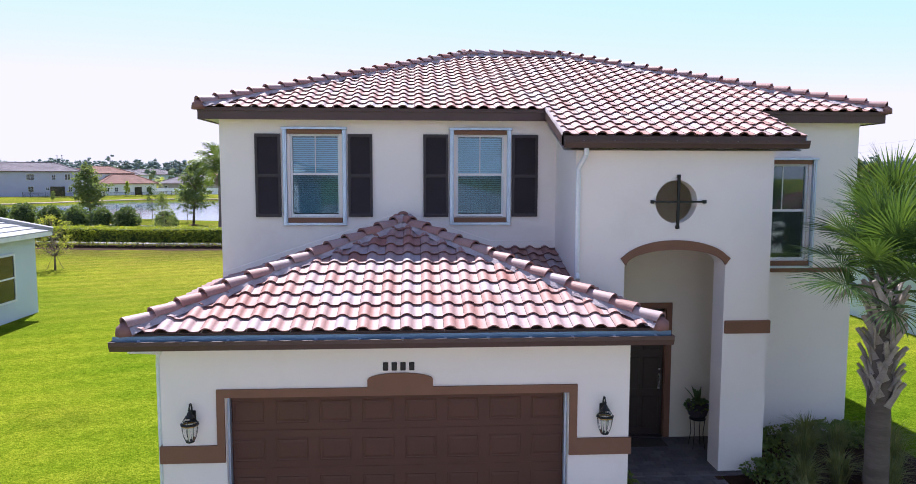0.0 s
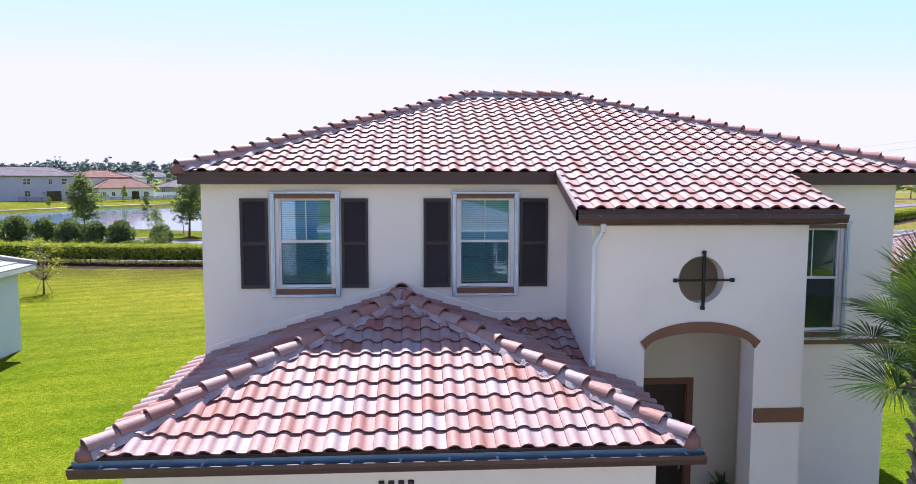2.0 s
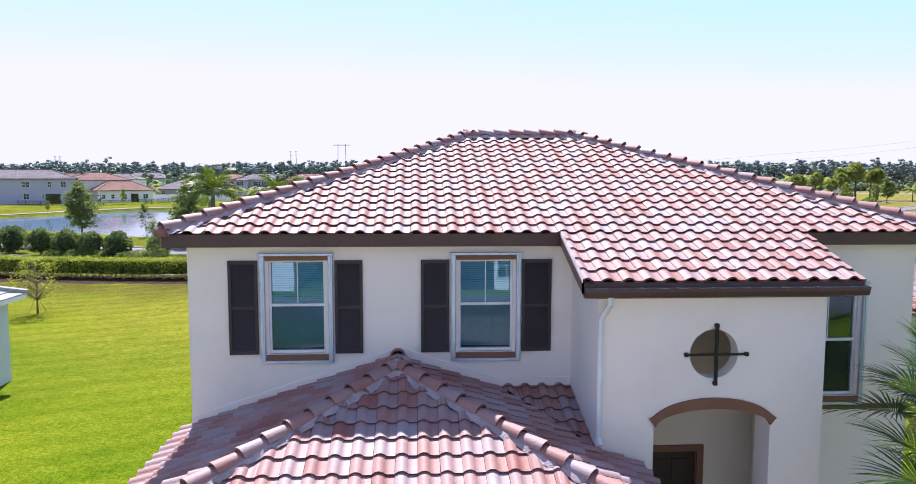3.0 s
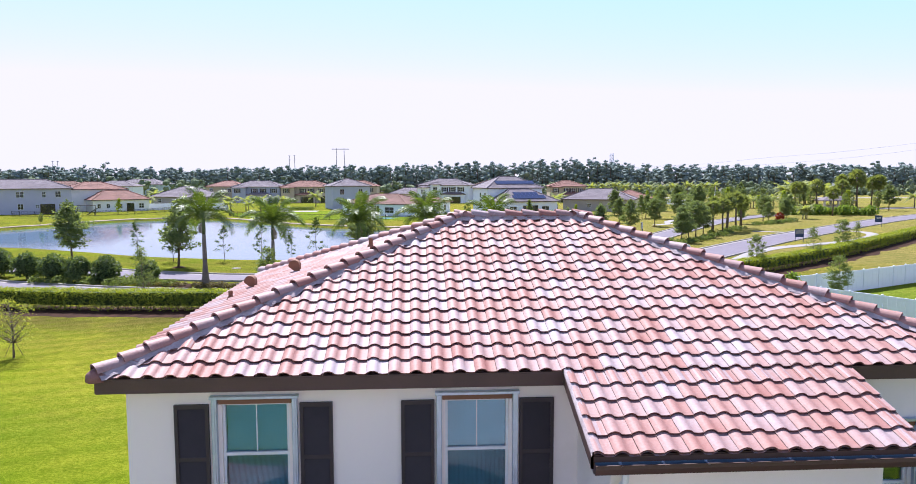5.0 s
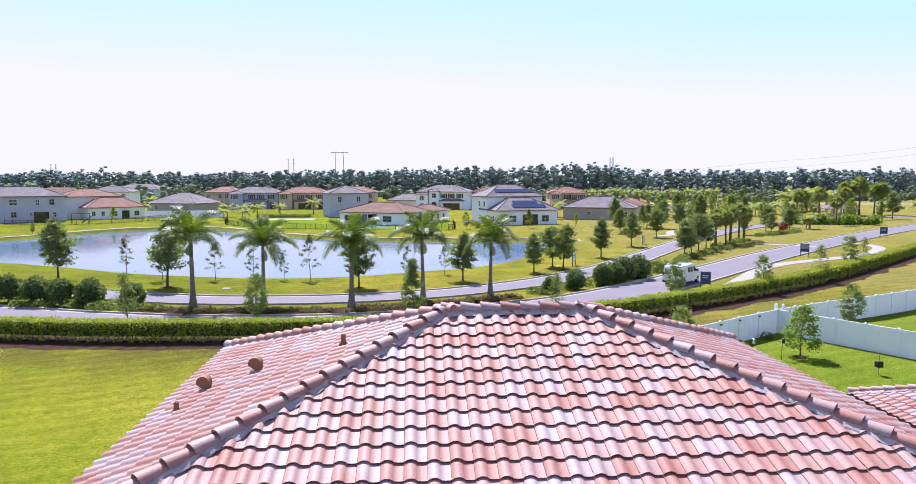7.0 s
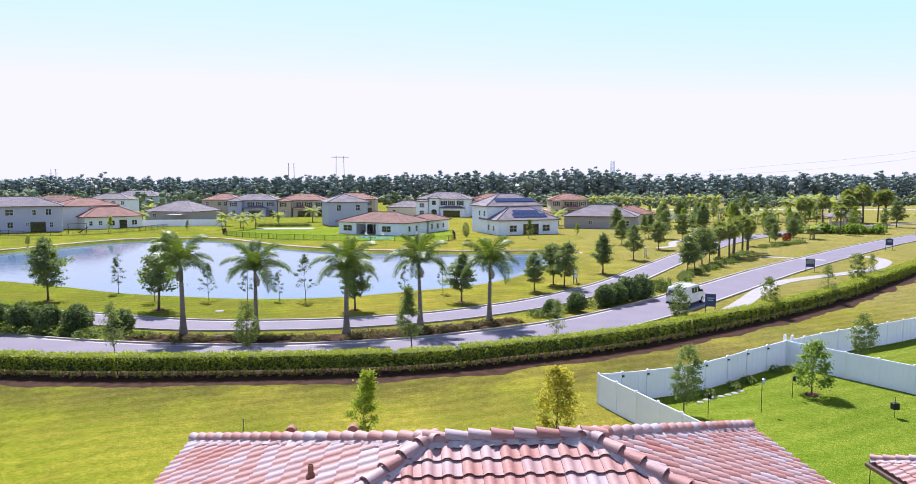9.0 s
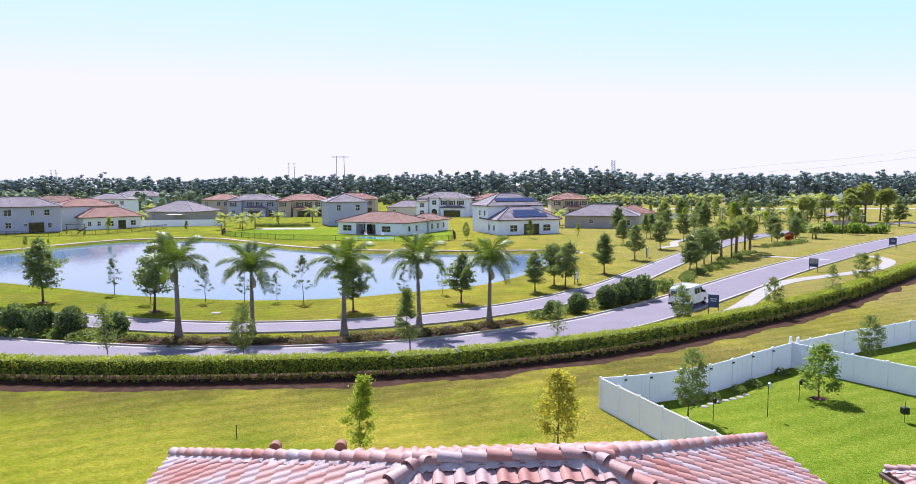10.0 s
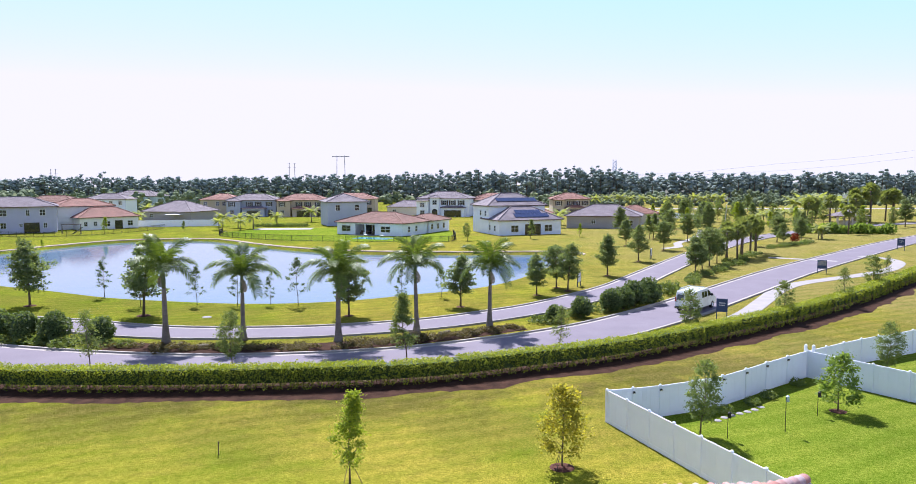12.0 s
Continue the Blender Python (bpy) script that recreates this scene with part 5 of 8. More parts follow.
def oak_meshes(seed, h, base, r, shape, limbs, per, size, leaf, trunk_r):
    """Trunk with many rising limbs, each bearing flat sprays of leaves along its outer half."""
    rng = np.random.default_rng(seed)
    tr, cs = Geo(), []
    top = np.array([rng.normal() * 0.03 * h, rng.normal() * 0.03 * h, h * 0.95])
    axis = lambda z: top * np.array([(z / h) ** 1.5, (z / h) ** 1.5, 0]) + np.array([0, 0, z])
    tr.tube([tuple(axis(z * h)) for z in (-0.01, 0.2, 0.5, 0.75, 0.93)], [trunk_r * 1.4, trunk_r, trunk_r * 0.75, trunk_r * 0.4, trunk_r * 0.12], 8)
    for k in range(limbs):
        t = (k + rng.random()) / limbs
        a = k * 2.4 + rng.normal() * 0.35
        z0 = base + (h - base) * t * 0.9
        ln = r * shape(t) * rng.uniform(0.65, 1.2)
        rise = rng.uniform(0.12, 0.45) + 0.5 * t
        p0 = axis(z0)
        p2 = p0 + np.array([ln * math.cos(a), ln * math.sin(a), ln * rise])
        p1 = (p0 + p2) / 2 + np.array([0, 0, 0.08 * ln])
        tr.tube([tuple(p0), tuple(p1), tuple(p2)], [trunk_r * 0.42 * (1 - 0.6 * t), trunk_r * 0.22, trunk_r * 0.06], 5, False)
        n_s = max(2, int(ln / 0.3))
        for i in range(n_s):
            u = 0.3 + 0.72 * (i + rng.random() * 0.6) / n_s
            c = p0 + (p2 - p0) * u + np.array([rng.normal() * 0.16 * ln, rng.normal() * 0.16 * ln, 0.03 + rng.normal() * 0.05 * ln])
            w = rng.uniform(0.13, 0.27) * (0.6 + 0.4 * r / 2)
            cs.append(c + rng.normal(size=(per, 3)) * np.array([w, w, w * 0.5]))
    for i in range(6):
        cs.append(axis(h * rng.uniform(0.86, 0.99)) + rng.normal(size=(per // 2, 3)) * np.array([0.14, 0.14, 0.2]))
    return tr.mesh("trunk", M["bark"], True), leaves(np.concatenate(cs), size, rng, 0.5, 1.6).mesh("crown", leaf)


OVAL = lambda t: math.sin(math.pi * (0.12 + 0.84 * t)) ** 0.7
CONE = lambda t: (1 - t) ** 0.65 * min(1, 0.45 + 3 * t)
EGG = lambda t: (1 - t) ** 0.5 * min(1, 0.6 + 2 * t)
COLUMN = lambda t: math.sin(math.pi * (0.15 + 0.8 * t)) ** 0.5
oaks = [oak_meshes(10 + k, 6.0, 1.3, 2.0, s, n, 44, 0.12, M["oak"], 0.085) for k, (s, n) in enumerate(((EGG, 46), (CONE, 52), (OVAL, 48), (EGG, 38)))]
youngs = [tree_meshes(20 + k, 3.8, 0.9, 0.8, s, 85, 44, 0.14, 0.07, M["young"], 0.035) for k, s in enumerate((COLUMN, CONE, OVAL))]
limes = [tree_meshes(30, 3.8, 0.75, 0.85, CONE, 85, 44, 0.13, 0.065, M["lime"], 0.035)]
yellows = [tree_meshes(31, 3.6, 0.8, 1.2, EGG, 95, 34, 0.17, 0.085, M["yellow"], 0.035)]
thins = [tree_meshes(40 + k, 3.0, 0.6, 0.75, CONE, 55, 26, 0.16, 0.055, M["young"], 0.025, limb_every=1) for k in range(2)]
pines = [tree_meshes(50 + k, 4.2, 1.0, 1.05, CONE, 26, 40, 0.13, 0.075, M["pine"], 0.03, limb_every=1) for k in range(3)]
bare = tree_meshes(60, 3.2, 1.0, 1.25, OVAL, 75, 16, 0.17, 0.06, M["sparse"], 0.045, limb_every=1)

for k, (x, y, h) in enumerate(((-37.5, 74.8, 6.8), (-23.8, 68.4, 7.3), (-4.5, 66.9, 5.4), (6.2, 70.8, 5.3), (15, 77.4, 4.6), (19, 80, 5.5), (18.2, 82.5, 5.0), (27, 92.4, 5.6), (42.5, 135.6, 5.2), (36.4, 108.8, 5.7), (46.5, 125.8, 5.2))):
    plant_tree(oaks[(k * 3) % 4], "oak_tree", "young dark green oak in a mulch ring on the lakeside lawn", x, y, h / 6.0, k * 1.3, "lakeside oaks", ring=True)
for k, (x, y, h) in enumerate(((38.9, 92.5, 5.3), (44.8, 101.9, 5.6), (41.5, 96.5, 4.6), (47.5, 105.5, 5), (66, 131, 5), (75, 140, 5.5), (56, 150, 6.5), (68, 158, 7.5), (53.5, 152, 5.5), (57.8, 143.5, 5.8), (72.7, 133.3, 4.4), (80.5, 140.8, 5.0), (133, 183, 7.5), (98.5, 207, 6), (102.6, 206.5, 6), (50, 165, 6.5), (70, 168, 5), (86, 152, 4.5), (68, 185, 7), (80, 190, 7), (96, 168, 5), (140, 178, 6), (150, 190, 7), (134, 160, 4.5), (86, 204, 6.5), (91, 212, 6), (97, 203, 6.5), (101, 216, 6), (80, 216, 5.5), (126, 214, 7), (136, 208, 7))):
    plant_tree(oaks[(k + 1) % 4], "oak_tree", "dark green oak on the grass between the roads", x, y, h / 6.0, k * 2.1, "median oaks")
for k, (x, y, h) in enumerate(((-32.3, 79.9, 4.4), (-20.5, 73.8, 4.0), (-16.4, 73.5, 4.3), (-13, 73.3, 3.2), (-10.2, 73, 4.9), (0.2, 74.7, 3.5), (-26, 73.5, 4.4), (4.5, 76.8, 3.2))):
    plant_tree(pines[k % 3], "pine_sapling", "thin pine sapling at the water's edge", x, y, h / 4.2, k * 1.9, "lakeside pines")
for k, (x, y, h) in enumerate(((-20.3, 49.6, 3.6), (-10.6, 48.7, 2.8), (1.1, 49.9, 3.4), (12.5, 52.8, 2.9), (23.7, 56.0, 2.7), (34.2, 61.2, 2.6), (44.1, 67.8, 3.6), (52.6, 76.4, 3.0), (58, 82, 3.2), (-38, 55.5, 3.4))):
    plant_tree((thins[0], youngs[1], youngs[2])[(k * 2) % 3] if k < 5 else (thins[k % 2], youngs[0])[k % 2], "street_tree", "slender young tree behind the hedge", x, y, 1.3 * h / 3.6, k * 0.9, "trees behind the hedge")
yardy = tree_meshes(37, 3.6, 0.6, 1.3, EGG, 62, 40, 0.19, 0.11, M["yard"], 0.04, 0.07)
plant_tree(yardy, "street_tree", "upright bright green tree in the fenced yard", 24.5, 37.2, 0.86, 0.4, ring=True)
plant_tree(youngs[2], "street_tree", "slender young tree in the fenced yard", 15.7, 34.3, 0.97, 1.4)
plant_tree(youngs[2], "street_tree", "slender young tree in the neighbouring yard", 31.5, 43.5, 0.9, 2.4)
plant_tree(limes[0], "young_tree", "narrow light green tree with guy stakes on the lawn", -1.0, 29.8, 1.0, 0.0, stakes=3)
plant_tree(yellows[0], "young_tree", "yellowing young tree with guy stakes on the lawn", 8.1, 30.8, 1.0, 2.0, stakes=3, ring=True)
plant_tree(bare, "young_tree", "sparse staked tree on the side lawn", -20.1, 31.2, 0.95, 0.5, stakes=3)


for k, (x, y, h) in enumerate(((-75, 180, 4.0), (-58, 187, 2.6), (-75, 142, 2.2), (-69, 139, 1.8), (26.6, 153, 4.2), (12.7, 150, 3.7), (38.4, 157, 3.0), (52, 150, 5.2))):
    plant_tree((limes[0], youngs[1], youngs[2])[k % 3], "garden_tree", "small light green tree on the lawn by the far houses", x, y, h / 3.8, k * 1.1, "garden trees beyond the lake")
# royal palms
def frond_mesh(seed, length, droop, leaf_len):
    """A feather frond that rises along x and bends over towards its tip."""
    rng = np.random.default_rng(seed)
    g = Geo()
    n = 38
    pts = []
    for i in range(n + 1):
        t = i / n
        pts.append(Vector((length * (t - 0.1 * t * t * droop), 0, length * (0.7 * t - droop * 0.72 * t ** 2.3))))
    g.tube([tuple(p) for p in pts[::3]], [0.04 * (1 - 0.08 * i) for i in range(len(pts[::3]))], 5, False)
    for i in range(3, n + 1):
        t = i / n
        d = (pts[i] - pts[i - 1]).normalized()
        ll = leaf_len * (0.4 + 1.0 * math.sin(math.pi * (0.1 + 0.8 * t)) ** 0.8) * rng.uniform(0.85, 1.1)
        for s in (-1, 1):
            for up in (0.35, -0.3):
                out = (d * 0.6 + Vector((0, s * 0.75, up + rng.normal() * 0.09))).normalized()
                p0, w = pts[i] + d * rng.uniform(-0.03, 0.03), d * 0.034
                p1 = p0 + out * ll * 0.55 + Vector((0, 0, -0.05 * ll))
                p2 = p0 + out * ll * 0.92 + Vector((0, 0, -rng.uniform(0.15, 0.45) * ll))
                g.add([p0 - w * 0.5, p0 + w * 0.5, p1 + w, p1 - w, p2], [(0, 1, 2, 3), (3, 2, 4)])
    return g.mesh("frond", M["royal"])


FRONDS = [frond_mesh(s, 3.1, d, 0.62) for s, d in ((1, 0.75), (2, 1.05), (3, 1.3))]
DRY = frond_mesh(9, 1.9, 0.8, 0.35)
DRY.materials.clear()
DRY.materials.append(M["thatch"])


def royal(x, y, h, seed, base):
    rng = np.random.default_rng(seed)
    th = thing("royal_palm", "royal palm with a pale swollen trunk beside the road", "palm", pose(x, y, 0, 0, 0, rng.uniform(0, 360)), "roadside royal palms")
    hs = h - 3.9
    lean = rng.normal(size=2) * 0.1
    ax = lambda t: (lean[0] * t * t, lean[1] * t * t, t * hs)
    prof = [(0.0, 0.42), (0.06, 0.38), (0.18, 0.29), (0.4, 0.21), (0.7, 0.19), (0.9, 0.18), (1.0, 0.15)]
    part("trunk", Geo().tube([ax(t) for t, _ in prof], [r * base * 0.84 for _, r in prof], 14), M["palm_trunk"], th, smooth=True)
    x0, y0, z0 = ax(1.0)
    part("crownshaft", Geo().tube([(x0, y0, z0 - 0.02), (x0, y0, z0 + 0.5), (x0, y0, z0 + 1.1), (x0, y0, z0 + 1.6)], [0.135 * base, 0.15 * base, 0.13 * base, 0.08], 12), M["crownshaft"], th, "smooth green crownshaft", True)
    n = 14
    for k in range(n):
        a = k * 137.5 + rng.uniform(-12, 12)
        tilt = -66 + 80 * (k / (n - 1)) ** 0.9
        part("frond", FRONDS[0 if k < 5 else 1 if k < 11 else 2], None, th, m=pose(x0, y0, z0 + 1.45 - 0.25 * k / n, 0, 0, a) @ pose(0, 0, 0, 0, tilt * 0.75, 0) @ Matrix.Scale(rng.uniform(0.88, 1.08), 4))
    part("dry_frond", DRY, None, th, "brown hanging frond", m=pose(x0, y0, z0 + 1.15, 0, 0, rng.uniform(0, 360)) @ pose(0, 0, 0, 0, 80, 0) @ Matrix.Scale(0.62, 4))
    return th


for k, (x, y, h) in enumerate(((-17.6, 56.4, 8.3), (-11.9, 57.2, 7.7), (-4.3, 56.0, 7.9), (1.8, 58.6, 8.1), (8.0, 60.3, 7.7))):
    royal(x, y, h, 70 + k, 1.0 + 0.12 * (k in (0, 2)))


for x, y, a in ((-15.0, 54.4, 20), (2.4, 57.2, 160), (3.4, 57.6, 40)):
    single("fallen_frond", DRY, None, "dry brown palm frond fallen in the bed", "palm frond", m=pose(x, y, 0.14, 90, 0, a) @ Matrix.Scale(0.75, 4), group="fallen fronds")


# fan palms
def fan_mesh(seed, rad, dry=False):
    """A fan leaf: stalk, curved midrib and folded segments, free and tapering in their outer half."""
    rng = np.random.default_rng(seed)
    g = Geo()
    pl = rad * 0.72
    g.tube([(0, 0, 0), (pl * 0.5, 0, pl * 0.04), (pl, 0, 0)], [0.026, 0.018, 0.014], 5, False)
    n = 52
    for k in range(n):
        a = radians(-140 + 280 * k / (n - 1))
        ll = rad * (0.66 + 0.34 * math.cos(a * 0.75)) * rng.uniform(0.93, 1.06)
        d = Vector((math.cos(a), math.sin(a), 0.3 * abs(math.sin(a)) + 0.05 * (k % 2))).normalized()
        s = Vector((-math.sin(a), math.cos(a), 0)) * 0.0135 * rad
        p0 = Vector((pl + 0.2 * rad * max(0, math.cos(a)), 0, 0))
        soft = rng.uniform(0.6, 1.3)
        pts = []
        for t, w in ((0.0, 0.4), (0.4, 1.25), (0.72, 0.85), (1.0, 0.06)):
            dz = -0.26 * ll * t ** 2.4 * soft - (0.55 * t * ll if dry else 0)
            q = p0 + d * ll * t + Vector((0, 0, dz))
            pts += [q - s * w, q + s * w]
        g.add(pts, [(0, 1, 3, 2), (2, 3, 5, 4), (4, 5, 7, 6)])
    return g.mesh("fan_leaf" if not dry else "dry_leaf", M["sabal"] if not dry else M["thatch"])


FANS = [fan_mesh(80 + k, r) for k, r in enumerate((0.86, 0.95, 0.78))]
DRYFAN = fan_mesh(90, 0.6, True)


def sabal(x, y, z_collar, z_boot, z_crown, seed, nleaf, turn=0.0, label="cabbage palm with criss-cross leaf bases on its trunk"):
    rng = np.random.default_rng(seed)
    th = thing("cabbage_palm", label, "palm", pose(x, y, 0, 0, 0, turn), "fan palms")
    part("trunk", Geo().tube([(0, 0, -0.05), (0.02, 0, 0.3), (0.0, 0.02, z_collar), (0.02, 0.0, z_boot)], [0.2, 0.175, 0.165, 0.12], 16), M["sabal_trunk"], th, "rough dark brown trunk", True)
    for k in range(54):
        t = k / 53
        z = z_collar - 0.02 + (z_boot - z_collar) * t * 0.97
        ln = rng.uniform(0.3, 0.44) * (1 + 0.3 * t)
        o, flare = 0.15 * (1 - 0.2 * t), rng.uniform(0.07, 0.15)
        w0 = rng.uniform(0.05, 0.065)
        g = Geo()
        for u, out, w in ((0.0, 0.0, w0), (0.35, 0.03, w0 * 0.78), (0.75, flare * 0.55, w0 * 0.6), (1.0, flare, w0 * 0.52)):
            g.v += [(o + out, -w, ln * u), (o + out, w, ln * u), (o + out - 0.028, w * 0.8, ln * u + 0.012), (o + out - 0.028, -w * 0.8, ln * u + 0.012)]
        g.f = [(4 * i + c, 4 * i + (c + 1) % 4, 4 * i + 4 + (c + 1) % 4, 4 * i + 4 + c) for i in range(3) for c in range(4)] + [(0, 1, 2, 3), (12, 13, 14, 15)]
        part("leaf_base", g.fixed(), M["boot"], th, m=pose(0, 0, z, 0, 0, k * 137.5) @ pose(0, 0, 0, 27 if k % 2 else -27, 0, 0))
    for k in range(nleaf):
        t = k / (nleaf - 1)
        a = k * 137.5 + rng.uniform(-10, 10)
        tilt = -84 + 98 * t ** 1.25
        part("fan_leaf", FANS[k % 3], None, th, m=pose(0.02, 0, z_crown + 0.2 - 0.5 * t, 0, 0, a) @ pose(0.06, 0, 0, rng.uniform(-30, 30), tilt, 0) @ Matrix.Scale(rng.uniform(0.74, 0.88) + 0.2 * t, 4))
    for k in range(1):
        part("dry_leaf", DRYFAN, None, th, "withered grey leaf", m=pose(0, 0, z_crown - 0.1, 0, 0, k * 97 + 120) @ pose(0.08, 0, 0, 0, 14, 0) @ Matrix.Scale(0.8, 4))
    return th


sabal(7.1, 0.1, 1.86, 3.5, 3.82, 101, 22)
sabal(8.1, 1.55, 2.4, 4.05, 4.2, 102, 22, 50)


# far fan palms: trunk and joined crown
def far_sabal_meshes(seed, h):
    rng = np.random.default_rng(seed)
    tr = Geo().tube([(0, 0, 0), (0.1, 0, h * 0.5), (0.05, 0.1, h - 0.9)], [0.17, 0.14, 0.16], 9)
    c = Geo()
    for k in range(40):
        a, t = radians(k * 137.5), k / 39
        el = radians(86 - 150 * t)
        d = Vector((math.cos(a) * math.cos(el), math.sin(a) * math.cos(el), math.sin(el)))
        o = Vector((0.05, 0.1, h - 1.0)) + d * 0.8
        side = d.cross(Vector((0, 0, 1))).normalized()
        roll = rng.uniform(-1.1, 1.1)
        side = side * math.cos(roll) + side.cross(d) * math.sin(roll)
        for j in range(11):
            b = radians(-95 + 19 * j)
            e = (d * math.cos(b) + side * math.sin(b)).normalized()
            w = (side * math.cos(b) - d * math.sin(b)) * 0.085
            p = o + e * 0.45
            q = o + e * rng.uniform(0.75, 1.15) + Vector((0, 0, -0.18))
            c.add([o, p - w, q, p + w], [(0, 1, 2, 3)])
    return tr.mesh("trunk", M["sabal_trunk"], True), c.mesh("crown", M["clump_palm"])


FARS = [far_sabal_meshes(110 + k, 6.0) for k in range(2)]
for k, (x, y, h) in enumerate(((55, 113.5, 6.2), (57.6, 115.6, 6.3), (51.8, 111.6, 5.7), (52.3, 109, 5.4), (59.5, 117.8, 5.9), (49.8, 107.5, 5.2), (54, 111, 5.9), (61, 120.5, 5.2), (110.3, 188.4, 7.6), (112, 183, 8.2), (107.5, 186, 7.5), (101.6, 158.4, 6.6), (135.8, 202, 11), (132.6, 204, 9.6), (138.6, 206, 10), (134.2, 207, 9.2), (144.4, 207.7, 9), (146.4, 207.5, 9.5), (148.6, 210, 9), (129.5, 199, 8.2))):
    th = plant_tree(FARS[k % 2], "cabbage_palm", "cabbage palm in a mulched clump beside the road", x, y, h / 6.0, k * 1.1, "clump of fan palms")
    tagged(th, category="palm")

rng = np.random.default_rng(55)
for k in range(17):
    y = rng.uniform(196, 280)
    x = 1.8 + (0.0593 + rng.uniform(0.27, 0.45)) * y
    plant_tree((oaks[0] if k % 2 else youngs[1], limes[0], youngs[2])[k % 3], "park_tree", "green tree in the grass before the highway", x, y, rng.uniform(0.9, 1.25) if k % 3 == 0 else rng.uniform(1.2, 1.7), k * 1.9, "trees before the highway")

# small feather palms along the highway and near the houses
def feather_meshes(seed, h):
    rng = np.random.default_rng(seed)
    tr = Geo().tube([(0, 0, 0), (0.05, 0, h * 0.5), (0, 0.05, h - 1.8)], [0.17, 0.13, 0.1], 7)
    c = Geo()
    for k in range(15):
        a, u = radians(k * 137.5), k / 14
        out, side = Vector((math.cos(a), math.sin(a), 0)), Vector((-math.sin(a), math.cos(a), 0))
        rib = [out * (2.7 * t) + Vector((0, 0, h - 1.9 + (3.3 - 2.5 * u) * t - (1.5 + 0.9 * u) * t * t)) for t in np.linspace(0.06, 1, 13)]
        for i in range(12):
            w = 0.62 * math.sin(math.pi * (0.2 + 0.72 * i / 11))
            for sg in (-1, 1):
                tip = rib[i] + (rib[i + 1] - rib[i]) * 1.2 + side * sg * w + Vector((0, 0, -0.5 * w * rng.uniform(0.5, 1.3)))
                c.add([rib[i], rib[i + 1], tip + (rib[i + 1] - rib[i]) * 0.4, tip - (rib[i + 1] - rib[i]) * 0.35], [(0, 1, 2, 3)])
    return tr.mesh("trunk", M["palm_trunk"], True), c.mesh("crown", M["bright_palm"])


FEATH = [feather_meshes(120 + k, 5.0) for k in range(2)]
rng = np.random.default_rng(77)
TALL = [feather_meshes(125 + k, 7.6) for k in range(2)]
for k in range(14):
    tagged(plant_tree(TALL[k % 2], "feather_palm", "tall bright feather palm in a row before the highway", 64 + 4.6 * k + rng.normal() * 0.6, 276 + rng.normal() * 2 - 0.25 * k, rng.uniform(0.92, 1.1), k * 2.3, "row of palms before the highway"), category="palm")
spots = [(100 + 2.6 * k + rng.normal() * 0.4, 200 + 2.1 * k + rng.normal() * 0.5, rng.uniform(4.0, 5.0)) for k in range(10)] + [(87.2, 146, 3.6), (88.2, 146.6, 4.0), (87.8, 145.4, 3.2)]
spots += [(133, 232, 9.5), (139, 236, 10), (128, 229, 9), (143, 231, 9)]
spots += [(-53, 205, 5), (-47, 198, 5), (-42, 194, 5.5), (-38, 206, 5), (-50, 190, 4), (-44, 188, 4), (-31, 225, 6), (-25, 232, 6), (40, 190, 5), (43, 200, 6), (-80, 215, 5), (-110, 260, 6), (-95, 262, 6), (150, 196, 6), (158, 202, 6)]
for k, (x, y, h) in enumerate(spots):
    tagged(plant_tree(FEATH[k % 2], "feather_palm", "distant feather palm among houses and lawns", x, y, h / 5.6, k * 1.7, "distant feather palms"), category="palm")


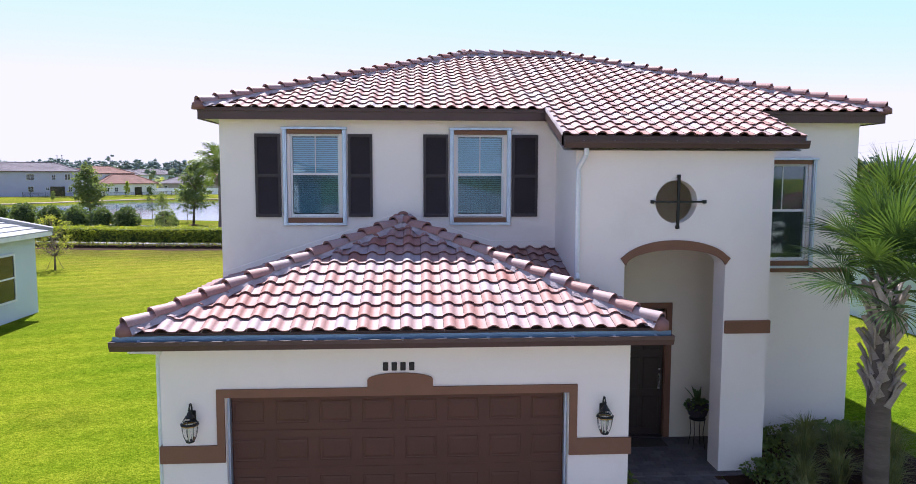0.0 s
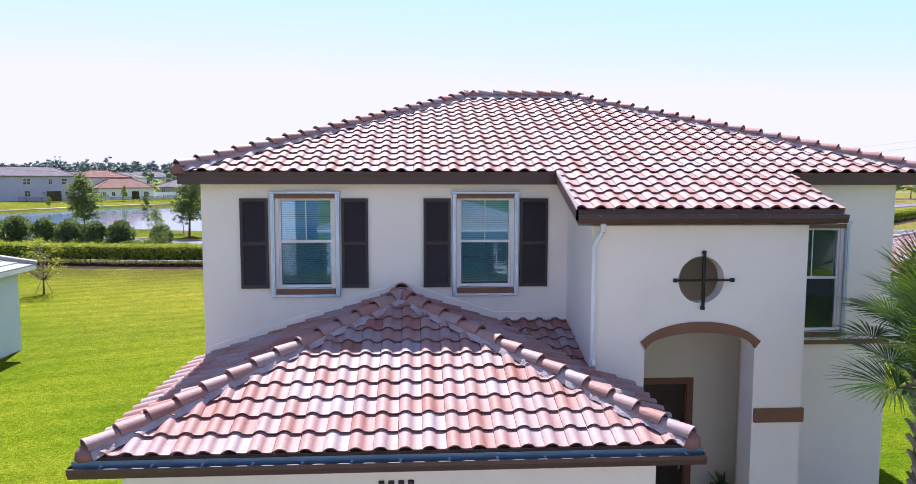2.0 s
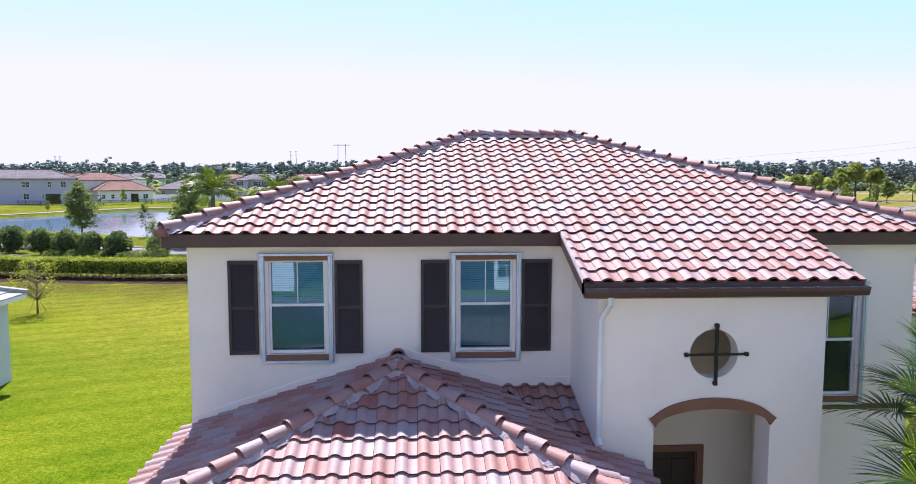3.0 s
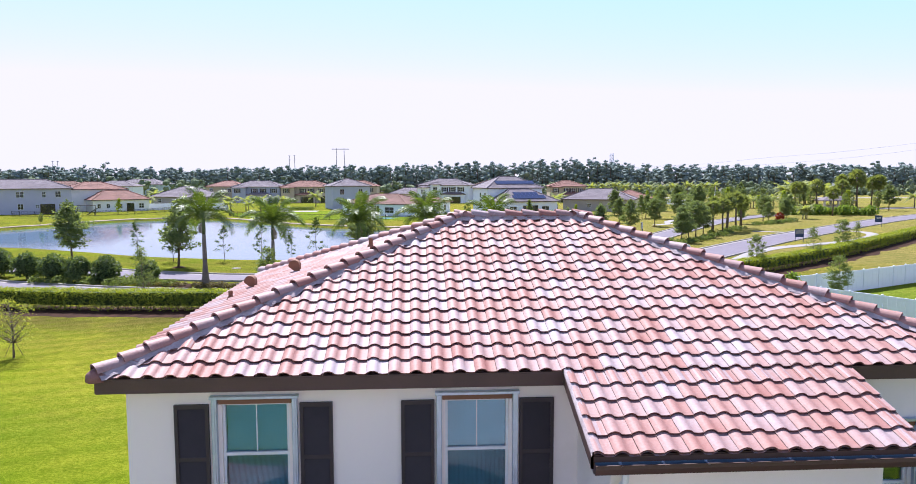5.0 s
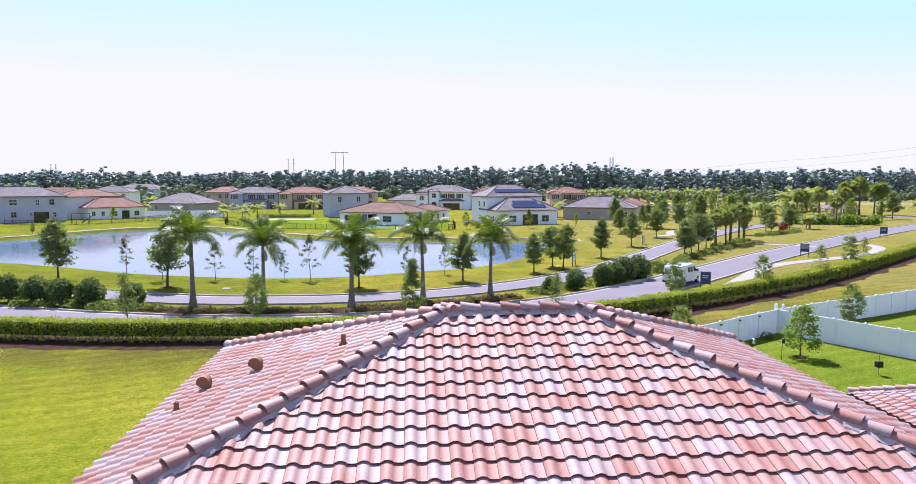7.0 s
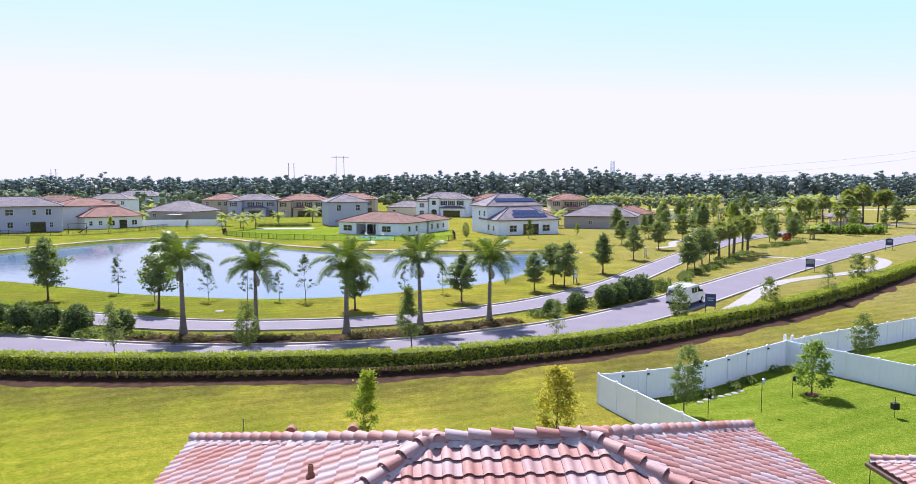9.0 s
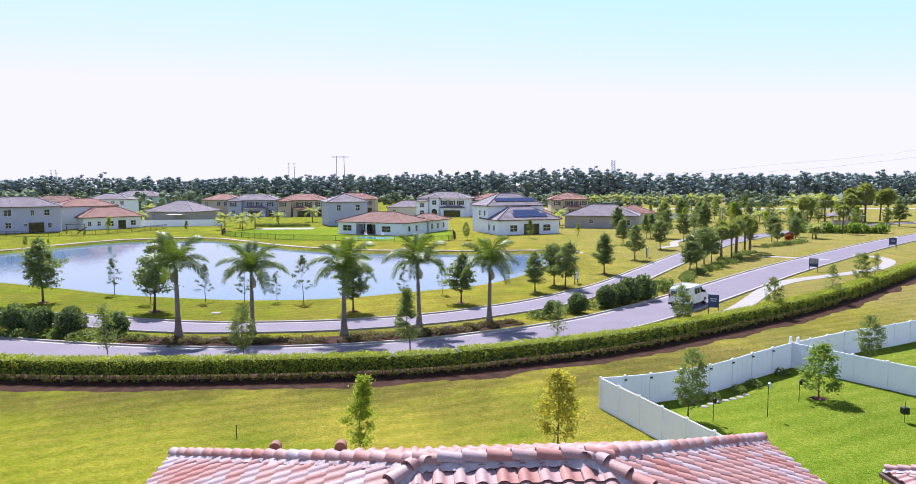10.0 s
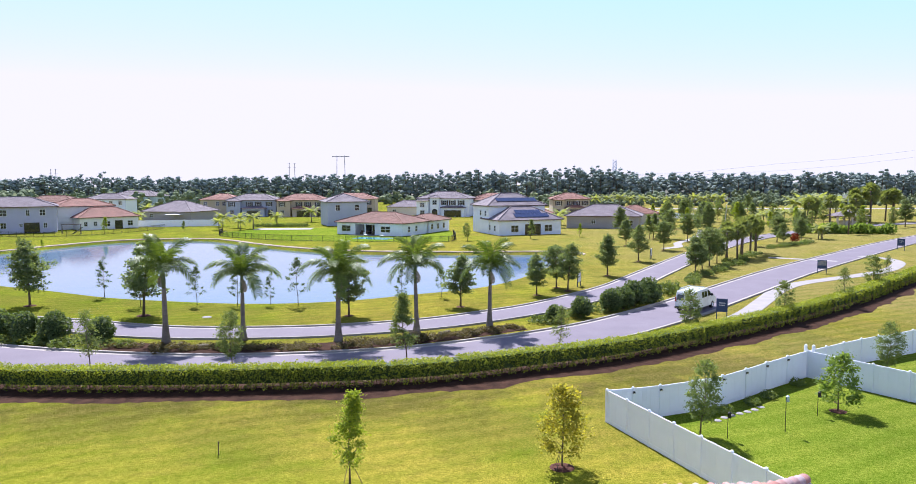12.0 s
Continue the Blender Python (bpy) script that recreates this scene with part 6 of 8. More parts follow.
# hedge in stretches
def hedge_run(i0, i1, h, w, seed, dens=150, leaf_mat=None, size=0.072, line=None, name="hedge", label="clipped bright green hedge with bare stems at its foot", lift=0.0):
    rng = np.random.default_rng(seed)
    pts = (line or HEDGE)[i0:i1]
    th = thing(name, label, name.replace("_", " "), pose(*pts[0].xy, 0))
    o = Vector((*pts[0].xy, 0))
    # An added dark sheet closes the hedge and stands for its inner shade.
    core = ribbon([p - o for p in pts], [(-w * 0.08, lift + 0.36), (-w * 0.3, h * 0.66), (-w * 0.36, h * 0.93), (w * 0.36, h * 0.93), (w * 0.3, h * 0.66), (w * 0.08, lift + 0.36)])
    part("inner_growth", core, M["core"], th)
    stems = Geo()
    for p in pts:
        for k in range(2):
            q = p - o + Vector((rng.normal() * 0.15, rng.normal() * 0.12, 0))
            for j in range(2):
                stems.tube([tuple(q), tuple(q + Vector((rng.normal() * 0.12, rng.normal() * 0.12, lift + 0.55)))], [0.018, 0.01], 4, False)
    part("undergrowth", stems, M["bark"], th, kind="stuff")
    L = (len(pts) - 1) * (pts[1] - pts[0]).length
    n = int(L * (2 * h + w) * dens)
    idx = rng.uniform(0, len(pts) - 1.001, n)
    lft = sideways(pts, 1.0)
    per = rng.uniform(0, w + 2 * (h - lift), n)
    cs = np.empty((n, 3))
    for k in range(n):
        i = int(idx[k])
        f = idx[k] - i
        p = pts[i].lerp(pts[i + 1], f) - o
        d = lft[i] - pts[i]
        wob = 0.15 * noise.noise((p.x * 1.3, p.y * 1.3, seed)) + 0.06 * noise.noise((p.x * 2.5, p.y * 2.5, seed + 3))
        s = per[k]
        if s < h - lift:
            off, z = -w / 2 - wob, lift + s
        elif s < h - lift + w:
            off, z = s - (h - lift) - w / 2, h + wob * 0.8
        else:
            off, z = w / 2 + wob, lift + s - (h - lift) - w
        # each shrub of the row bulges; its foot is open towards the next
        between = 0.5 - 0.5 * math.cos((idx[k] * 0.5 + 0.25 * noise.noise((p.x * 0.7, p.y * 0.7, 9.0))) * 2 * math.pi / 0.95)
        foot = -0.02 + 0.34 * between ** 2 + 0.12 * noise.noise((p.x * 2.0, p.y * 2.0, 5.0))
        z = lift + foot + (z - lift) * (h - lift - foot) / (h - lift)
        off *= 1.04 - 0.2 * between
        tip = min(1.0, 0.55 + min(idx[k], len(pts) - 1 - idx[k]) * 0.7)
        z, off = lift + (z - lift) * tip ** 0.5, off * tip
        cs[k] = (p.x + d.x * off, p.y + d.y * off, z)
    # small openings through the lower half
    thin = [c[2] < 0.62 * h and noise.noise((c[0] * 2.6, c[1] * 2.6, c[2] * 2.6)) > 0.26 for c in cs]
    cs = cs[~np.array(thin)]
    n = len(cs)
    cs += rng.normal(size=(n, 3)) * 0.06
    part("foliage", leaves(cs, size, rng, 0.2, 1.45), leaf_mat or M["hedge"], th)
    return th


hl = len(HEDGE)
gap1 = min(range(hl), key=lambda i: abs(HEDGE[i].x - 0.0))
gap2 = min(range(hl), key=lambda i: abs(HEDGE[i].x - 4.0))
hedge_run(8, gap1 + 1, 1.42, 1.15, 1, 250)
hedge_run(gap1, gap2 + 1, 1.36, 1.1, 2, 250)
far_i = min(range(hl), key=lambda i: abs(HEDGE[i].x - 40))
hedge_run(gap2, far_i + 1, 1.42, 1.15, 3, 250)
hedge_run(far_i, hl - 2, 1.45, 1.3, 4, 120, size=0.09)


# shrubs and low beds
def shrub_mesh(seed, r, h, n, size, mat, low=0.0):
    """Leaves over the skins of a cluster of round lumps."""
    rng = np.random.default_rng(seed)
    lumps = []
    for k in range(13):
        a, t = k * 2.4 + rng.normal() * 0.3, (k + 0.5) / 13
        q = r * 0.62 * math.sqrt(max(0.08, 1 - (2 * t - 0.85) ** 2))
        lumps.append((q * math.cos(a), q * math.sin(a), low + (h - low) * (0.16 + 0.66 * t), r * rng.uniform(0.34, 0.5)))
    lumps = np.array(lumps)
    d = rng.normal(size=(n * 2, 3))
    d /= np.linalg.norm(d, axis=1)[:, None]
    pick = rng.integers(0, len(lumps), n * 2)
    p = lumps[pick, :3] + d * lumps[pick, 3:] * rng.uniform(0.72, 1.22, (n * 2, 1)) * np.array([1, 1, min(1.0, 0.5 * h / r)])
    far = np.linalg.norm((p[:, None, :] - lumps[None, :, :3]), axis=2) > lumps[None, :, 3] * 0.74
    p = p[far.all(axis=1)][:n]
    p[:, 2] = np.maximum(p[:, 2], 0.03)
    return leaves(p, size, rng, 0.2, 1.5).mesh("foliage", mat)


SHRUBS = [shrub_mesh(130 + k, 1.35, 2.6, 2600, 0.15, M["shrub"], 0.2) for k in range(3)]
LOW = [shrub_mesh(140 + k, 0.8, 0.7, 750, 0.1, M["cover"]) for k in range(3)]
BRONZE = [shrub_mesh(145 + k, 0.7, 0.7, 550, 0.09, M["bronze"]) for k in range(3)]
stem_g = Geo()
for k in range(6):
    a = k * 1.05
    stem_g.tube([(0.08 * math.cos(a), 0.08 * math.sin(a), 0), (0.5 * math.cos(a), 0.5 * math.sin(a), 1.3)], [0.035, 0.015], 5, False)
STEM = stem_g.mesh("stem", M["bark"])


# Added dark body: inner shade as a shape, blocks the view through shrubs.
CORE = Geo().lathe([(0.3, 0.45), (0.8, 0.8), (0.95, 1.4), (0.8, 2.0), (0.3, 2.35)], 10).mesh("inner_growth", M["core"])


def shrub(meshes, x, y, s, turn, label, group, stems=True, sz=1.0):
    th = thing("shrub", label, "shrub", Matrix.LocRotScale((x, y, 0), Euler((0, 0, turn)), (s, s, s * sz)), group)
    part("foliage", meshes, None, th)
    if stems:
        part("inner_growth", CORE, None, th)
        part("stem", STEM, None, th)
    return th


for k, (x, y, s) in enumerate(((-31.6, 58.8, 0.95), (-29.2, 58.2, 0.9), (-26.6, 57.7, 0.92), (-22.8, 57.0, 0.8), (-34.6, 60.2, 0.95), (-38, 61.8, 1.0), (-41.5, 63.4, 0.95), (25.5, 71.4, 1.0), (23.4, 69.6, 0.98), (20.4, 67.2, 0.85), (16.9, 64.4, 0.75), (14.0, 62.3, 0.6), (22, 68.4, 0.85))):
    shrub(SHRUBS[k % 3], x, y, s, k * 1.7, "large rounded dark green shrub between the roads", "median shrubs")
rng = np.random.default_rng(8)
for k in range(95):
    i = int(rng.uniform(0, len(MEDIAN) - 1))
    p = MEDIAN[i]
    shrub(BRONZE[k % 3], p.x + rng.normal() * 0.4, p.y + rng.normal() * 0.5, rng.uniform(0.7, 1.05), k, "low bronze-green shrub in the mulched median", "low median shrubs", False, 0.6)
for k, (x, y) in enumerate([(12.3 + 1.4 * i + rng.normal() * 0.3, 61.2 + 1.15 * i + rng.normal() * 0.4) for i in range(11)] + [(-32 + 1.15 * i + rng.normal() * 0.2, 57.6 - 0.18 * i + rng.normal() * 0.4) for i in range(11)]
                           + [(34.5 + 1.15 * i + rng.normal() * 0.5, 84.5 + 1.5 * i + rng.normal() * 0.5) for i in range(22)] + [(67 + 1.15 * i + rng.normal() * 0.3, 126.5 + 0.85 * i + rng.normal() * 0.5) for i in range(12)]):
    shrub(LOW[k % 3], x, y, rng.uniform(0.85, 1.35), k, "low green ground-cover shrub beside the road", "ground-cover shrubs", False)
for k, (x, y) in enumerate(((29.3, 76.5), (30.2, 77.8))):
    shrub(LOW[k], x, y, 1.3, k, "small clumping palm shrub on the grass", "clumping palms", False, 1.6)
shrub(SHRUBS[0], 79, 140.5, 0.75, 0, "red-leaved shrub under the trees", "", False).children[0].data = shrub_mesh(150, 1.25, 2.4, 1500, 0.16, M["redleaf"], 0.1)
# bed beside the entry
for k, (x, y, s) in enumerate(((6.75, 3.3, 0.5), (7.3, 3.45, 0.45), (7.9, 3.45, 0.5), (8.5, 3.4, 0.6), (8.95, 3.35, 0.6), (6.7, 2.4, 0.55), (6.35, 1.75, 0.5), (3.55, 1.2, 0.45), (3.6, 1.75, 0.4))):
    shrub(LOW[k % 3], x, y, s, k * 2.0, "low leafy shrub at the foot of the house wall", "foundation shrubs", False, 1.15)
blade = Geo()
rng = np.random.default_rng(12)
for k in range(320):
    a, ln, b = rng.uniform(0, 6.28), rng.uniform(0.5, 0.95), rng.uniform(0.1, 0.75)
    d = Vector((math.cos(a), math.sin(a), 0))
    s = Vector((-math.sin(a), math.cos(a), 0)) * 0.006
    o = d * 0.08 * rng.random()
    p1, p2 = o + d * ln * 0.3 * b + Vector((0, 0, ln * 0.6)), o + d * ln * b + Vector((0, 0, ln * (0.95 - 0.45 * b)))
    blade.add([o - s, o + s, p1 + s, p1 - s, p2], [(0, 1, 2, 3), (3, 2, 4)])
BLADE = blade.mesh("tuft", M["grassy"])
for k, (x, y, s) in enumerate(((6.6, 1.1, 0.95), (7.3, 1.3, 1.0), (7.9, 0.9, 1.0), (7.2, 2.2, 1.05), (8.0, 2.5, 1.0), (8.6, 1.8, 1.05), (6.2, 0.3, 0.9), (9.1, 2.6, 1.0), (7.7, 3.0, 1.0))):
    th = thing("grass_clump", "arching clump of pale ornamental grass", "ornamental grass", Matrix.LocRotScale((x, y, 0), Euler((0, 0, k)), (s,) * 3), "ornamental grasses")
    part("tuft", BLADE, None, th, kind="stuff")
single("mulch_bed", Geo().soft(XE1, -0.6, -0.1, 9.6, YW, 0.02, 0.01).soft(5.62, -0.6, -0.1, XE1 - 0.004, YE - 0.17, 0.02, 0.01), M["mulch"], "dark mulch bed beside the house", "mulch bed", "structure")


# ---------------------------------------------------------------- fences
def vinyl_fence(pts, h, label, tall_ends=True):
    """White vinyl privacy fence through plan points, a post at each."""
    th = thing("vinyl_fence", label, "fence", pose(*pts[0], 0))
    o = Vector((*pts[0], 0))
    pm = Geo().soft(-0.063, -0.063, 0, 0.063, 0.063, h, 0.008).lathe([(0.095, h), (0.095, h + 0.025), (0.05, h + 0.06), (0.0, h + 0.085)], 4).mesh("post", M["vinyl"])
    bd = Geo().soft(0.008, -0.012, 0.18, 0.992, 0.012, h - 0.12, 0.005).mesh("board", M["vinyl"])
    for k, (a, b) in enumerate(zip(pts, pts[1:])):
        a, b = Vector((*a, 0)) - o, Vector((*b, 0)) - o
        d = b - a
        m = Matrix.Translation(a) @ Matrix.Rotation(math.atan2(d.y, d.x), 4, "Z")
        part("post", pm, None, th, m=m)
        L = d.length
        pan = part("panel", Geo().soft(0.05, -0.028, h - 0.14, L - 0.05, 0.028, h - 0.02, 0.006), M["vinyl"], th, m=m)
        part("rail", Geo().soft(0.05, -0.028, -0.03, L - 0.05, 0.028, 0.2, 0.006), M["vinyl"], pan)
        nb = max(2, round(L / 0.29))
        for j in range(nb):
            x0 = 0.06 + j * (L - 0.12) / nb
            part("board", bd, None, pan, m=Matrix.LocRotScale((x0, 0.004 * (j % 2), 0), None, ((L - 0.12) / nb, 1, 1)))
    part("post", pm, None, th, m=Matrix.Translation(Vector((*pts[-1], 0)) - o))
    return th


def post_light(x, y, z):
    """A small black solar lamp clipped to a fence post."""
    th = thing("post_light", "small black solar lamp on a white fence post", "garden lamp", pose(x, y, z), "fence lamps")
    part("case", Geo().soft(-0.07, -0.05, -0.06, 0.07, 0.03, 0.06, 0.015), M["black"], th)
    part("lens", Geo().soft(-0.05, -0.06, -0.045, 0.05, -0.052, -0.01, 0.003), M["candle"], th)


def run(p, q, n):
    return [(p[0] + (q[0] - p[0]) * k / n, p[1] + (q[1] - p[1]) * k / n) for k in range(n + 1)]


FC = (26.5, 43.8)
back_pts = spline([(11.6, 36.4), (14.6, 37.0), (18.7, 38.6), (22.5, 41.2), FC], 2.0)
vinyl_fence([(p.x, p.y) for p in back_pts], 1.72, "white vinyl privacy fence at the back of a yard")
for edge in ([p.copy() for p in back_pts] + [Vector((36.5, 26.5, 0)), Vector((16.95, 19.2, 0))],
             [Vector((*q, 0)) for q in (FC, (32, 46.8), (37.4, 49.2), (43, 52), (46, 53.5), (55, 40), (36.5, 26.5))]):
    turf = Geo().add([Vector((p.x, p.y, 0.012)) for p in edge] + [Vector((p.x, p.y, -0.05)) for p in edge],
                     [tuple(range(len(edge)))] + [(i, (i + 1) % len(edge), (i + 1) % len(edge) + len(edge), i + len(edge)) for i in range(len(edge))])
    single("lawn", turf.fixed(), M["watered"], "deep green watered grass of a fenced yard", "lawn", "structure")
for p in back_pts[1:-1]:
    post_light(p.x + 0.03, p.y - 0.1, 1.5)
for dx, dy in ((0.0, 0.22), (0.42, 0.05)):
    single("gate_post", Geo().soft(-0.075, -0.075, 0, 0.075, 0.075, 2.0, 0.008).lathe([(0.11, 2.0), (0.11, 2.03), (0.05, 2.07), (0.0, 2.1)], 4), M["vinyl"], "tall white vinyl gate post at the fence corner", "gate post", m=pose(FC[0] + dx, FC[1] + dy, 0), group="gate posts")
vinyl_fence(run((11.6, 36.4), (16.95, 19.2), 10), 1.72, "white vinyl privacy fence along the side of a yard")
vinyl_fence(run(FC, (36.5, 26.5), 10), 1.72, "white vinyl privacy fence between two yards")
vinyl_fence([(p.x, p.y) for p in spline([FC, (32, 46.8), (37.4, 49.2), (43, 52), (46, 53.5)], 2.1)], 1.72, "white vinyl privacy fence behind the next yard")
vinyl_fence(run((46, 53.5), (55, 40), 8), 1.72, "white vinyl privacy fence at the far side of the next yard")
vinyl_fence(run((80.4, 262), (92, 222), 16), 1.9, "long white vinyl fence behind a far garden")
vinyl_fence(run((-78.5, 205), (-54.5, 208), 10), 1.9, "distant white vinyl fence before a house")


def rail_fence(pts, h, label, step=2.4):
    """Black metal picket fence."""
    th = thing("metal_fence", label, "fence", pose(*pts[0], 0))
    line = spline(pts, step)
    o = line[0].copy()
    pm = Geo().box(-0.04, -0.04, 0, 0.04, 0.04, h + 0.08).mesh("post", M["black"])
    for a, b in zip(line, line[1:]):
        d = b - a
        m = Matrix.Translation(a - o) @ Matrix.Rotation(math.atan2(d.y, d.x), 4, "Z")
        part("post", pm, None, th, m=m)
        g = Geo().box(0, -0.02, h - 0.06, d.length, 0.02, h).box(0, -0.02, 0.12, d.length, 0.02, 0.18)
        for j in range(1, int(d.length / 0.2)):
            g.box(j * 0.2 - 0.012, -0.012, 0.05, j * 0.2 + 0.012, 0.012, h)
        part("rail_panel", g, M["black"], th, m=m, kind="stuff")
    return th


GARDEN = [Vector((x, y, 0.012)) for x, y in ((-46.3, 179.8), (-44, 169), (-36, 160), (-24.7, 153), (-8, 148.5), (8.5, 147), (10.7, 170), (10.0, 192), (-42.0, 196))]
single("lawn", Geo().add(GARDEN, [tuple(range(9))]), M["watered"], "deep green watered lawn of a fenced pool garden", "lawn", "structure")
rail_fence([(-46.3, 179.8), (-44, 169), (-36, 160), (-24.7, 153), (-8, 148.5), (8.5, 147), (10.7, 170)], 1.25, "black metal picket fence round a pool garden")
rail_fence([(-97, 172), (-84, 169), (-72, 178), (-66, 196)], 1.25, "black metal picket fence behind a house")


# ---------------------------------------------------------------- other houses
def paint(name, c, rough=0.85):
    return pbr(name, c, tuple(v * 0.93 for v in c), rough, 0.5, 40, 0.1, stain=0.2)


WALLS = {k: paint(k + "_stucco", c) for k, c in dict(white=(0.84, 0.87, 0.96), grey=(0.43, 0.45, 0.56), tan=(0.52, 0.43, 0.32), beige=(0.68, 0.61, 0.5), cream=(0.86, 0.85, 0.84), lavender=(0.48, 0.48, 0.61), taupe=(0.4, 0.36, 0.34), pale=(0.52, 0.6, 0.66)).items()}


def roofing(name, c):
    m = pbr(name, c, tuple(v * 0.7 for v in c), 0.9, 0.6, 12, 0.3, stain=0.4, stretch=(1, 1, 1))
    return m


ROOFS = {k: roofing(k + "_roof_tile", c) for k, c in dict(red=(0.27, 0.13, 0.1), grey=(0.2, 0.165, 0.185), brown=(0.21, 0.105, 0.08), pale=(0.42, 0.41, 0.42)).items()}
M["dark_glass"] = pbr("dark_window_glass", (0.02, 0.025, 0.03), None, 0.08, spec=0.8)


def hip_mesh(x0, y0, x1, y1, z, pitch, over, thick=0.16):
    x0, y0, x1, y1 = x0 - over, y0 - over, x1 + over, y1 + over
    r = min(x1 - x0, y1 - y0) / 2
    zr = z + r * pitch
    if x1 - x0 >= y1 - y0:
        a, b = (x0 + r, (y0 + y1) / 2, zr), (x1 - r, (y0 + y1) / 2, zr)
        tops = [(0, 1, 9, 8), (1, 2, 9), (2, 3, 8, 9), (3, 0, 8)]
    else:
        a, b = ((x0 + x1) / 2, y0 + r, zr), ((x0 + x1) / 2, y1 - r, zr)
        tops = [(0, 1, 8), (1, 2, 9, 8), (2, 3, 9), (3, 0, 8, 9)]
    c = [(x0, y0), (x1, y0), (x1, y1), (x0, y1)]
    g = Geo().add([(*p, z) for p in c] + [(*p, z - thick) for p in c] + [a, b], tops + [(7, 6, 5, 4)])
    ed = Geo().add([(*p, z) for p in c] + [(*p, z - thick) for p in c], [(i, i + 4, (i + 1) % 4 + 4, (i + 1) % 4) for i in range(4)])
    # courses of tiles as low steps on every slope
    cen = ((x0 + x1) / 2, (y0 + y1) / 2)
    n = int(r / 0.34)
    st = Geo()
    levels = [(0.0, 0.0)] + [q for k in range(n) for q in ((k * r / n, 0.045), (min((k + 1) * r / n, r - 0.02), 0.008))]
    st.v = [(*p, z + d * pitch + up) for d, up in levels for p in ((x0 + d, y0 + d), (x1 - d, y0 + d), (x1 - d, y1 - d), (x0 + d, y1 - d))]
    st.f = [(4 * k + i, 4 * k + (i + 1) % 4, 4 * k + 4 + (i + 1) % 4, 4 * k + 4 + i) for k in range(len(levels) - 1) for i in range(4)]
    caps = [((*c[q], z + 0.06), (*(a if q in ((0, 3) if x1 - x0 >= y1 - y0 else (0, 1)) else b)[:2], zr + 0.05)) for q in range(4)] + [((*a[:2], zr + 0.05), (*b[:2], zr + 0.05))]
    return g, ed, st, [Geo().tube(q, [0.12, 0.12], 5) for q in caps if (Vector(q[1]) - Vector(q[0])).length > 0.3]


def wing(root, x0, y0, x1, y1, h, wallm, roofm, pitch=0.36, over=0.5, z0=0.0, edge=None, boxes=()):
    for b in boxes or ((x0, y0, z0, x1, y1, h),):
        part("wall", Geo().box(*b), WALLS[wallm], root)
    g, ed, st, caps = hip_mesh(x0, y0, x1, y1, h + 0.12, pitch, over)
    rf = part("roof", st, ROOFS[roofm], root, "hipped tile roof")
    part("roof_deck", g, M["deck"], rf)
    for q in caps:
        part("ridge_cap", q, ROOFS[roofm], rf)
    part("fascia", ed, edge or M["fascia"], root)


def far_window(root, face, u, z, w, h, y, frame_mat=None):
    """A framed window on the front (y = const), or on the right side (x = const)."""
    t = 0.07
    g = Geo()
    if face == "front":
        g.plate([rect(u, z, u + w, z + h), rect(u + t, z + t, u + w - t, z + h - t)], 0.08, front(y - 0.06))
        g.box(u + t, y - 0.045, z + h / 2 - 0.03, u + w - t, y - 0.01, z + h / 2 + 0.03).box(u + w / 2 - 0.03, y - 0.045, z + t, u + w / 2 + 0.03, y - 0.01, z + h - t)
        pn = Geo().box(u + t, y - 0.03, z + t, u + w - t, y - 0.004, z + h - t)
    else:
        sg = 1 if face == "right" else -1
        m = Matrix(((0, -sg, 0, y + sg * 0.06), (1, 0, 0, 0), (0, 0, 1, 0), (0, 0, 0, 1)))
        g.plate([rect(u, z, u + w, z + h), rect(u + t, z + t, u + w - t, z + h - t)], 0.08, m)
        g.box(min(y, y + sg * 0.045), u + t, z + h / 2 - 0.03, max(y, y + sg * 0.045), u + w - t, z + h / 2 + 0.03)
        pn = Geo().box(min(y + sg * 0.004, y + sg * 0.03), u + t, z + t, max(y + sg * 0.004, y + sg * 0.03), u + w - t, z + h - t)
    win = part("window", g.fixed(), frame_mat or M["white"], root)
    part("pane", pn, M["dark_glass"], win)


def dark_opening(root, u0, z0, u1, z1, y, name="patio_door"):
    d = part(name, Geo().plate([rect(u0, z0, u1, z1), rect(u0 + 0.08, z0 + 0.05, u1 - 0.08, z1 - 0.08)], 0.1, front(y - 0.07)).fixed(), M["fascia"], root, "dark framed glass door")
    part("pane", Geo().box(u0 + 0.08, y - 0.03, z0 + 0.05, u1 - 0.08, y - 0.004, z1 - 0.08), M["dark_glass"], d)


def home(label, x, y, rot):
    return thing("house", label, "house", pose(x, y, 0, 0, 0, rot), "houses beyond the lake")


# pool house with a covered patio
h = home("single-storey white house with a red-brown tile roof and patio", -17.2, 172.6, -31)
wing(h, 0, 0, 18.6, 12, 2.85, "white", "brown", 0.34, 0.55, boxes=((0, 0, 0, 5.2, 12, 2.85), (11.3, 0, 0, 18.6, 12, 2.85), (5.2, 3.2, 0, 11.3, 12, 2.85), (5.2, 0, 2.5, 11.3, 0.25, 2.85)))
wing(h, 11.5, 11, 18.6, 22.5, 2.85, "white", "brown", 0.34, 0.55)
for u in (1.4, 12.6):
    far_window(h, "front", u, 0.75, 2.6, 1.45, 0)
part("patio_floor", Geo().soft(4.8, -2.2, -0.05, 11.7, 3.2, 0.06, 0.02), M["concrete"], h, "pale paved patio")
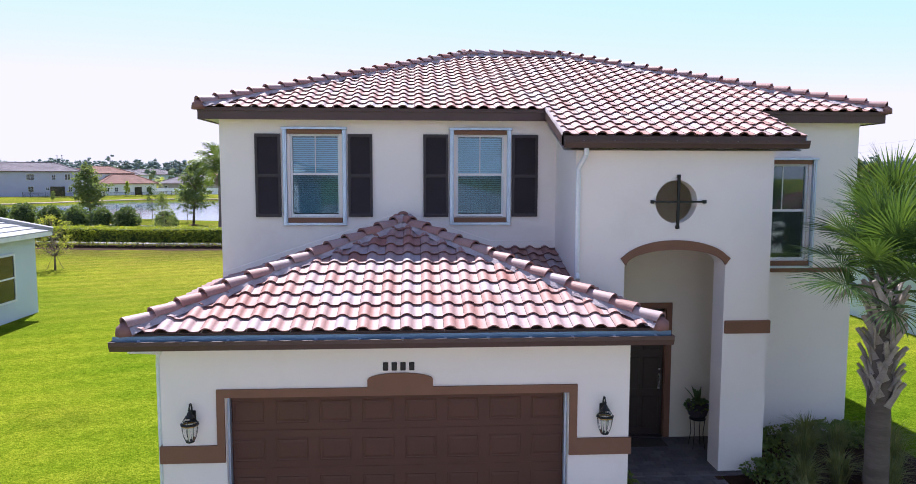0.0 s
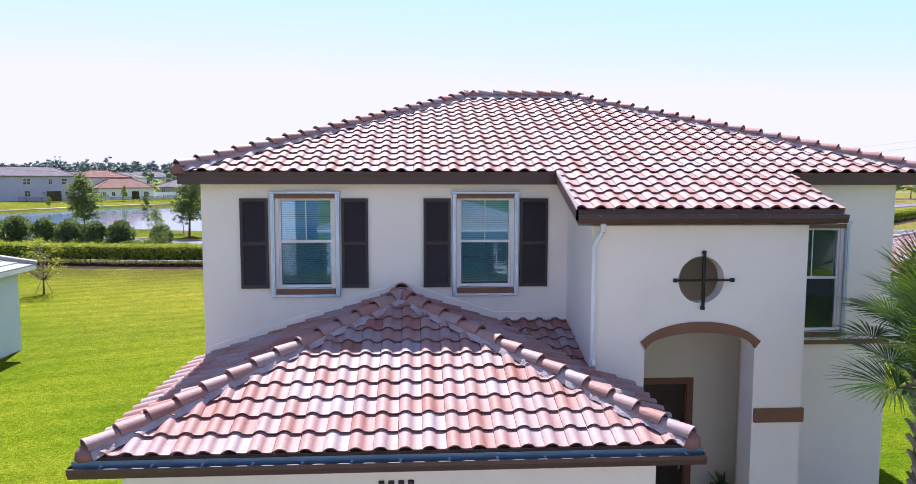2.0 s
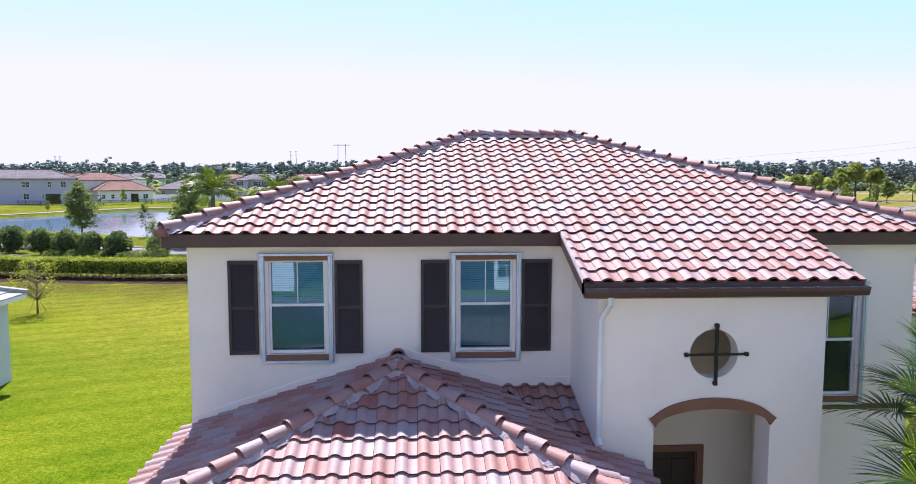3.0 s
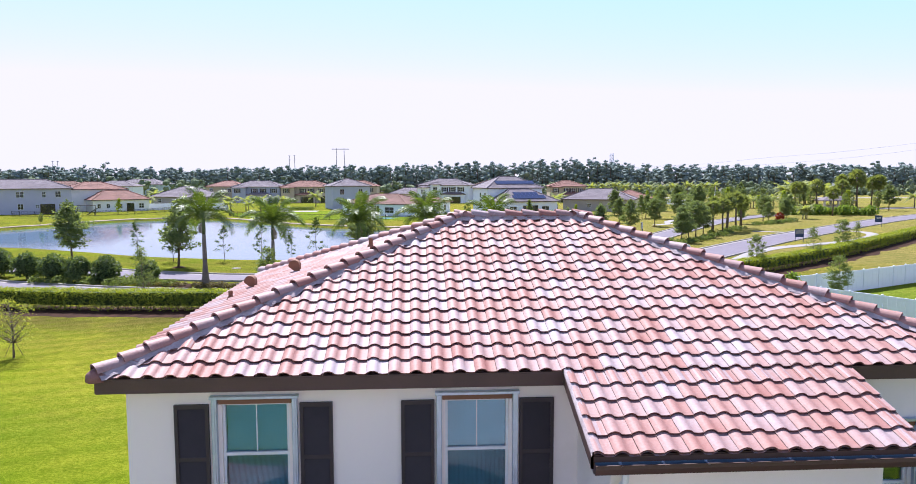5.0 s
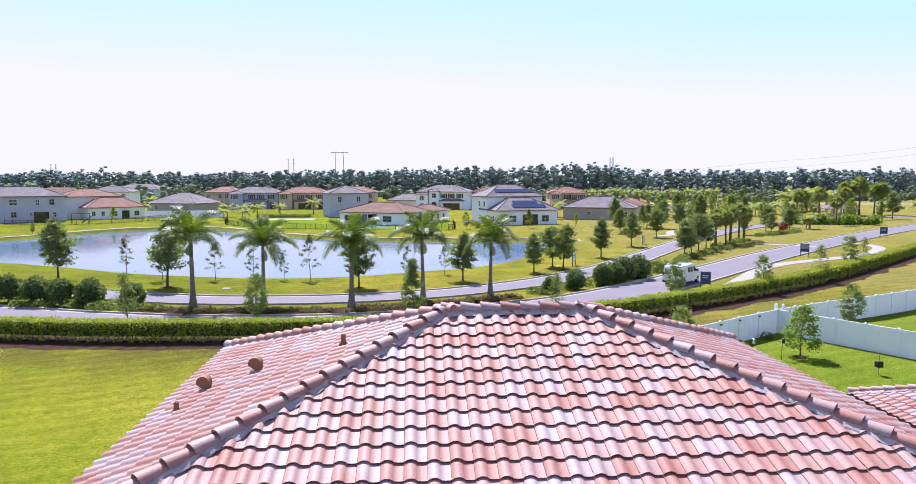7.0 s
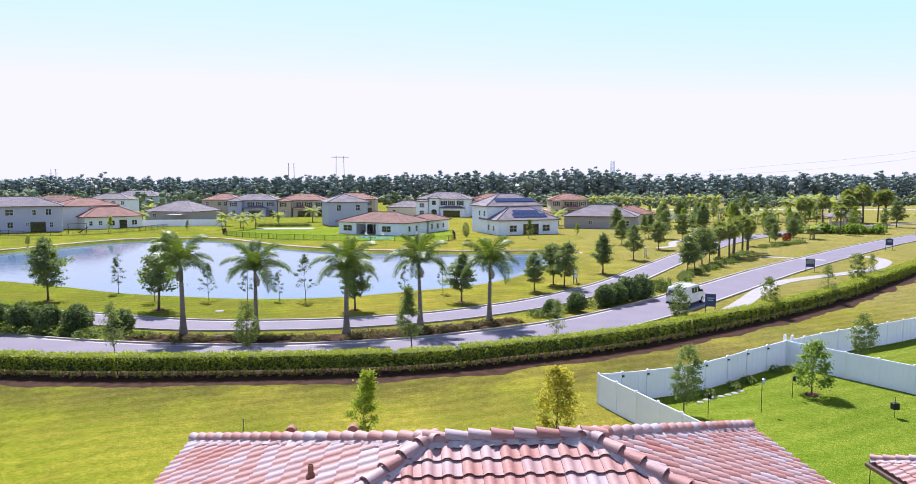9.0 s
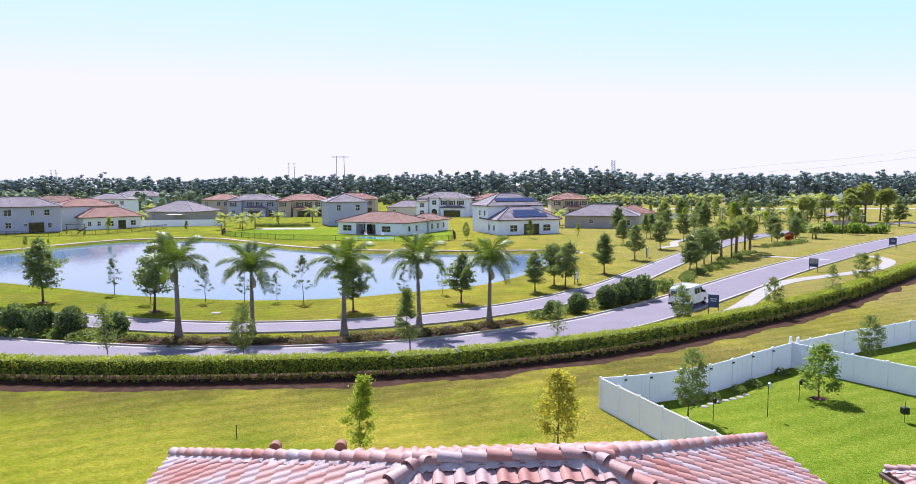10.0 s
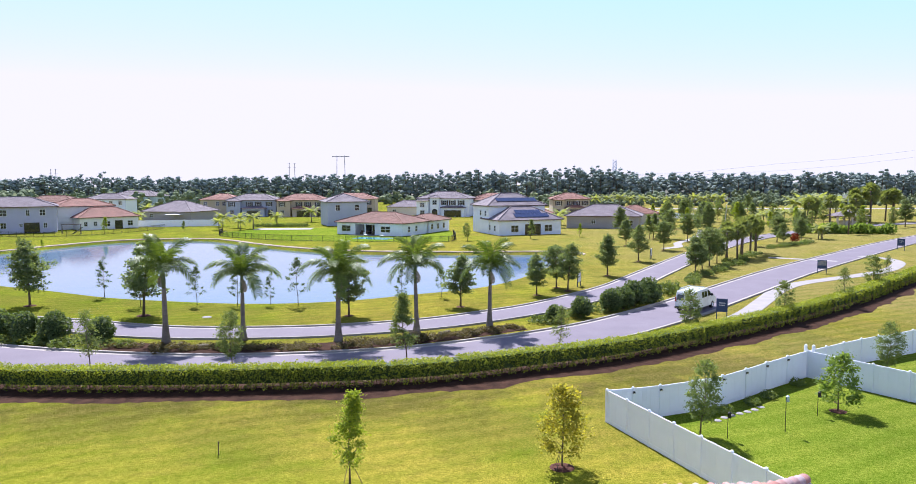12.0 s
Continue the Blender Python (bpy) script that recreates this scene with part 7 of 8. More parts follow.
for u0, u1 in ((5.5, 7.9), (8.2, 11.0)):
    dark_opening(h, u0, 0.06, u1, 2.35, 3.2, "sliding_door")
for u in (6.0, 7.4, 9.2, 10.3):
    part("patio_seat", Geo().soft(u, 0.9, 0.06, u + 0.6, 1.5, 0.48, 0.05).soft(u, 1.4, 0.4, u + 0.6, 1.55, 0.95, 0.04), M["bark"], h, "dark wicker patio seat")
part("patio_table", Geo().soft(8.0, 0.8, 0.7, 9.0, 1.6, 0.76, 0.02).soft(8.45, 1.15, 0.06, 8.55, 1.25, 0.7, 0.01), M["bark"], h, "dark patio table")
for u in (5.2, 8.2, 11.1):
    part("patio_post", Geo().box(u, -0.3, 0, u + 0.25, -0.05, 2.7), WALLS["white"], h)
for u in (2.2, 5.5, 13, 16, 19):
    far_window(h, "right", u, 0.8, 1.0, 1.35, 18.6)
single("swimming_pool", Geo().soft(-12, 156, -0.05, -3.5, 160.5, 0.03, 0.02, m=Matrix.Translation((-8, 158, 0)) @ Matrix.Rotation(radians(-25), 4, "Z") @ Matrix.Translation((8, -158, 0))), pbr("pool_water", (0.12, 0.4, 0.5), None, 0.08), "small blue swimming pool in a lawn garden", "pool")
for k in range(2):
    single("sun_lounger", Geo().soft(-0.3, -0.9, 0.25, 0.3, 0.4, 0.35, 0.03).soft(-0.3, 0.35, 0.3, 0.3, 0.45, 0.85, 0.03).box(-0.25, -0.8, 0, -0.2, -0.75, 0.25).box(0.2, -0.8, 0, 0.25, -0.75, 0.25).box(-0.25, 0.3, 0, -0.2, 0.35, 0.25).box(0.2, 0.3, 0, 0.25, 0.35, 0.25), M["white"], "white sun lounger beside the pool", "sun lounger", m=pose(-6.0 - 4 * k, 163 + 2.5 * k, 0, 0, 0, 20))
single("patio", Geo().soft(-41, 189, -0.05, -26, 195.5, 0.05, 0.03), M["concrete"], "pale paved patio behind a far house", "patio")
for k in range(13):
    shrub(LOW[k % 3], -43 + 1.15 * k, 202 + 0.4 * math.sin(k), 1.25, k * 1.3, "rounded green shrub in a garden row", "garden shrub row", False, 1.2)
# solar house
h = home("two-storey white house with solar panels on a grey roof", 21.9, 163.2, 16)
wing(h, -1.0, 0, 14.9, 10.5, 3.4, "white", "grey", 0.5, 0.5)
wing(h, -1.2, 6, 13.6, 16.5, 6.6, "white", "grey", 0.5, 0.5)
far_window(h, "front", 2.0, 0.7, 1.9, 1.6, 0)
far_window(h, "front", 10.6, 0.7, 2.0, 1.6, 0)
dark_opening(h, 5.6, 0.05, 9.6, 2.5, 0)
for u in (1.0, 4.2):
    far_window(h, "left", u + 6.5, 4.2, 1.0, 1.3, -1.2)
    far_window(h, "left", u + 1, 0.9, 1.0, 1.3, -1.0)
PANEL = Geo().soft(0, 0, 0, 1.02, 1.7, 0.05, 0.01).mesh("solar_panel", pbr("solar_cell", (0.015, 0.02, 0.06), (0.02, 0.03, 0.09), 0.15, 3, 20, spec=0.7))
for row, k in [(0, k) for k in range(8)] + [(1, k) for k in range(6)]:
    part("solar_panel", PANEL, None, h, "dark blue solar panel", m=pose(3.4 + k * 1.1 + (0.8 if row else 0), 0.5 + row * 1.6, 3.4 + 0.12 + (1.0 + row * 1.6) * 0.5 + 0.14, math.degrees(math.atan(0.5)), 0, 0))
for k in range(10):
    part("solar_panel", PANEL, None, h, "dark blue solar panel", m=pose(1.5 + k * 1.06, 7.2, 6.6 + 0.12 + 1.7 * 0.5 + 0.14, math.degrees(math.atan(0.5)), 0, 0))
# greyish single-storey house
h = home("single-storey taupe house with a grey tile roof", 42.1, 188.1, -20)
wing(h, 0, 0, 19, 13, 3.2, "taupe", "grey", 0.4, 0.6)
far_window(h, "front", 6.5, 1.2, 1.2, 1.0, 0)
far_window(h, "front", 15.5, 0.8, 1.8, 1.5, 0)
# two-storey grey house behind the pool house
h = home("two-storey grey house with a grey tile roof", -23.2, 203.6, 18)
wing(h, 0, 0, 11.4, 11, 6.75, "grey", "grey", 0.36, 0.5)
for u, z in ((2.2, 4.3), (7.8, 4.3)):
    far_window(h, "front", u, z, 1.3, 1.7, 0)
far_window(h, "right", 2.5, 4.3, 1.0, 1.6, 11.4)
# white two-storey house
h = home("two-storey white house with navy shutters and double garage", 2.2, 257, -16)
wing(h, 0, 0, 19, 12, 6.4, "white", "grey", 0.36, 0.5)
wing(h, 9.5, -1.8, 17.8, 2, 3.2, "white", "grey", 0.3, 0.4)
wing(h, 0.2, -1.4, 4.6, 4, 5.6, "white", "grey", 0.36, 0.45)
wing(h, 5.0, -0.9, 8.6, 3, 6.7, "white", "grey", 0.36, 0.45)
far_window(h, "front", 1.5, 3.4, 1.7, 1.6, -1.4)
far_window(h, "front", 6.0, 4.3, 1.6, 1.6, -0.9)
far_window(h, "front", 1.5, 0.8, 1.7, 1.5, -1.4)
part("entry_arch", Geo().plate([[(5.8, 0.05)] + [(6.8 + 1.0 * math.cos(a), 2.0 + 0.8 * math.sin(a)) for a in np.linspace(math.pi, 0, 9)] + [(7.8, 0.05)]], 0.06, front(-0.95)).fixed(), M["dark_glass"], h, "arched dark entry")
for u in (9.6, 12.4, 15.6):
    far_window(h, "front", u, 4.2, 1.4, 1.6, 0)
    for s in (-0.55, 1.45):
        part("shutter", Geo().box(u + s, -0.05, 4.15, u + s + 0.5, -0.002, 5.85), M["shutter"], h)
dark_opening(h, 10.5, 0.05, 16.6, 2.4, -1.8, "garage_door")
# left-hand houses
h = home("two-storey lavender-grey house with a grey tile roof", -124, 170.5, 25)
wing(h, 0, 0, 38, 12, 6.5, "lavender", "grey", 0.36, 0.5)
for u, z, w, hh in ((25.5, 4.3, 1.8, 1.6), (31.3, 4.3, 0.9, 1.5), (34.3, 4.3, 1.3, 1.6), (25.8, 1.2, 1.3, 1.5), (29.8, 1.6, 0.8, 0.8), (35, 1.2, 0.9, 1.3), (17, 4.3, 1.8, 1.6), (17.3, 1.2, 1.5, 1.5)):
    far_window(h, "front", u, z, w, hh, 0)
dark_opening(h, 30.8, 0.05, 34.2, 2.6, 0)
far_window(h, "right", 3, 4.3, 1.0, 1.5, 38)
h = home("cream two-storey house with a terracotta roof and low wing", -88.5, 191.0, 41)
wing(h, 2.4, 0, 17.4, 9, 3.2, "cream", "red", 0.5, 0.5)
wing(h, -1.2, 6, 13, 16, 6.1, "cream", "red", 0.36, 0.5)
for u in (8.6, 14.5):
    far_window(h, "front", u, 0.8, 1.4, 1.4, 0)
dark_opening(h, 11.2, 0.05, 13.2, 2.3, 0)
for u in (3.4, 5.8):
    far_window(h, "front", u, 1.0, 0.9, 1.2, 0)
h = home("far two-storey white house with a grey roof", -141, 338, -6)
wing(h, 0, 0, 23, 13, 6.2, "pale", "grey", 0.36, 0.6)
for u in (2, 9, 12, 19):
    far_window(h, "front", u, 3.9, 1.5, 1.6, 0)
h = home("low brown house with a broad grey tile roof", -90, 244, -19)
wing(h, 0, 0, 19, 15, 2.8, "taupe", "grey", 0.42, 0.6)
far_window(h, "front", 3, 0.9, 1.4, 1.3, 0)
part("awning", Geo().soft(11, -3, 2.0, 16, 0, 2.1, 0.02), M["white"], h, "white flat awning")
# row of two-storey houses further back
for (x, y, r, w, wl, rf, lab) in ((-67.5, 265, -3, 18, "grey", "grey", "two-storey grey house with dark shutters"), (-48.8, 262, -3, 17.5, "tan", "red", "two-storey tan house with a red tile roof"), (-32.5, 278, -3, 18.5, "tan", "red", "far tan house with a red tile roof"),
                                  (23, 262, -4, 19, "beige", "red", "cream house with a broad red tile roof"), (52, 258, -4, 13.5, "tan", "red", "tan two-storey house with a red tile roof"), (-178, 262, 8, 26, "pale", "grey", "far pale house with a grey roof"), (-133, 250, 0, 18, "beige", "brown", "far cream house with a brown roof"),
                                  (-130, 290, 0, 16.5, "white", "grey", "far white house with a grey tile roof"), (-80, 275, -5, 14, "tan", "red", "far low house with a terracotta roof")):
    h = home(lab, x, y, r)
    wing(h, 0, 0, w, 11, 5.9, wl, rf, 0.36, 0.5)
    if y > 255 and abs(x) < 70:
        wing(h, w * 0.35, -2.5, w * 0.8, 1, 2.9, wl, rf, 0.33, 0.4)
    near = y > 255 and abs(x) < 70
    if near:
        # a two-storey bay with its own roof, a porch and a garage under the low wing
        wing(h, w * 0.02, -1.7, w * 0.3, 3, 5.6, wl, rf, 0.36, 0.45)
        dark_opening(h, w * 0.44, 0.05, w * 0.71, 2.3, -2.5, "garage_door")
        dark_opening(h, w * 0.84, 0.05, w * 0.93, 2.5, 0, "front_door")
    for u, at in ((0.09, -1.7 if near else 0), (0.42, 0), (0.6, 0), (0.82, 0)):
        far_window(h, "front", u * w, 3.7, 1.4, 1.6, at)
        if near:
            for s in (-0.5, 1.5):
                part("shutter", Geo().box(u * w + s, at - 0.05, 3.7, u * w + s + 0.42, at - 0.002, 5.3), M["shutter"], h)
    far_window(h, "front", 0.09 * w, 0.9, 1.5, 1.5, -1.7 if near else 0)
for x, y, w, c in ((-9, 268, 17, "grey"), (30, 205, 12, "red"), (60, 202, 12, "red")):
    h = home("low house mostly hidden behind others with a tile roof", x, y, -5)
    wing(h, 0, 0, w, 11, 3.0, "beige", c, 0.38, 0.5)
    far_window(h, "front", 2, 0.9, 1.3, 1.3, 0)
GLOSSY = [shrub_mesh(155 + k, 0.95, 1.1, 420, 0.22, M["yard"]) for k in range(2)]
# gazebo by the gate
gz = thing("gazebo", "open guard pavilion with a grey hipped roof", "pavilion", pose(118, 189.5, 0, 0, 0, -6))
for x in (0.3, 4.2, 8.1):
    for y in (0.3, 4.7):
        part("post", Geo().soft(x - 0.25, y - 0.25, 0, x + 0.25, y + 0.25, 2.6, 0.03), WALLS["beige"], gz)
g, ed, st, caps = hip_mesh(0, 0, 8.4, 5, 2.65, 0.4, 0.6)
part("roof", st, ROOFS["grey"], gz)
part("fascia", ed, M["fascia"], gz)
part("half_wall", Geo().box(2.5, 0.6, 0, 6, 4.4, 1.2), WALLS["beige"], gz)

for k in range(14):
    shrub(GLOSSY[k % 2], 94.5 + 1.35 * k, 163.5 - 0.35 * k + 0.6 * math.sin(k * 2.0), 1.5 + 0.3 * math.sin(k * 5.0), k * 1.7, "dense glossy green shrub before the pavilion", "pavilion shrubs", False, 1.3)
for k, (x, y, sc) in enumerate(((96, 170, 1.3), (99, 176, 1.5), (104, 178, 1.2), (116, 176, 1.3), (120, 182, 1.5), (124, 186, 1.2), (127, 180, 1.4), (92, 176, 1.2), (100, 190, 1.6), (118, 196, 1.6), (126, 200, 1.5), (86, 188, 1.4))):
    plant_tree((youngs[2], limes[0], youngs[0])[k % 3], "garden_tree", "leafy green tree among the palms by the pavilion", x, y, sc, k * 1.4, "trees by the pavilion")
# neighbours on either side and across the street
nb = thing("house", "low pale-blue stucco house with grey flat tiles next door", "house", pose(0, 0, 0))
wing(nb, -28, 3, -14.4, 18.3, 3.0, "pale", "pale", 0.36, 0.45, edge=M["white"])
far_window(nb, "right", 15.0, 0.7, 1.8, 1.75, -14.4)
nr = thing("house", "low house with a terracotta S-tile roof behind the fence", "house")
part("wall", Geo().box(16.95, 4.0, 0, 31, 19.4, 3.02), WALLS["pale"], nr)
NX0, NX1, NY0, NY1 = 16.35, 31.6, 3.4, 20.0
g, ed, st, caps = hip_mesh(16.95, 4.0, 31, 19.4, 3.2, 0.36, 0.58)
nroof = part("roof", g, M["deck"], nr, "hipped terracotta S-tile roof")
part("fascia", ed, M["fascia"], nr)
whole, rest = [], Geo()
nrun = (NX1 - NX0) / 2
slope_tiles([(NX0, NY1), (NX0, NY0), (NX0 + nrun, NY0 + nrun), (NX0 + nrun, NY1 - nrun)], (NX0, NY0), (1, 0), 0.36, 3.2, whole, rest)
slope_tiles([(NX1, NY1), (NX0, NY1), (NX0 + nrun, NY1 - nrun)], (NX1, NY1), (0, -1), 0.36, 3.2, whole, rest)
lay(nroof, whole, rest, lambda p: False)
hip_caps(nroof, (NX0 + 0.06, NY1 - 0.06, 3.23), (NX0 + nrun, NY1 - nrun, 3.2 + nrun * 0.36), 0.36 * 0.707)
hip_caps(nroof, (NX0 + 0.06, NY0 + 0.06, 3.23), (NX0 + nrun, NY0 + nrun, 3.2 + nrun * 0.36), 0.36 * 0.707)
part("gutter", Geo().soft(NX0 - 0.12, NY0, 3.0, NX0 + 0.0, NY1, 3.13, 0.01), M["fascia"], nr)
for x, lab, hh in ((-36, "low cream house across the street", 2.9), (-21.5, "white two-storey house across the street", 5.6), (-5.5, "low white house across the street", 2.9), (12, "low cream house across the street", 2.9), (29, "tan house across the street", 2.9)):
    h = thing("house", lab, "house", pose(x + 14, -30, 0, 0, 0, 180), "houses across the street")
    wing(h, 0, 0, 14, 11, hh, "white" if x in (-21.5, -5.5) else "beige", "pale" if x in (-21.5, -5.5) else "brown", 0.3, 0.5, edge=M["white"])
    for u in (1.5, 6, 10.5):
        far_window(h, "front", u, hh - 2.1, 1.3, 1.6, 0)
    dark_opening(h, 3, 0.05, 5.5, 2.2, 0, "garage_door")

# ---------------------------------------------------------------- van
van = thing("van", "white panel van with roof ladder racks driving on the road", "van", pose(28.9, 67.6, 0.03, 0, 0, 47))
M["car_paint"] = pbr("white_car_paint", (0.78, 0.79, 0.8), None, 0.25, 2, 40, 0, spec=0.6)
M["rubber"] = pbr("tyre_rubber", (0.02, 0.02, 0.02), None, 0.85)
prof = [(-2.75, 0.35), (-2.8, 0.6), (-2.78, 1.1), (-2.68, 1.9), (-2.55, 2.06), (0.6, 2.08), (0.95, 2.0), (1.75, 1.28), (2.55, 1.08), (2.72, 0.9), (2.75, 0.45), (2.6, 0.35)]
vb = bmesh.new()
rings = []
for y, s in ((-0.98, 0.0), (-1.0, 0.06), (1.0, 0.06), (0.98, 0.0)):
    rings.append(y)
ls = []
for side in (-1, 1):
    low = [vb.verts.new((x, side * (0.99 - max(0, z - 1.15) * 0.17), z)) for x, z in prof]
    ls.append(low)
vb.faces.new(ls[0])
vb.faces.new(ls[1][::-1])
for i in range(len(prof)):
    j = (i + 1) % len(prof)
    vb.faces.new((ls[0][j], ls[0][i], ls[1][i], ls[1][j]))
bmesh.ops.bevel(vb, geom=[e for e in vb.edges if abs(e.verts[0].co.y - e.verts[1].co.y) < 0.3], offset=0.07, segments=3, affect="EDGES", profile=0.5)
bmesh.ops.recalc_face_normals(vb, faces=vb.faces)
vme = bpy.data.meshes.new("body")
vb.to_mesh(vme)
vb.free()
vme.materials.append(M["car_paint"])
part("body", vme, None, van, "white painted body")


def pane_on(pts, name="window"):
    g = Geo().add(pts, [tuple(range(len(pts)))])
    ob = part(name, g, M["dark_glass"], van, "dark tinted glass")
    ob.modifiers.new("thick", "SOLIDIFY").thickness = 0.02
    return ob


yy = lambda z: 0.99 - max(0, z - 1.15) * 0.17 + 0.008
for s in (-1, 1):
    for x0, x1 in ((-0.85, -0.28), (-0.18, 0.42)):
        pane_on([(x0, s * yy(1.3), 1.3), (x1, s * yy(1.3), 1.3), (x1, s * yy(1.83), 1.83), (x0, s * yy(1.83), 1.83)])
    pane_on([(0.62, s * yy(1.3), 1.3), (1.5, s * yy(1.3), 1.3), (1.0, s * yy(1.83), 1.83), (0.62, s * yy(1.83), 1.83)])
    part("mirror", Geo().soft(1.35, s * 1.05 - 0.1, 1.25, 1.5, s * 1.05 + 0.1, 1.5, 0.03), M["black"], van)
    part("tail_light", Geo().soft(-2.83, s * 0.88 - 0.06, 1.05, -2.74, s * 0.88 + 0.06, 1.45, 0.015), pbr("red_lens", (0.35, 0.02, 0.02), None, 0.2), van, "red tail light")
    part("headlight", Geo().soft(2.6, s * 0.8 - 0.14, 0.78, 2.75, s * 0.8 + 0.14, 1.0, 0.02), M["alum"], van)
    pane_on([(-2.795, s * 0.12, 1.2), (-2.795, s * 0.78, 1.2), (-2.72, s * 0.72, 1.72), (-2.72, s * 0.12, 1.72)], "rear_window")
    part("roof_rack", Geo().tube([(-2.2, s * 0.75, 2.22), (0.3, s * 0.75, 2.22)], [0.025, 0.025], 6), M["alum"], van)
for x in (-2.1, -1.0, 0.1):
    part("rack_bar", Geo().tube([(x, -0.78, 2.06), (x, -0.75, 2.22), (x, 0.75, 2.22), (x, 0.78, 2.06)], [0.02] * 4, 6), M["alum"], van)
pane_on([(1.02, -0.75, 1.96), (1.7, -0.85, 1.34), (1.7, 0.85, 1.34), (1.02, 0.75, 1.96)], "windscreen").location = (0.03, 0, 0.02)
part("bumper", Geo().soft(-2.92, -0.95, 0.38, -2.74, 0.95, 0.6, 0.04), M["black"], van)
part("bumper", Geo().soft(2.66, -0.95, 0.35, 2.82, 0.95, 0.6, 0.04), M["black"], van)
part("plate_bar", Geo().box(-2.83, -0.26, 0.8, -2.8, 0.26, 0.94), M["white"], van)
for x in (-1.75, 1.75):
    for s in (-1, 1):
        wh = part("wheel", Geo().tube([(x, s * 0.75, 0.36), (x, s * 0.8, 0.36), (x, s * 0.99, 0.36), (x, s * 1.01, 0.36)], [0.32, 0.36, 0.36, 0.33], 20), M["rubber"], van)
        part("rim", Geo().tube([(x, s * 1.0, 0.36), (x, s * 1.02, 0.36)], [0.2, 0.18], 14), M["alum"], wh)


# ---------------------------------------------------------------- signs, poles, yard things
M["navy"] = pbr("navy_sign", (0.02, 0.045, 0.12), None, 0.5)


def road_sign(x, y, w, h, top, rot, label, pic=False):
    th = thing("road_sign", label, "sign", pose(x, y, 0, 0, 0, rot), "roadside signs")
    for s in (-1, 1):
        part("post", Geo().soft(s * (w / 2 - 0.05) - 0.04, -0.03, 0, s * (w / 2 - 0.05) + 0.04, 0.05, top, 0.008), M["navy"], th)
    b = part("board", Geo().soft(-w / 2, -0.045, top - h, w / 2, -0.03, top, 0.006), M["navy"], th)
    if pic:
        part("picture", Geo().box(-w / 2 + 0.08, -0.052, top - h * 0.62, w / 2 - 0.08, -0.046, top - 0.08), pbr("sign_picture", (0.35, 0.28, 0.25), (0.1, 0.16, 0.2), 0.5, 4, 9), b)
    else:
        for k, (a, q) in enumerate(((0.3, 0.1), (0.26, 0.1))):
            part("text_bar", Geo().box(-w * a, -0.05, top - 0.42 - k * 0.2, w * a, -0.046, top - 0.36 - k * 0.2), M["white"], b)
    return th


road_sign(29.1, 62.2, 0.95, 1.2, 1.95, -25, "navy roadside sign board on two posts beside the footpath")
road_sign(56.2, 92.3, 1.15, 1.15, 1.8, -28, "roadside sign board with a dark photograph on it", True)
road_sign(87.8, 121.2, 1.2, 1.25, 2.1, -30, "far navy roadside sign board on two posts")
for x, y in ((39.4, 111.8), (21.1, 83.4)):
    th = thing("notice_board", "small pale board on posts, seen from its back", "sign", pose(x, y, 0, 0, 0, 60))
    part("board", Geo().soft(-0.65, -0.03, 0.55, 0.65, 0.03, 1.65, 0.01), M["white"], th)
    for s in (-0.6, 0.6):
        part("post", Geo().soft(s - 0.05, -0.05, 0, s + 0.05, 0.05, 1.7, 0.01), M["navy"], th)
single("survey_stake", Geo().soft(-0.02, -0.02, 0, 0.02, 0.02, 0.62, 0.004), M["bark"], "short dark wooden stake in the lawn", "stake", m=pose(-7.3, 33.3, 0))
for k, (x, y, hh) in enumerate(((16.8, 33.7, 1.3), (20.0, 34.3, 1.85), (23.0, 36.6, 1.3), (19.4, 24.3, 1.3))):
    th = thing("garden_pole", "thin black garden pole with a small feeder", "feeder pole", pose(x, y, 0), "garden poles")
    part("pole", Geo().tube([(0, 0, 0), (0, 0, hh)], [0.018, 0.015], 6), M["black"], th)
    part("feeder", Geo().lathe([(0.03, hh - 0.3), (0.09, hh - 0.28), (0.08, hh - 0.05), (0.1, hh - 0.03), (0.0, hh + 0.05)], 8, (0.08, 0, 0)), M["alum"] if k % 2 else M["black"], th)
th = thing("bird_house", "small black box on a thin pole in the yard", "bird house", pose(26.6, 33.0, 0))
part("pole", Geo().tube([(0, 0, 0), (0, 0, 1.1)], [0.015, 0.015], 6), M["black"], th)
part("box", Geo().soft(-0.17, -0.15, 0.45, 0.17, 0.15, 0.8, 0.02), M["black"], th)
rng = np.random.default_rng(31)
for k, (x, y) in enumerate(((17.2, 37.0), (18.3, 37.3), (20.4, 38.6), (21.9, 39.7), (24.9, 42.0))):
    shrub(LOW[k % 3], x, y, 0.55, k, "small garden shrub along the white fence", "fence shrubs", False, 1.3)
STONE = [Geo().lathe([(0.0, 0.07), (0.12, 0.06), (0.2, 0.03), (0.21, 0.0)], 9).mesh("stepping_stone", M["concrete"])]
for k in range(7):
    single("stepping_stone", STONE[0], None, "pale flat stone in the yard grass", "stone", m=pose(17.4 + 0.55 * k, 36.2 + 0.33 * k + 0.1 * math.sin(k), 0), group="stepping stones")
single("utility_cover", Geo().lathe([(0.0, 0.05), (0.42, 0.05), (0.45, 0.0)], 12), M["concrete"], "pale round utility cover in the lakeside grass", "utility cover", m=pose(-17.6, 67.1, 0))
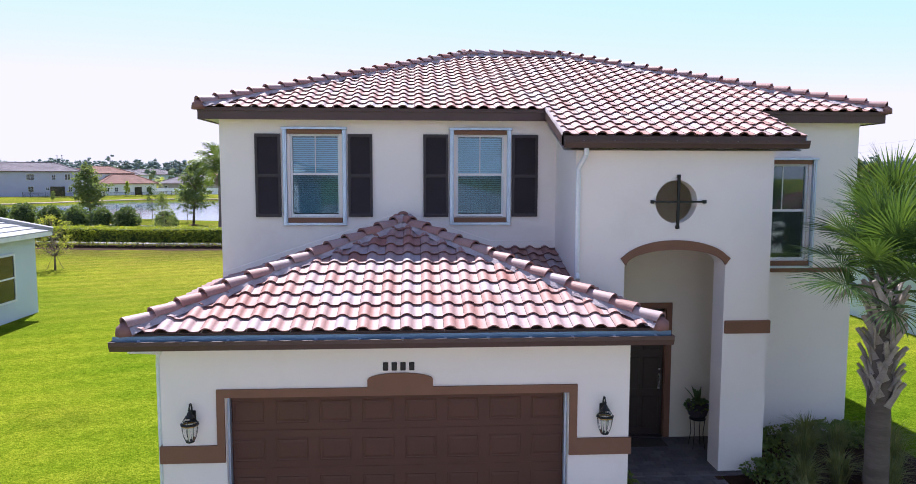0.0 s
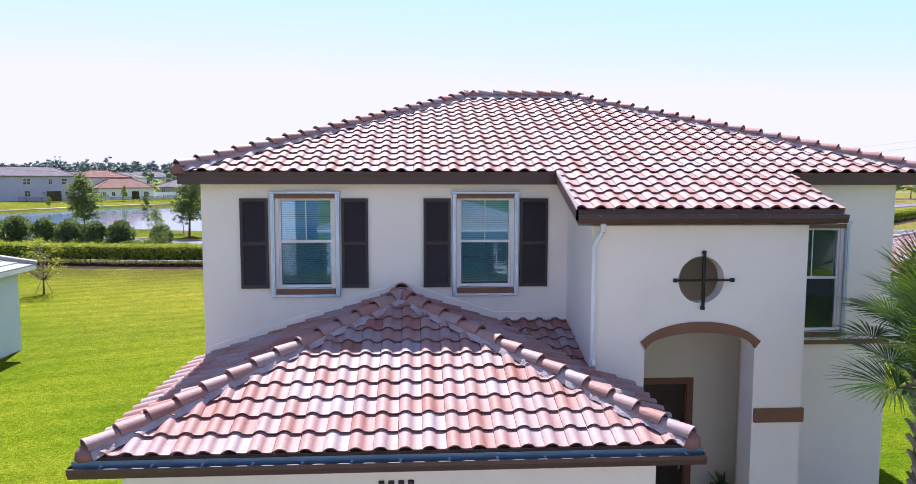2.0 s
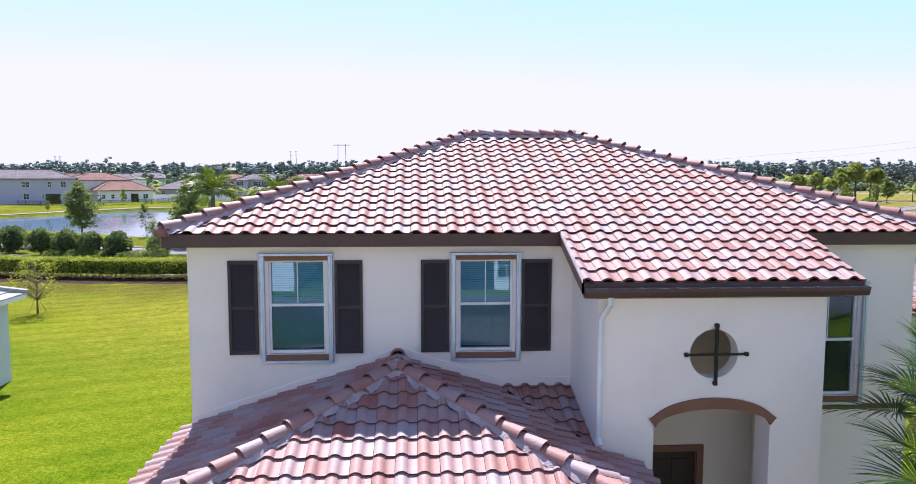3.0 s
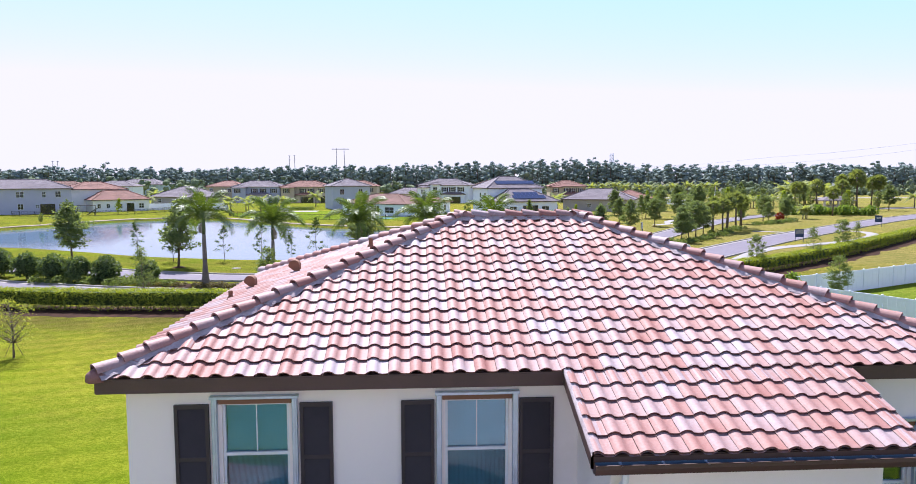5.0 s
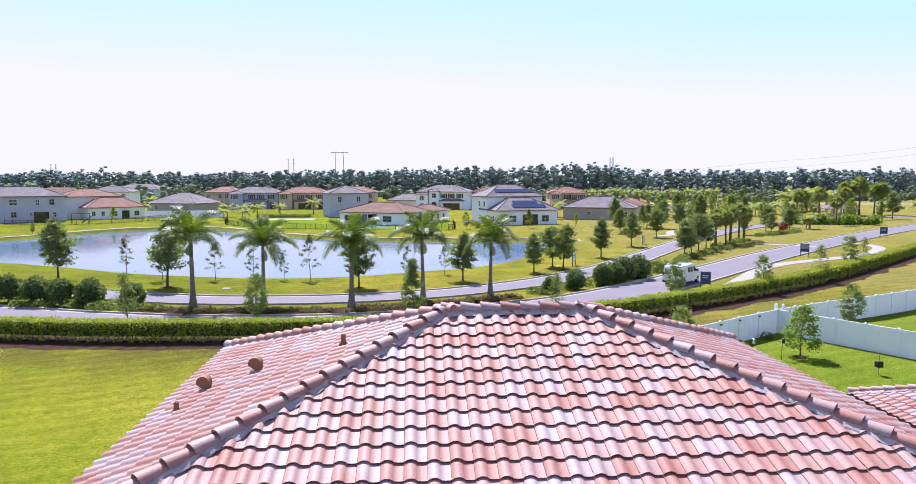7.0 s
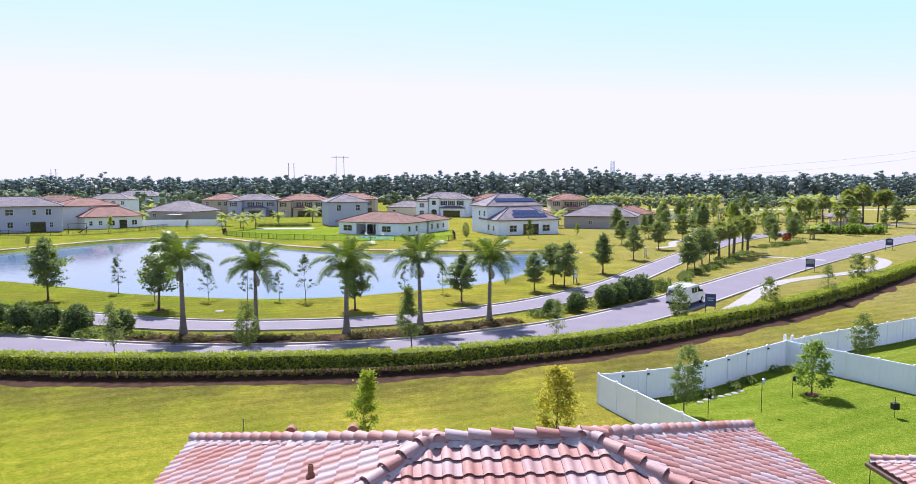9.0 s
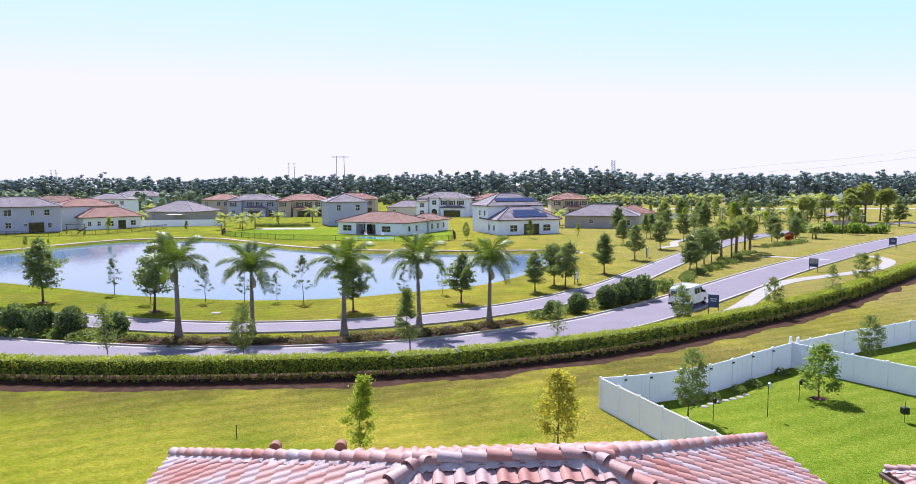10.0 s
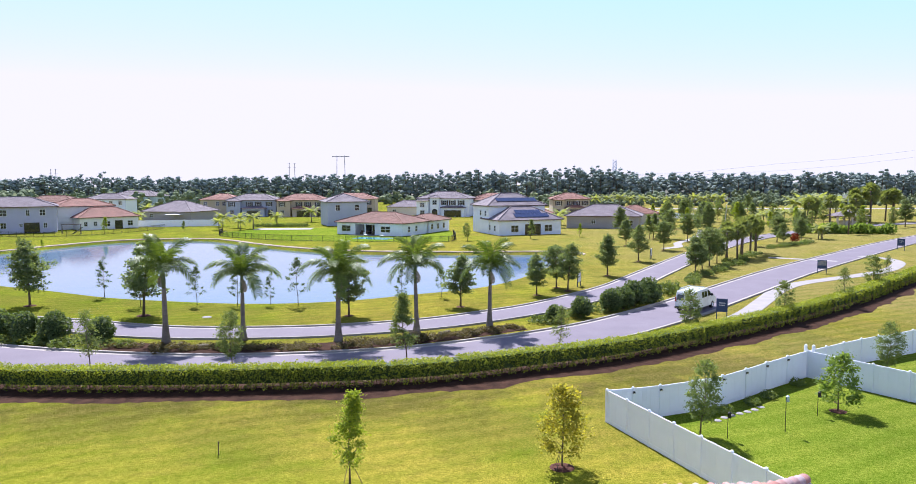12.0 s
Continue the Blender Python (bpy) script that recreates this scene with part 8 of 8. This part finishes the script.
# power-line structures on the skyline
M["grey_wood"] = pbr("weathered_pole", (0.3, 0.3, 0.31), None, 0.9)


def pylon(x, y, h, w, lab, wide=False):
    th = thing("power_pole", lab, "power pole", pose(x, y, 0), "power poles")
    for s in (-1, 1):
        part("pole", Geo().tube([(s * w, 0, 0), (s * w * 0.8, 0, h)], [0.34, 0.24], 6), M["grey_wood"], th)
    if wide:
        part("crossarm", Geo().box(-w * 1.9, -0.3, h * 0.965, w * 1.9, 0.3, h * 0.98), M["grey_wood"], th)
    else:
        for s in (-1, 1):
            for z in (0.985, 0.86):
                part("crossarm", Geo().box(s * w * 0.85 - 1.3, -0.15, h * z - 0.2, s * w * 0.85 + 1.3, 0.15, h * z), M["grey_wood"], th)


pylon(-67, 660, 37, 4.2, "tall double wooden power pole above the woods", True)
pylon(-115, 680, 31, 3.0, "double wooden power pole above the woods")
pylon(-324, 660, 25, 2.6, "far double power pole on the skyline")
th = thing("lattice_tower", "thin lattice tower above the woods", "tower", pose(229, 800, 0))
lt = Geo()
for sx, sy in ((-1, -1), (1, -1), (1, 1), (-1, 1)):
    lt.tube([(sx * 2.5, sy * 2.5, 0), (sx * 1.6, sy * 1.6, 37)], [0.3, 0.22], 5)
for k in range(12):
    z, r = k * 3, 2.5 - 0.9 * k / 12
    lt.tube([(-r, -r, z), (r, -r, z + 3)], [0.16, 0.16], 4).tube([(r, -r, z), (-r, -r, z + 3)], [0.16, 0.16], 4)
part("lattice", lt, M["alum"], th)
cable = Geo().tube([(185, 600, 0), (185, 600, 18)], [0.3, 0.2], 6)
for up in (0.0, 6.0):
    cable.tube([(185, 600, 17.5 + up * 0.05), (250, 600, 17.8 + up * 0.5), (315, 600, 20.9 + up), (370, 600, 25 + up), (425, 600, 30.8 + up), (480, 600, 38 + up)], [0.06] * 6, 5)
cable.tube([(480, 600, 0), (480, 600, 46)], [0.4, 0.3], 6)
single("power_line", cable, M["alum"], "thin overhead power cables above the far woods", "power line")
th = thing("billboard", "pale two-faced billboard on a tall post", "billboard", pose(167, 262, 0, 0, 0, -20))
part("post", Geo().tube([(0, 0, 0), (0, 0, 7.5)], [0.3, 0.25], 10), M["alum"], th)
part("panel", Geo().soft(-2, -0.2, 5.8, 1.6, 0.2, 7.0, 0.05), M["white"], th)
part("panel", Geo().soft(-0.5, 0.3, 7.1, 2.4, 0.6, 8.2, 0.05), M["white"], th)
for x, y in ((66.5, 146), (150, 181)):
    single("flag_pole", Geo().tube([(0, 0, 0), (0, 0, 7.5)], [0.09, 0.05], 8), M["white"], "thin white pole standing by the road", "pole", m=pose(x, y, 0, 0, 4 if x < 100 else 0, 0))
# play set behind the houses
ps = thing("play_set", "wooden swing frame with a dark slide in a back garden", "play set", pose(-82, 178.5, 0, 0, 0, 20))
for x in (-2.2, 1.8):
    for s in (-1, 1):
        part("leg", Geo().tube([(x, s * 1.0, 0), (x, 0, 2.4)], [0.07, 0.07], 6), M["bark"], ps)
part("beam", Geo().tube([(-2.4, 0, 2.4), (2.0, 0, 2.4)], [0.08, 0.08], 6), M["bark"], ps)
part("slide", Geo().soft(-0.3, 0, 0, 0.3, 3.2, 0.08, 0.02, m=pose(2.2, 0.3, 1.6, -32, 0, 60)), M["navy"], ps, "dark blue slide")


# ---------------------------------------------------------------- far woods
ball = bmesh.new()
bmesh.ops.create_icosphere(ball, subdivisions=1, radius=1.0)
ball.verts.index_update()
BALL_V = np.array([v.co[:] for v in ball.verts])
BALL_F = [tuple(v.index for v in f.verts) for f in ball.faces]
ball.free()


def tufts(geo, centres, radii, rng, flat=0.75):
    """Ragged tufts of foliage, one at each centre."""
    n = len(BALL_V)
    for c, r in zip(centres, radii):
        k = len(geo.v)
        v = c + BALL_V * r * rng.uniform(0.62, 1.28, (n, 1)) * np.array([1.0, 1.0, flat])
        geo.v += [tuple(p) for p in v.tolist()]
        geo.f += [(a + k, b + k, d + k) for a, b, d in BALL_F]


def woods(name, label, spots, mat, count, leaf, low, pine):
    """Trees of a far wood: trunks, and crowns of ragged tufts with sprays of leaves between them."""
    rng = np.random.default_rng(len(spots))
    g, tr, cs = Geo(), Geo(), []
    for x, y, h, r in spots:
        bend = rng.normal() * 0.02 * h
        cen, rad = [], []
        for k in range(count):
            t = ((k + rng.random()) / count) ** (0.75 if pine else 1.0)
            a = rng.uniform(0, 6.28)
            wide = math.sin(math.pi * (0.18 + 0.72 * t)) ** 0.7
            rr = r * wide * rng.uniform(0.25, 0.85)
            cen.append(np.array([x + bend * t + rr * math.cos(a), y + rr * math.sin(a), h * (low + (0.97 - low) * t)]))
            rad.append(r * (0.24 + 0.22 * wide) * rng.uniform(0.75, 1.2))
        tufts(g, cen, [q * (0.85 if pine else 1.0) for q in rad], rng, 0.62 if pine else 0.85)
        for c, q in zip(cen, rad):
            d = rng.normal(size=(leaf, 3))
            cs.append(c + d / np.linalg.norm(d, axis=1)[:, None] * q * rng.uniform(0.55, 1.15, (leaf, 1)) * np.array([1, 1, 0.75]))
        if pine:
            tr.tube([(x, y, 0), (x + bend * 0.5, y, h * 0.5), (x + bend, y, h * 0.93)], [0.3, 0.24, 0.1], 5, False)
    sprays = leaves(np.concatenate(cs), 0.38 if pine else 0.45, rng, 0.3, 1.3)
    g.add(sprays.v, sprays.f)
    ob = single(name, g, mat, label, "woods", "stuff")
    if pine:
        part("trunks", tr, M["bark"], ob, kind="stuff")
    return ob


FLOOR = [Vector((x, y, 0.03)) for x, y in ((-1100, 610), (-560, 535), (0, 440), (600, 338), (1100, 255), (1900, 1500), (0, 2400), (-1900, 1500))]
single("ground", Geo().add(FLOOR, [tuple(range(8))]), M["litter"], "shaded brown-green floor of the pine woods", "forest floor", "structure")
rng = np.random.default_rng(99)
sp1 = []
for row in range(3):
    for k in range(250):
        x = -560 + k * 4.65 + rng.normal() * 2
        hh = rng.normal(17.0, 1.5) + 1.2 * math.sin(x * 0.02) + 1.2 * (80 < x < 130) - 2.6 * min(1, max(0, (-x - 90) / 80)) + 1.3 * noise.noise((x * 0.05, row, 3.0))
        sp1.append((x, 452 - 0.17 * x + row * 10 + rng.normal() * 3, hh, rng.uniform(3.4, 5.3)))
# Pines and interior share the colour that has the haze mixed in.
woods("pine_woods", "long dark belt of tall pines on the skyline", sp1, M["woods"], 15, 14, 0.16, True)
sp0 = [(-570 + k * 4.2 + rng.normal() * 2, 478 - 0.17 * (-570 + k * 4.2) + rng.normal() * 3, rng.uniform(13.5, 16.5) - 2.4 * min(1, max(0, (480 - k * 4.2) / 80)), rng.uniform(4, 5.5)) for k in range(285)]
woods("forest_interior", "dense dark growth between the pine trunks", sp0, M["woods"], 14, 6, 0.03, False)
sp2 = [(-560 + k * 6.2 + rng.normal() * 3, 405 - 0.17 * (-560 + k * 6.2) + rng.normal() * 14, rng.uniform(4, 9), rng.uniform(2.4, 4.2)) for k in range(185)]
sp2 += [(rng.uniform(60, 300), rng.uniform(334, 380), rng.uniform(2.5, 5), rng.uniform(1.8, 3.5)) for k in range(110)]
sp2 += [(rng.uniform(-230, -90), rng.uniform(300, 390), rng.uniform(5, 10), rng.uniform(3, 5)) for k in range(40)]
sp2 += [(rng.uniform(-330, 420), rng.uniform(336, 420), rng.uniform(3.5, 7), rng.uniform(2.2, 4)) for k in range(230)]
woods("undergrowth", "mid-green scrub and trees before the pine belt", sp2, M["scrub"], 8, 20, 0.06, False)
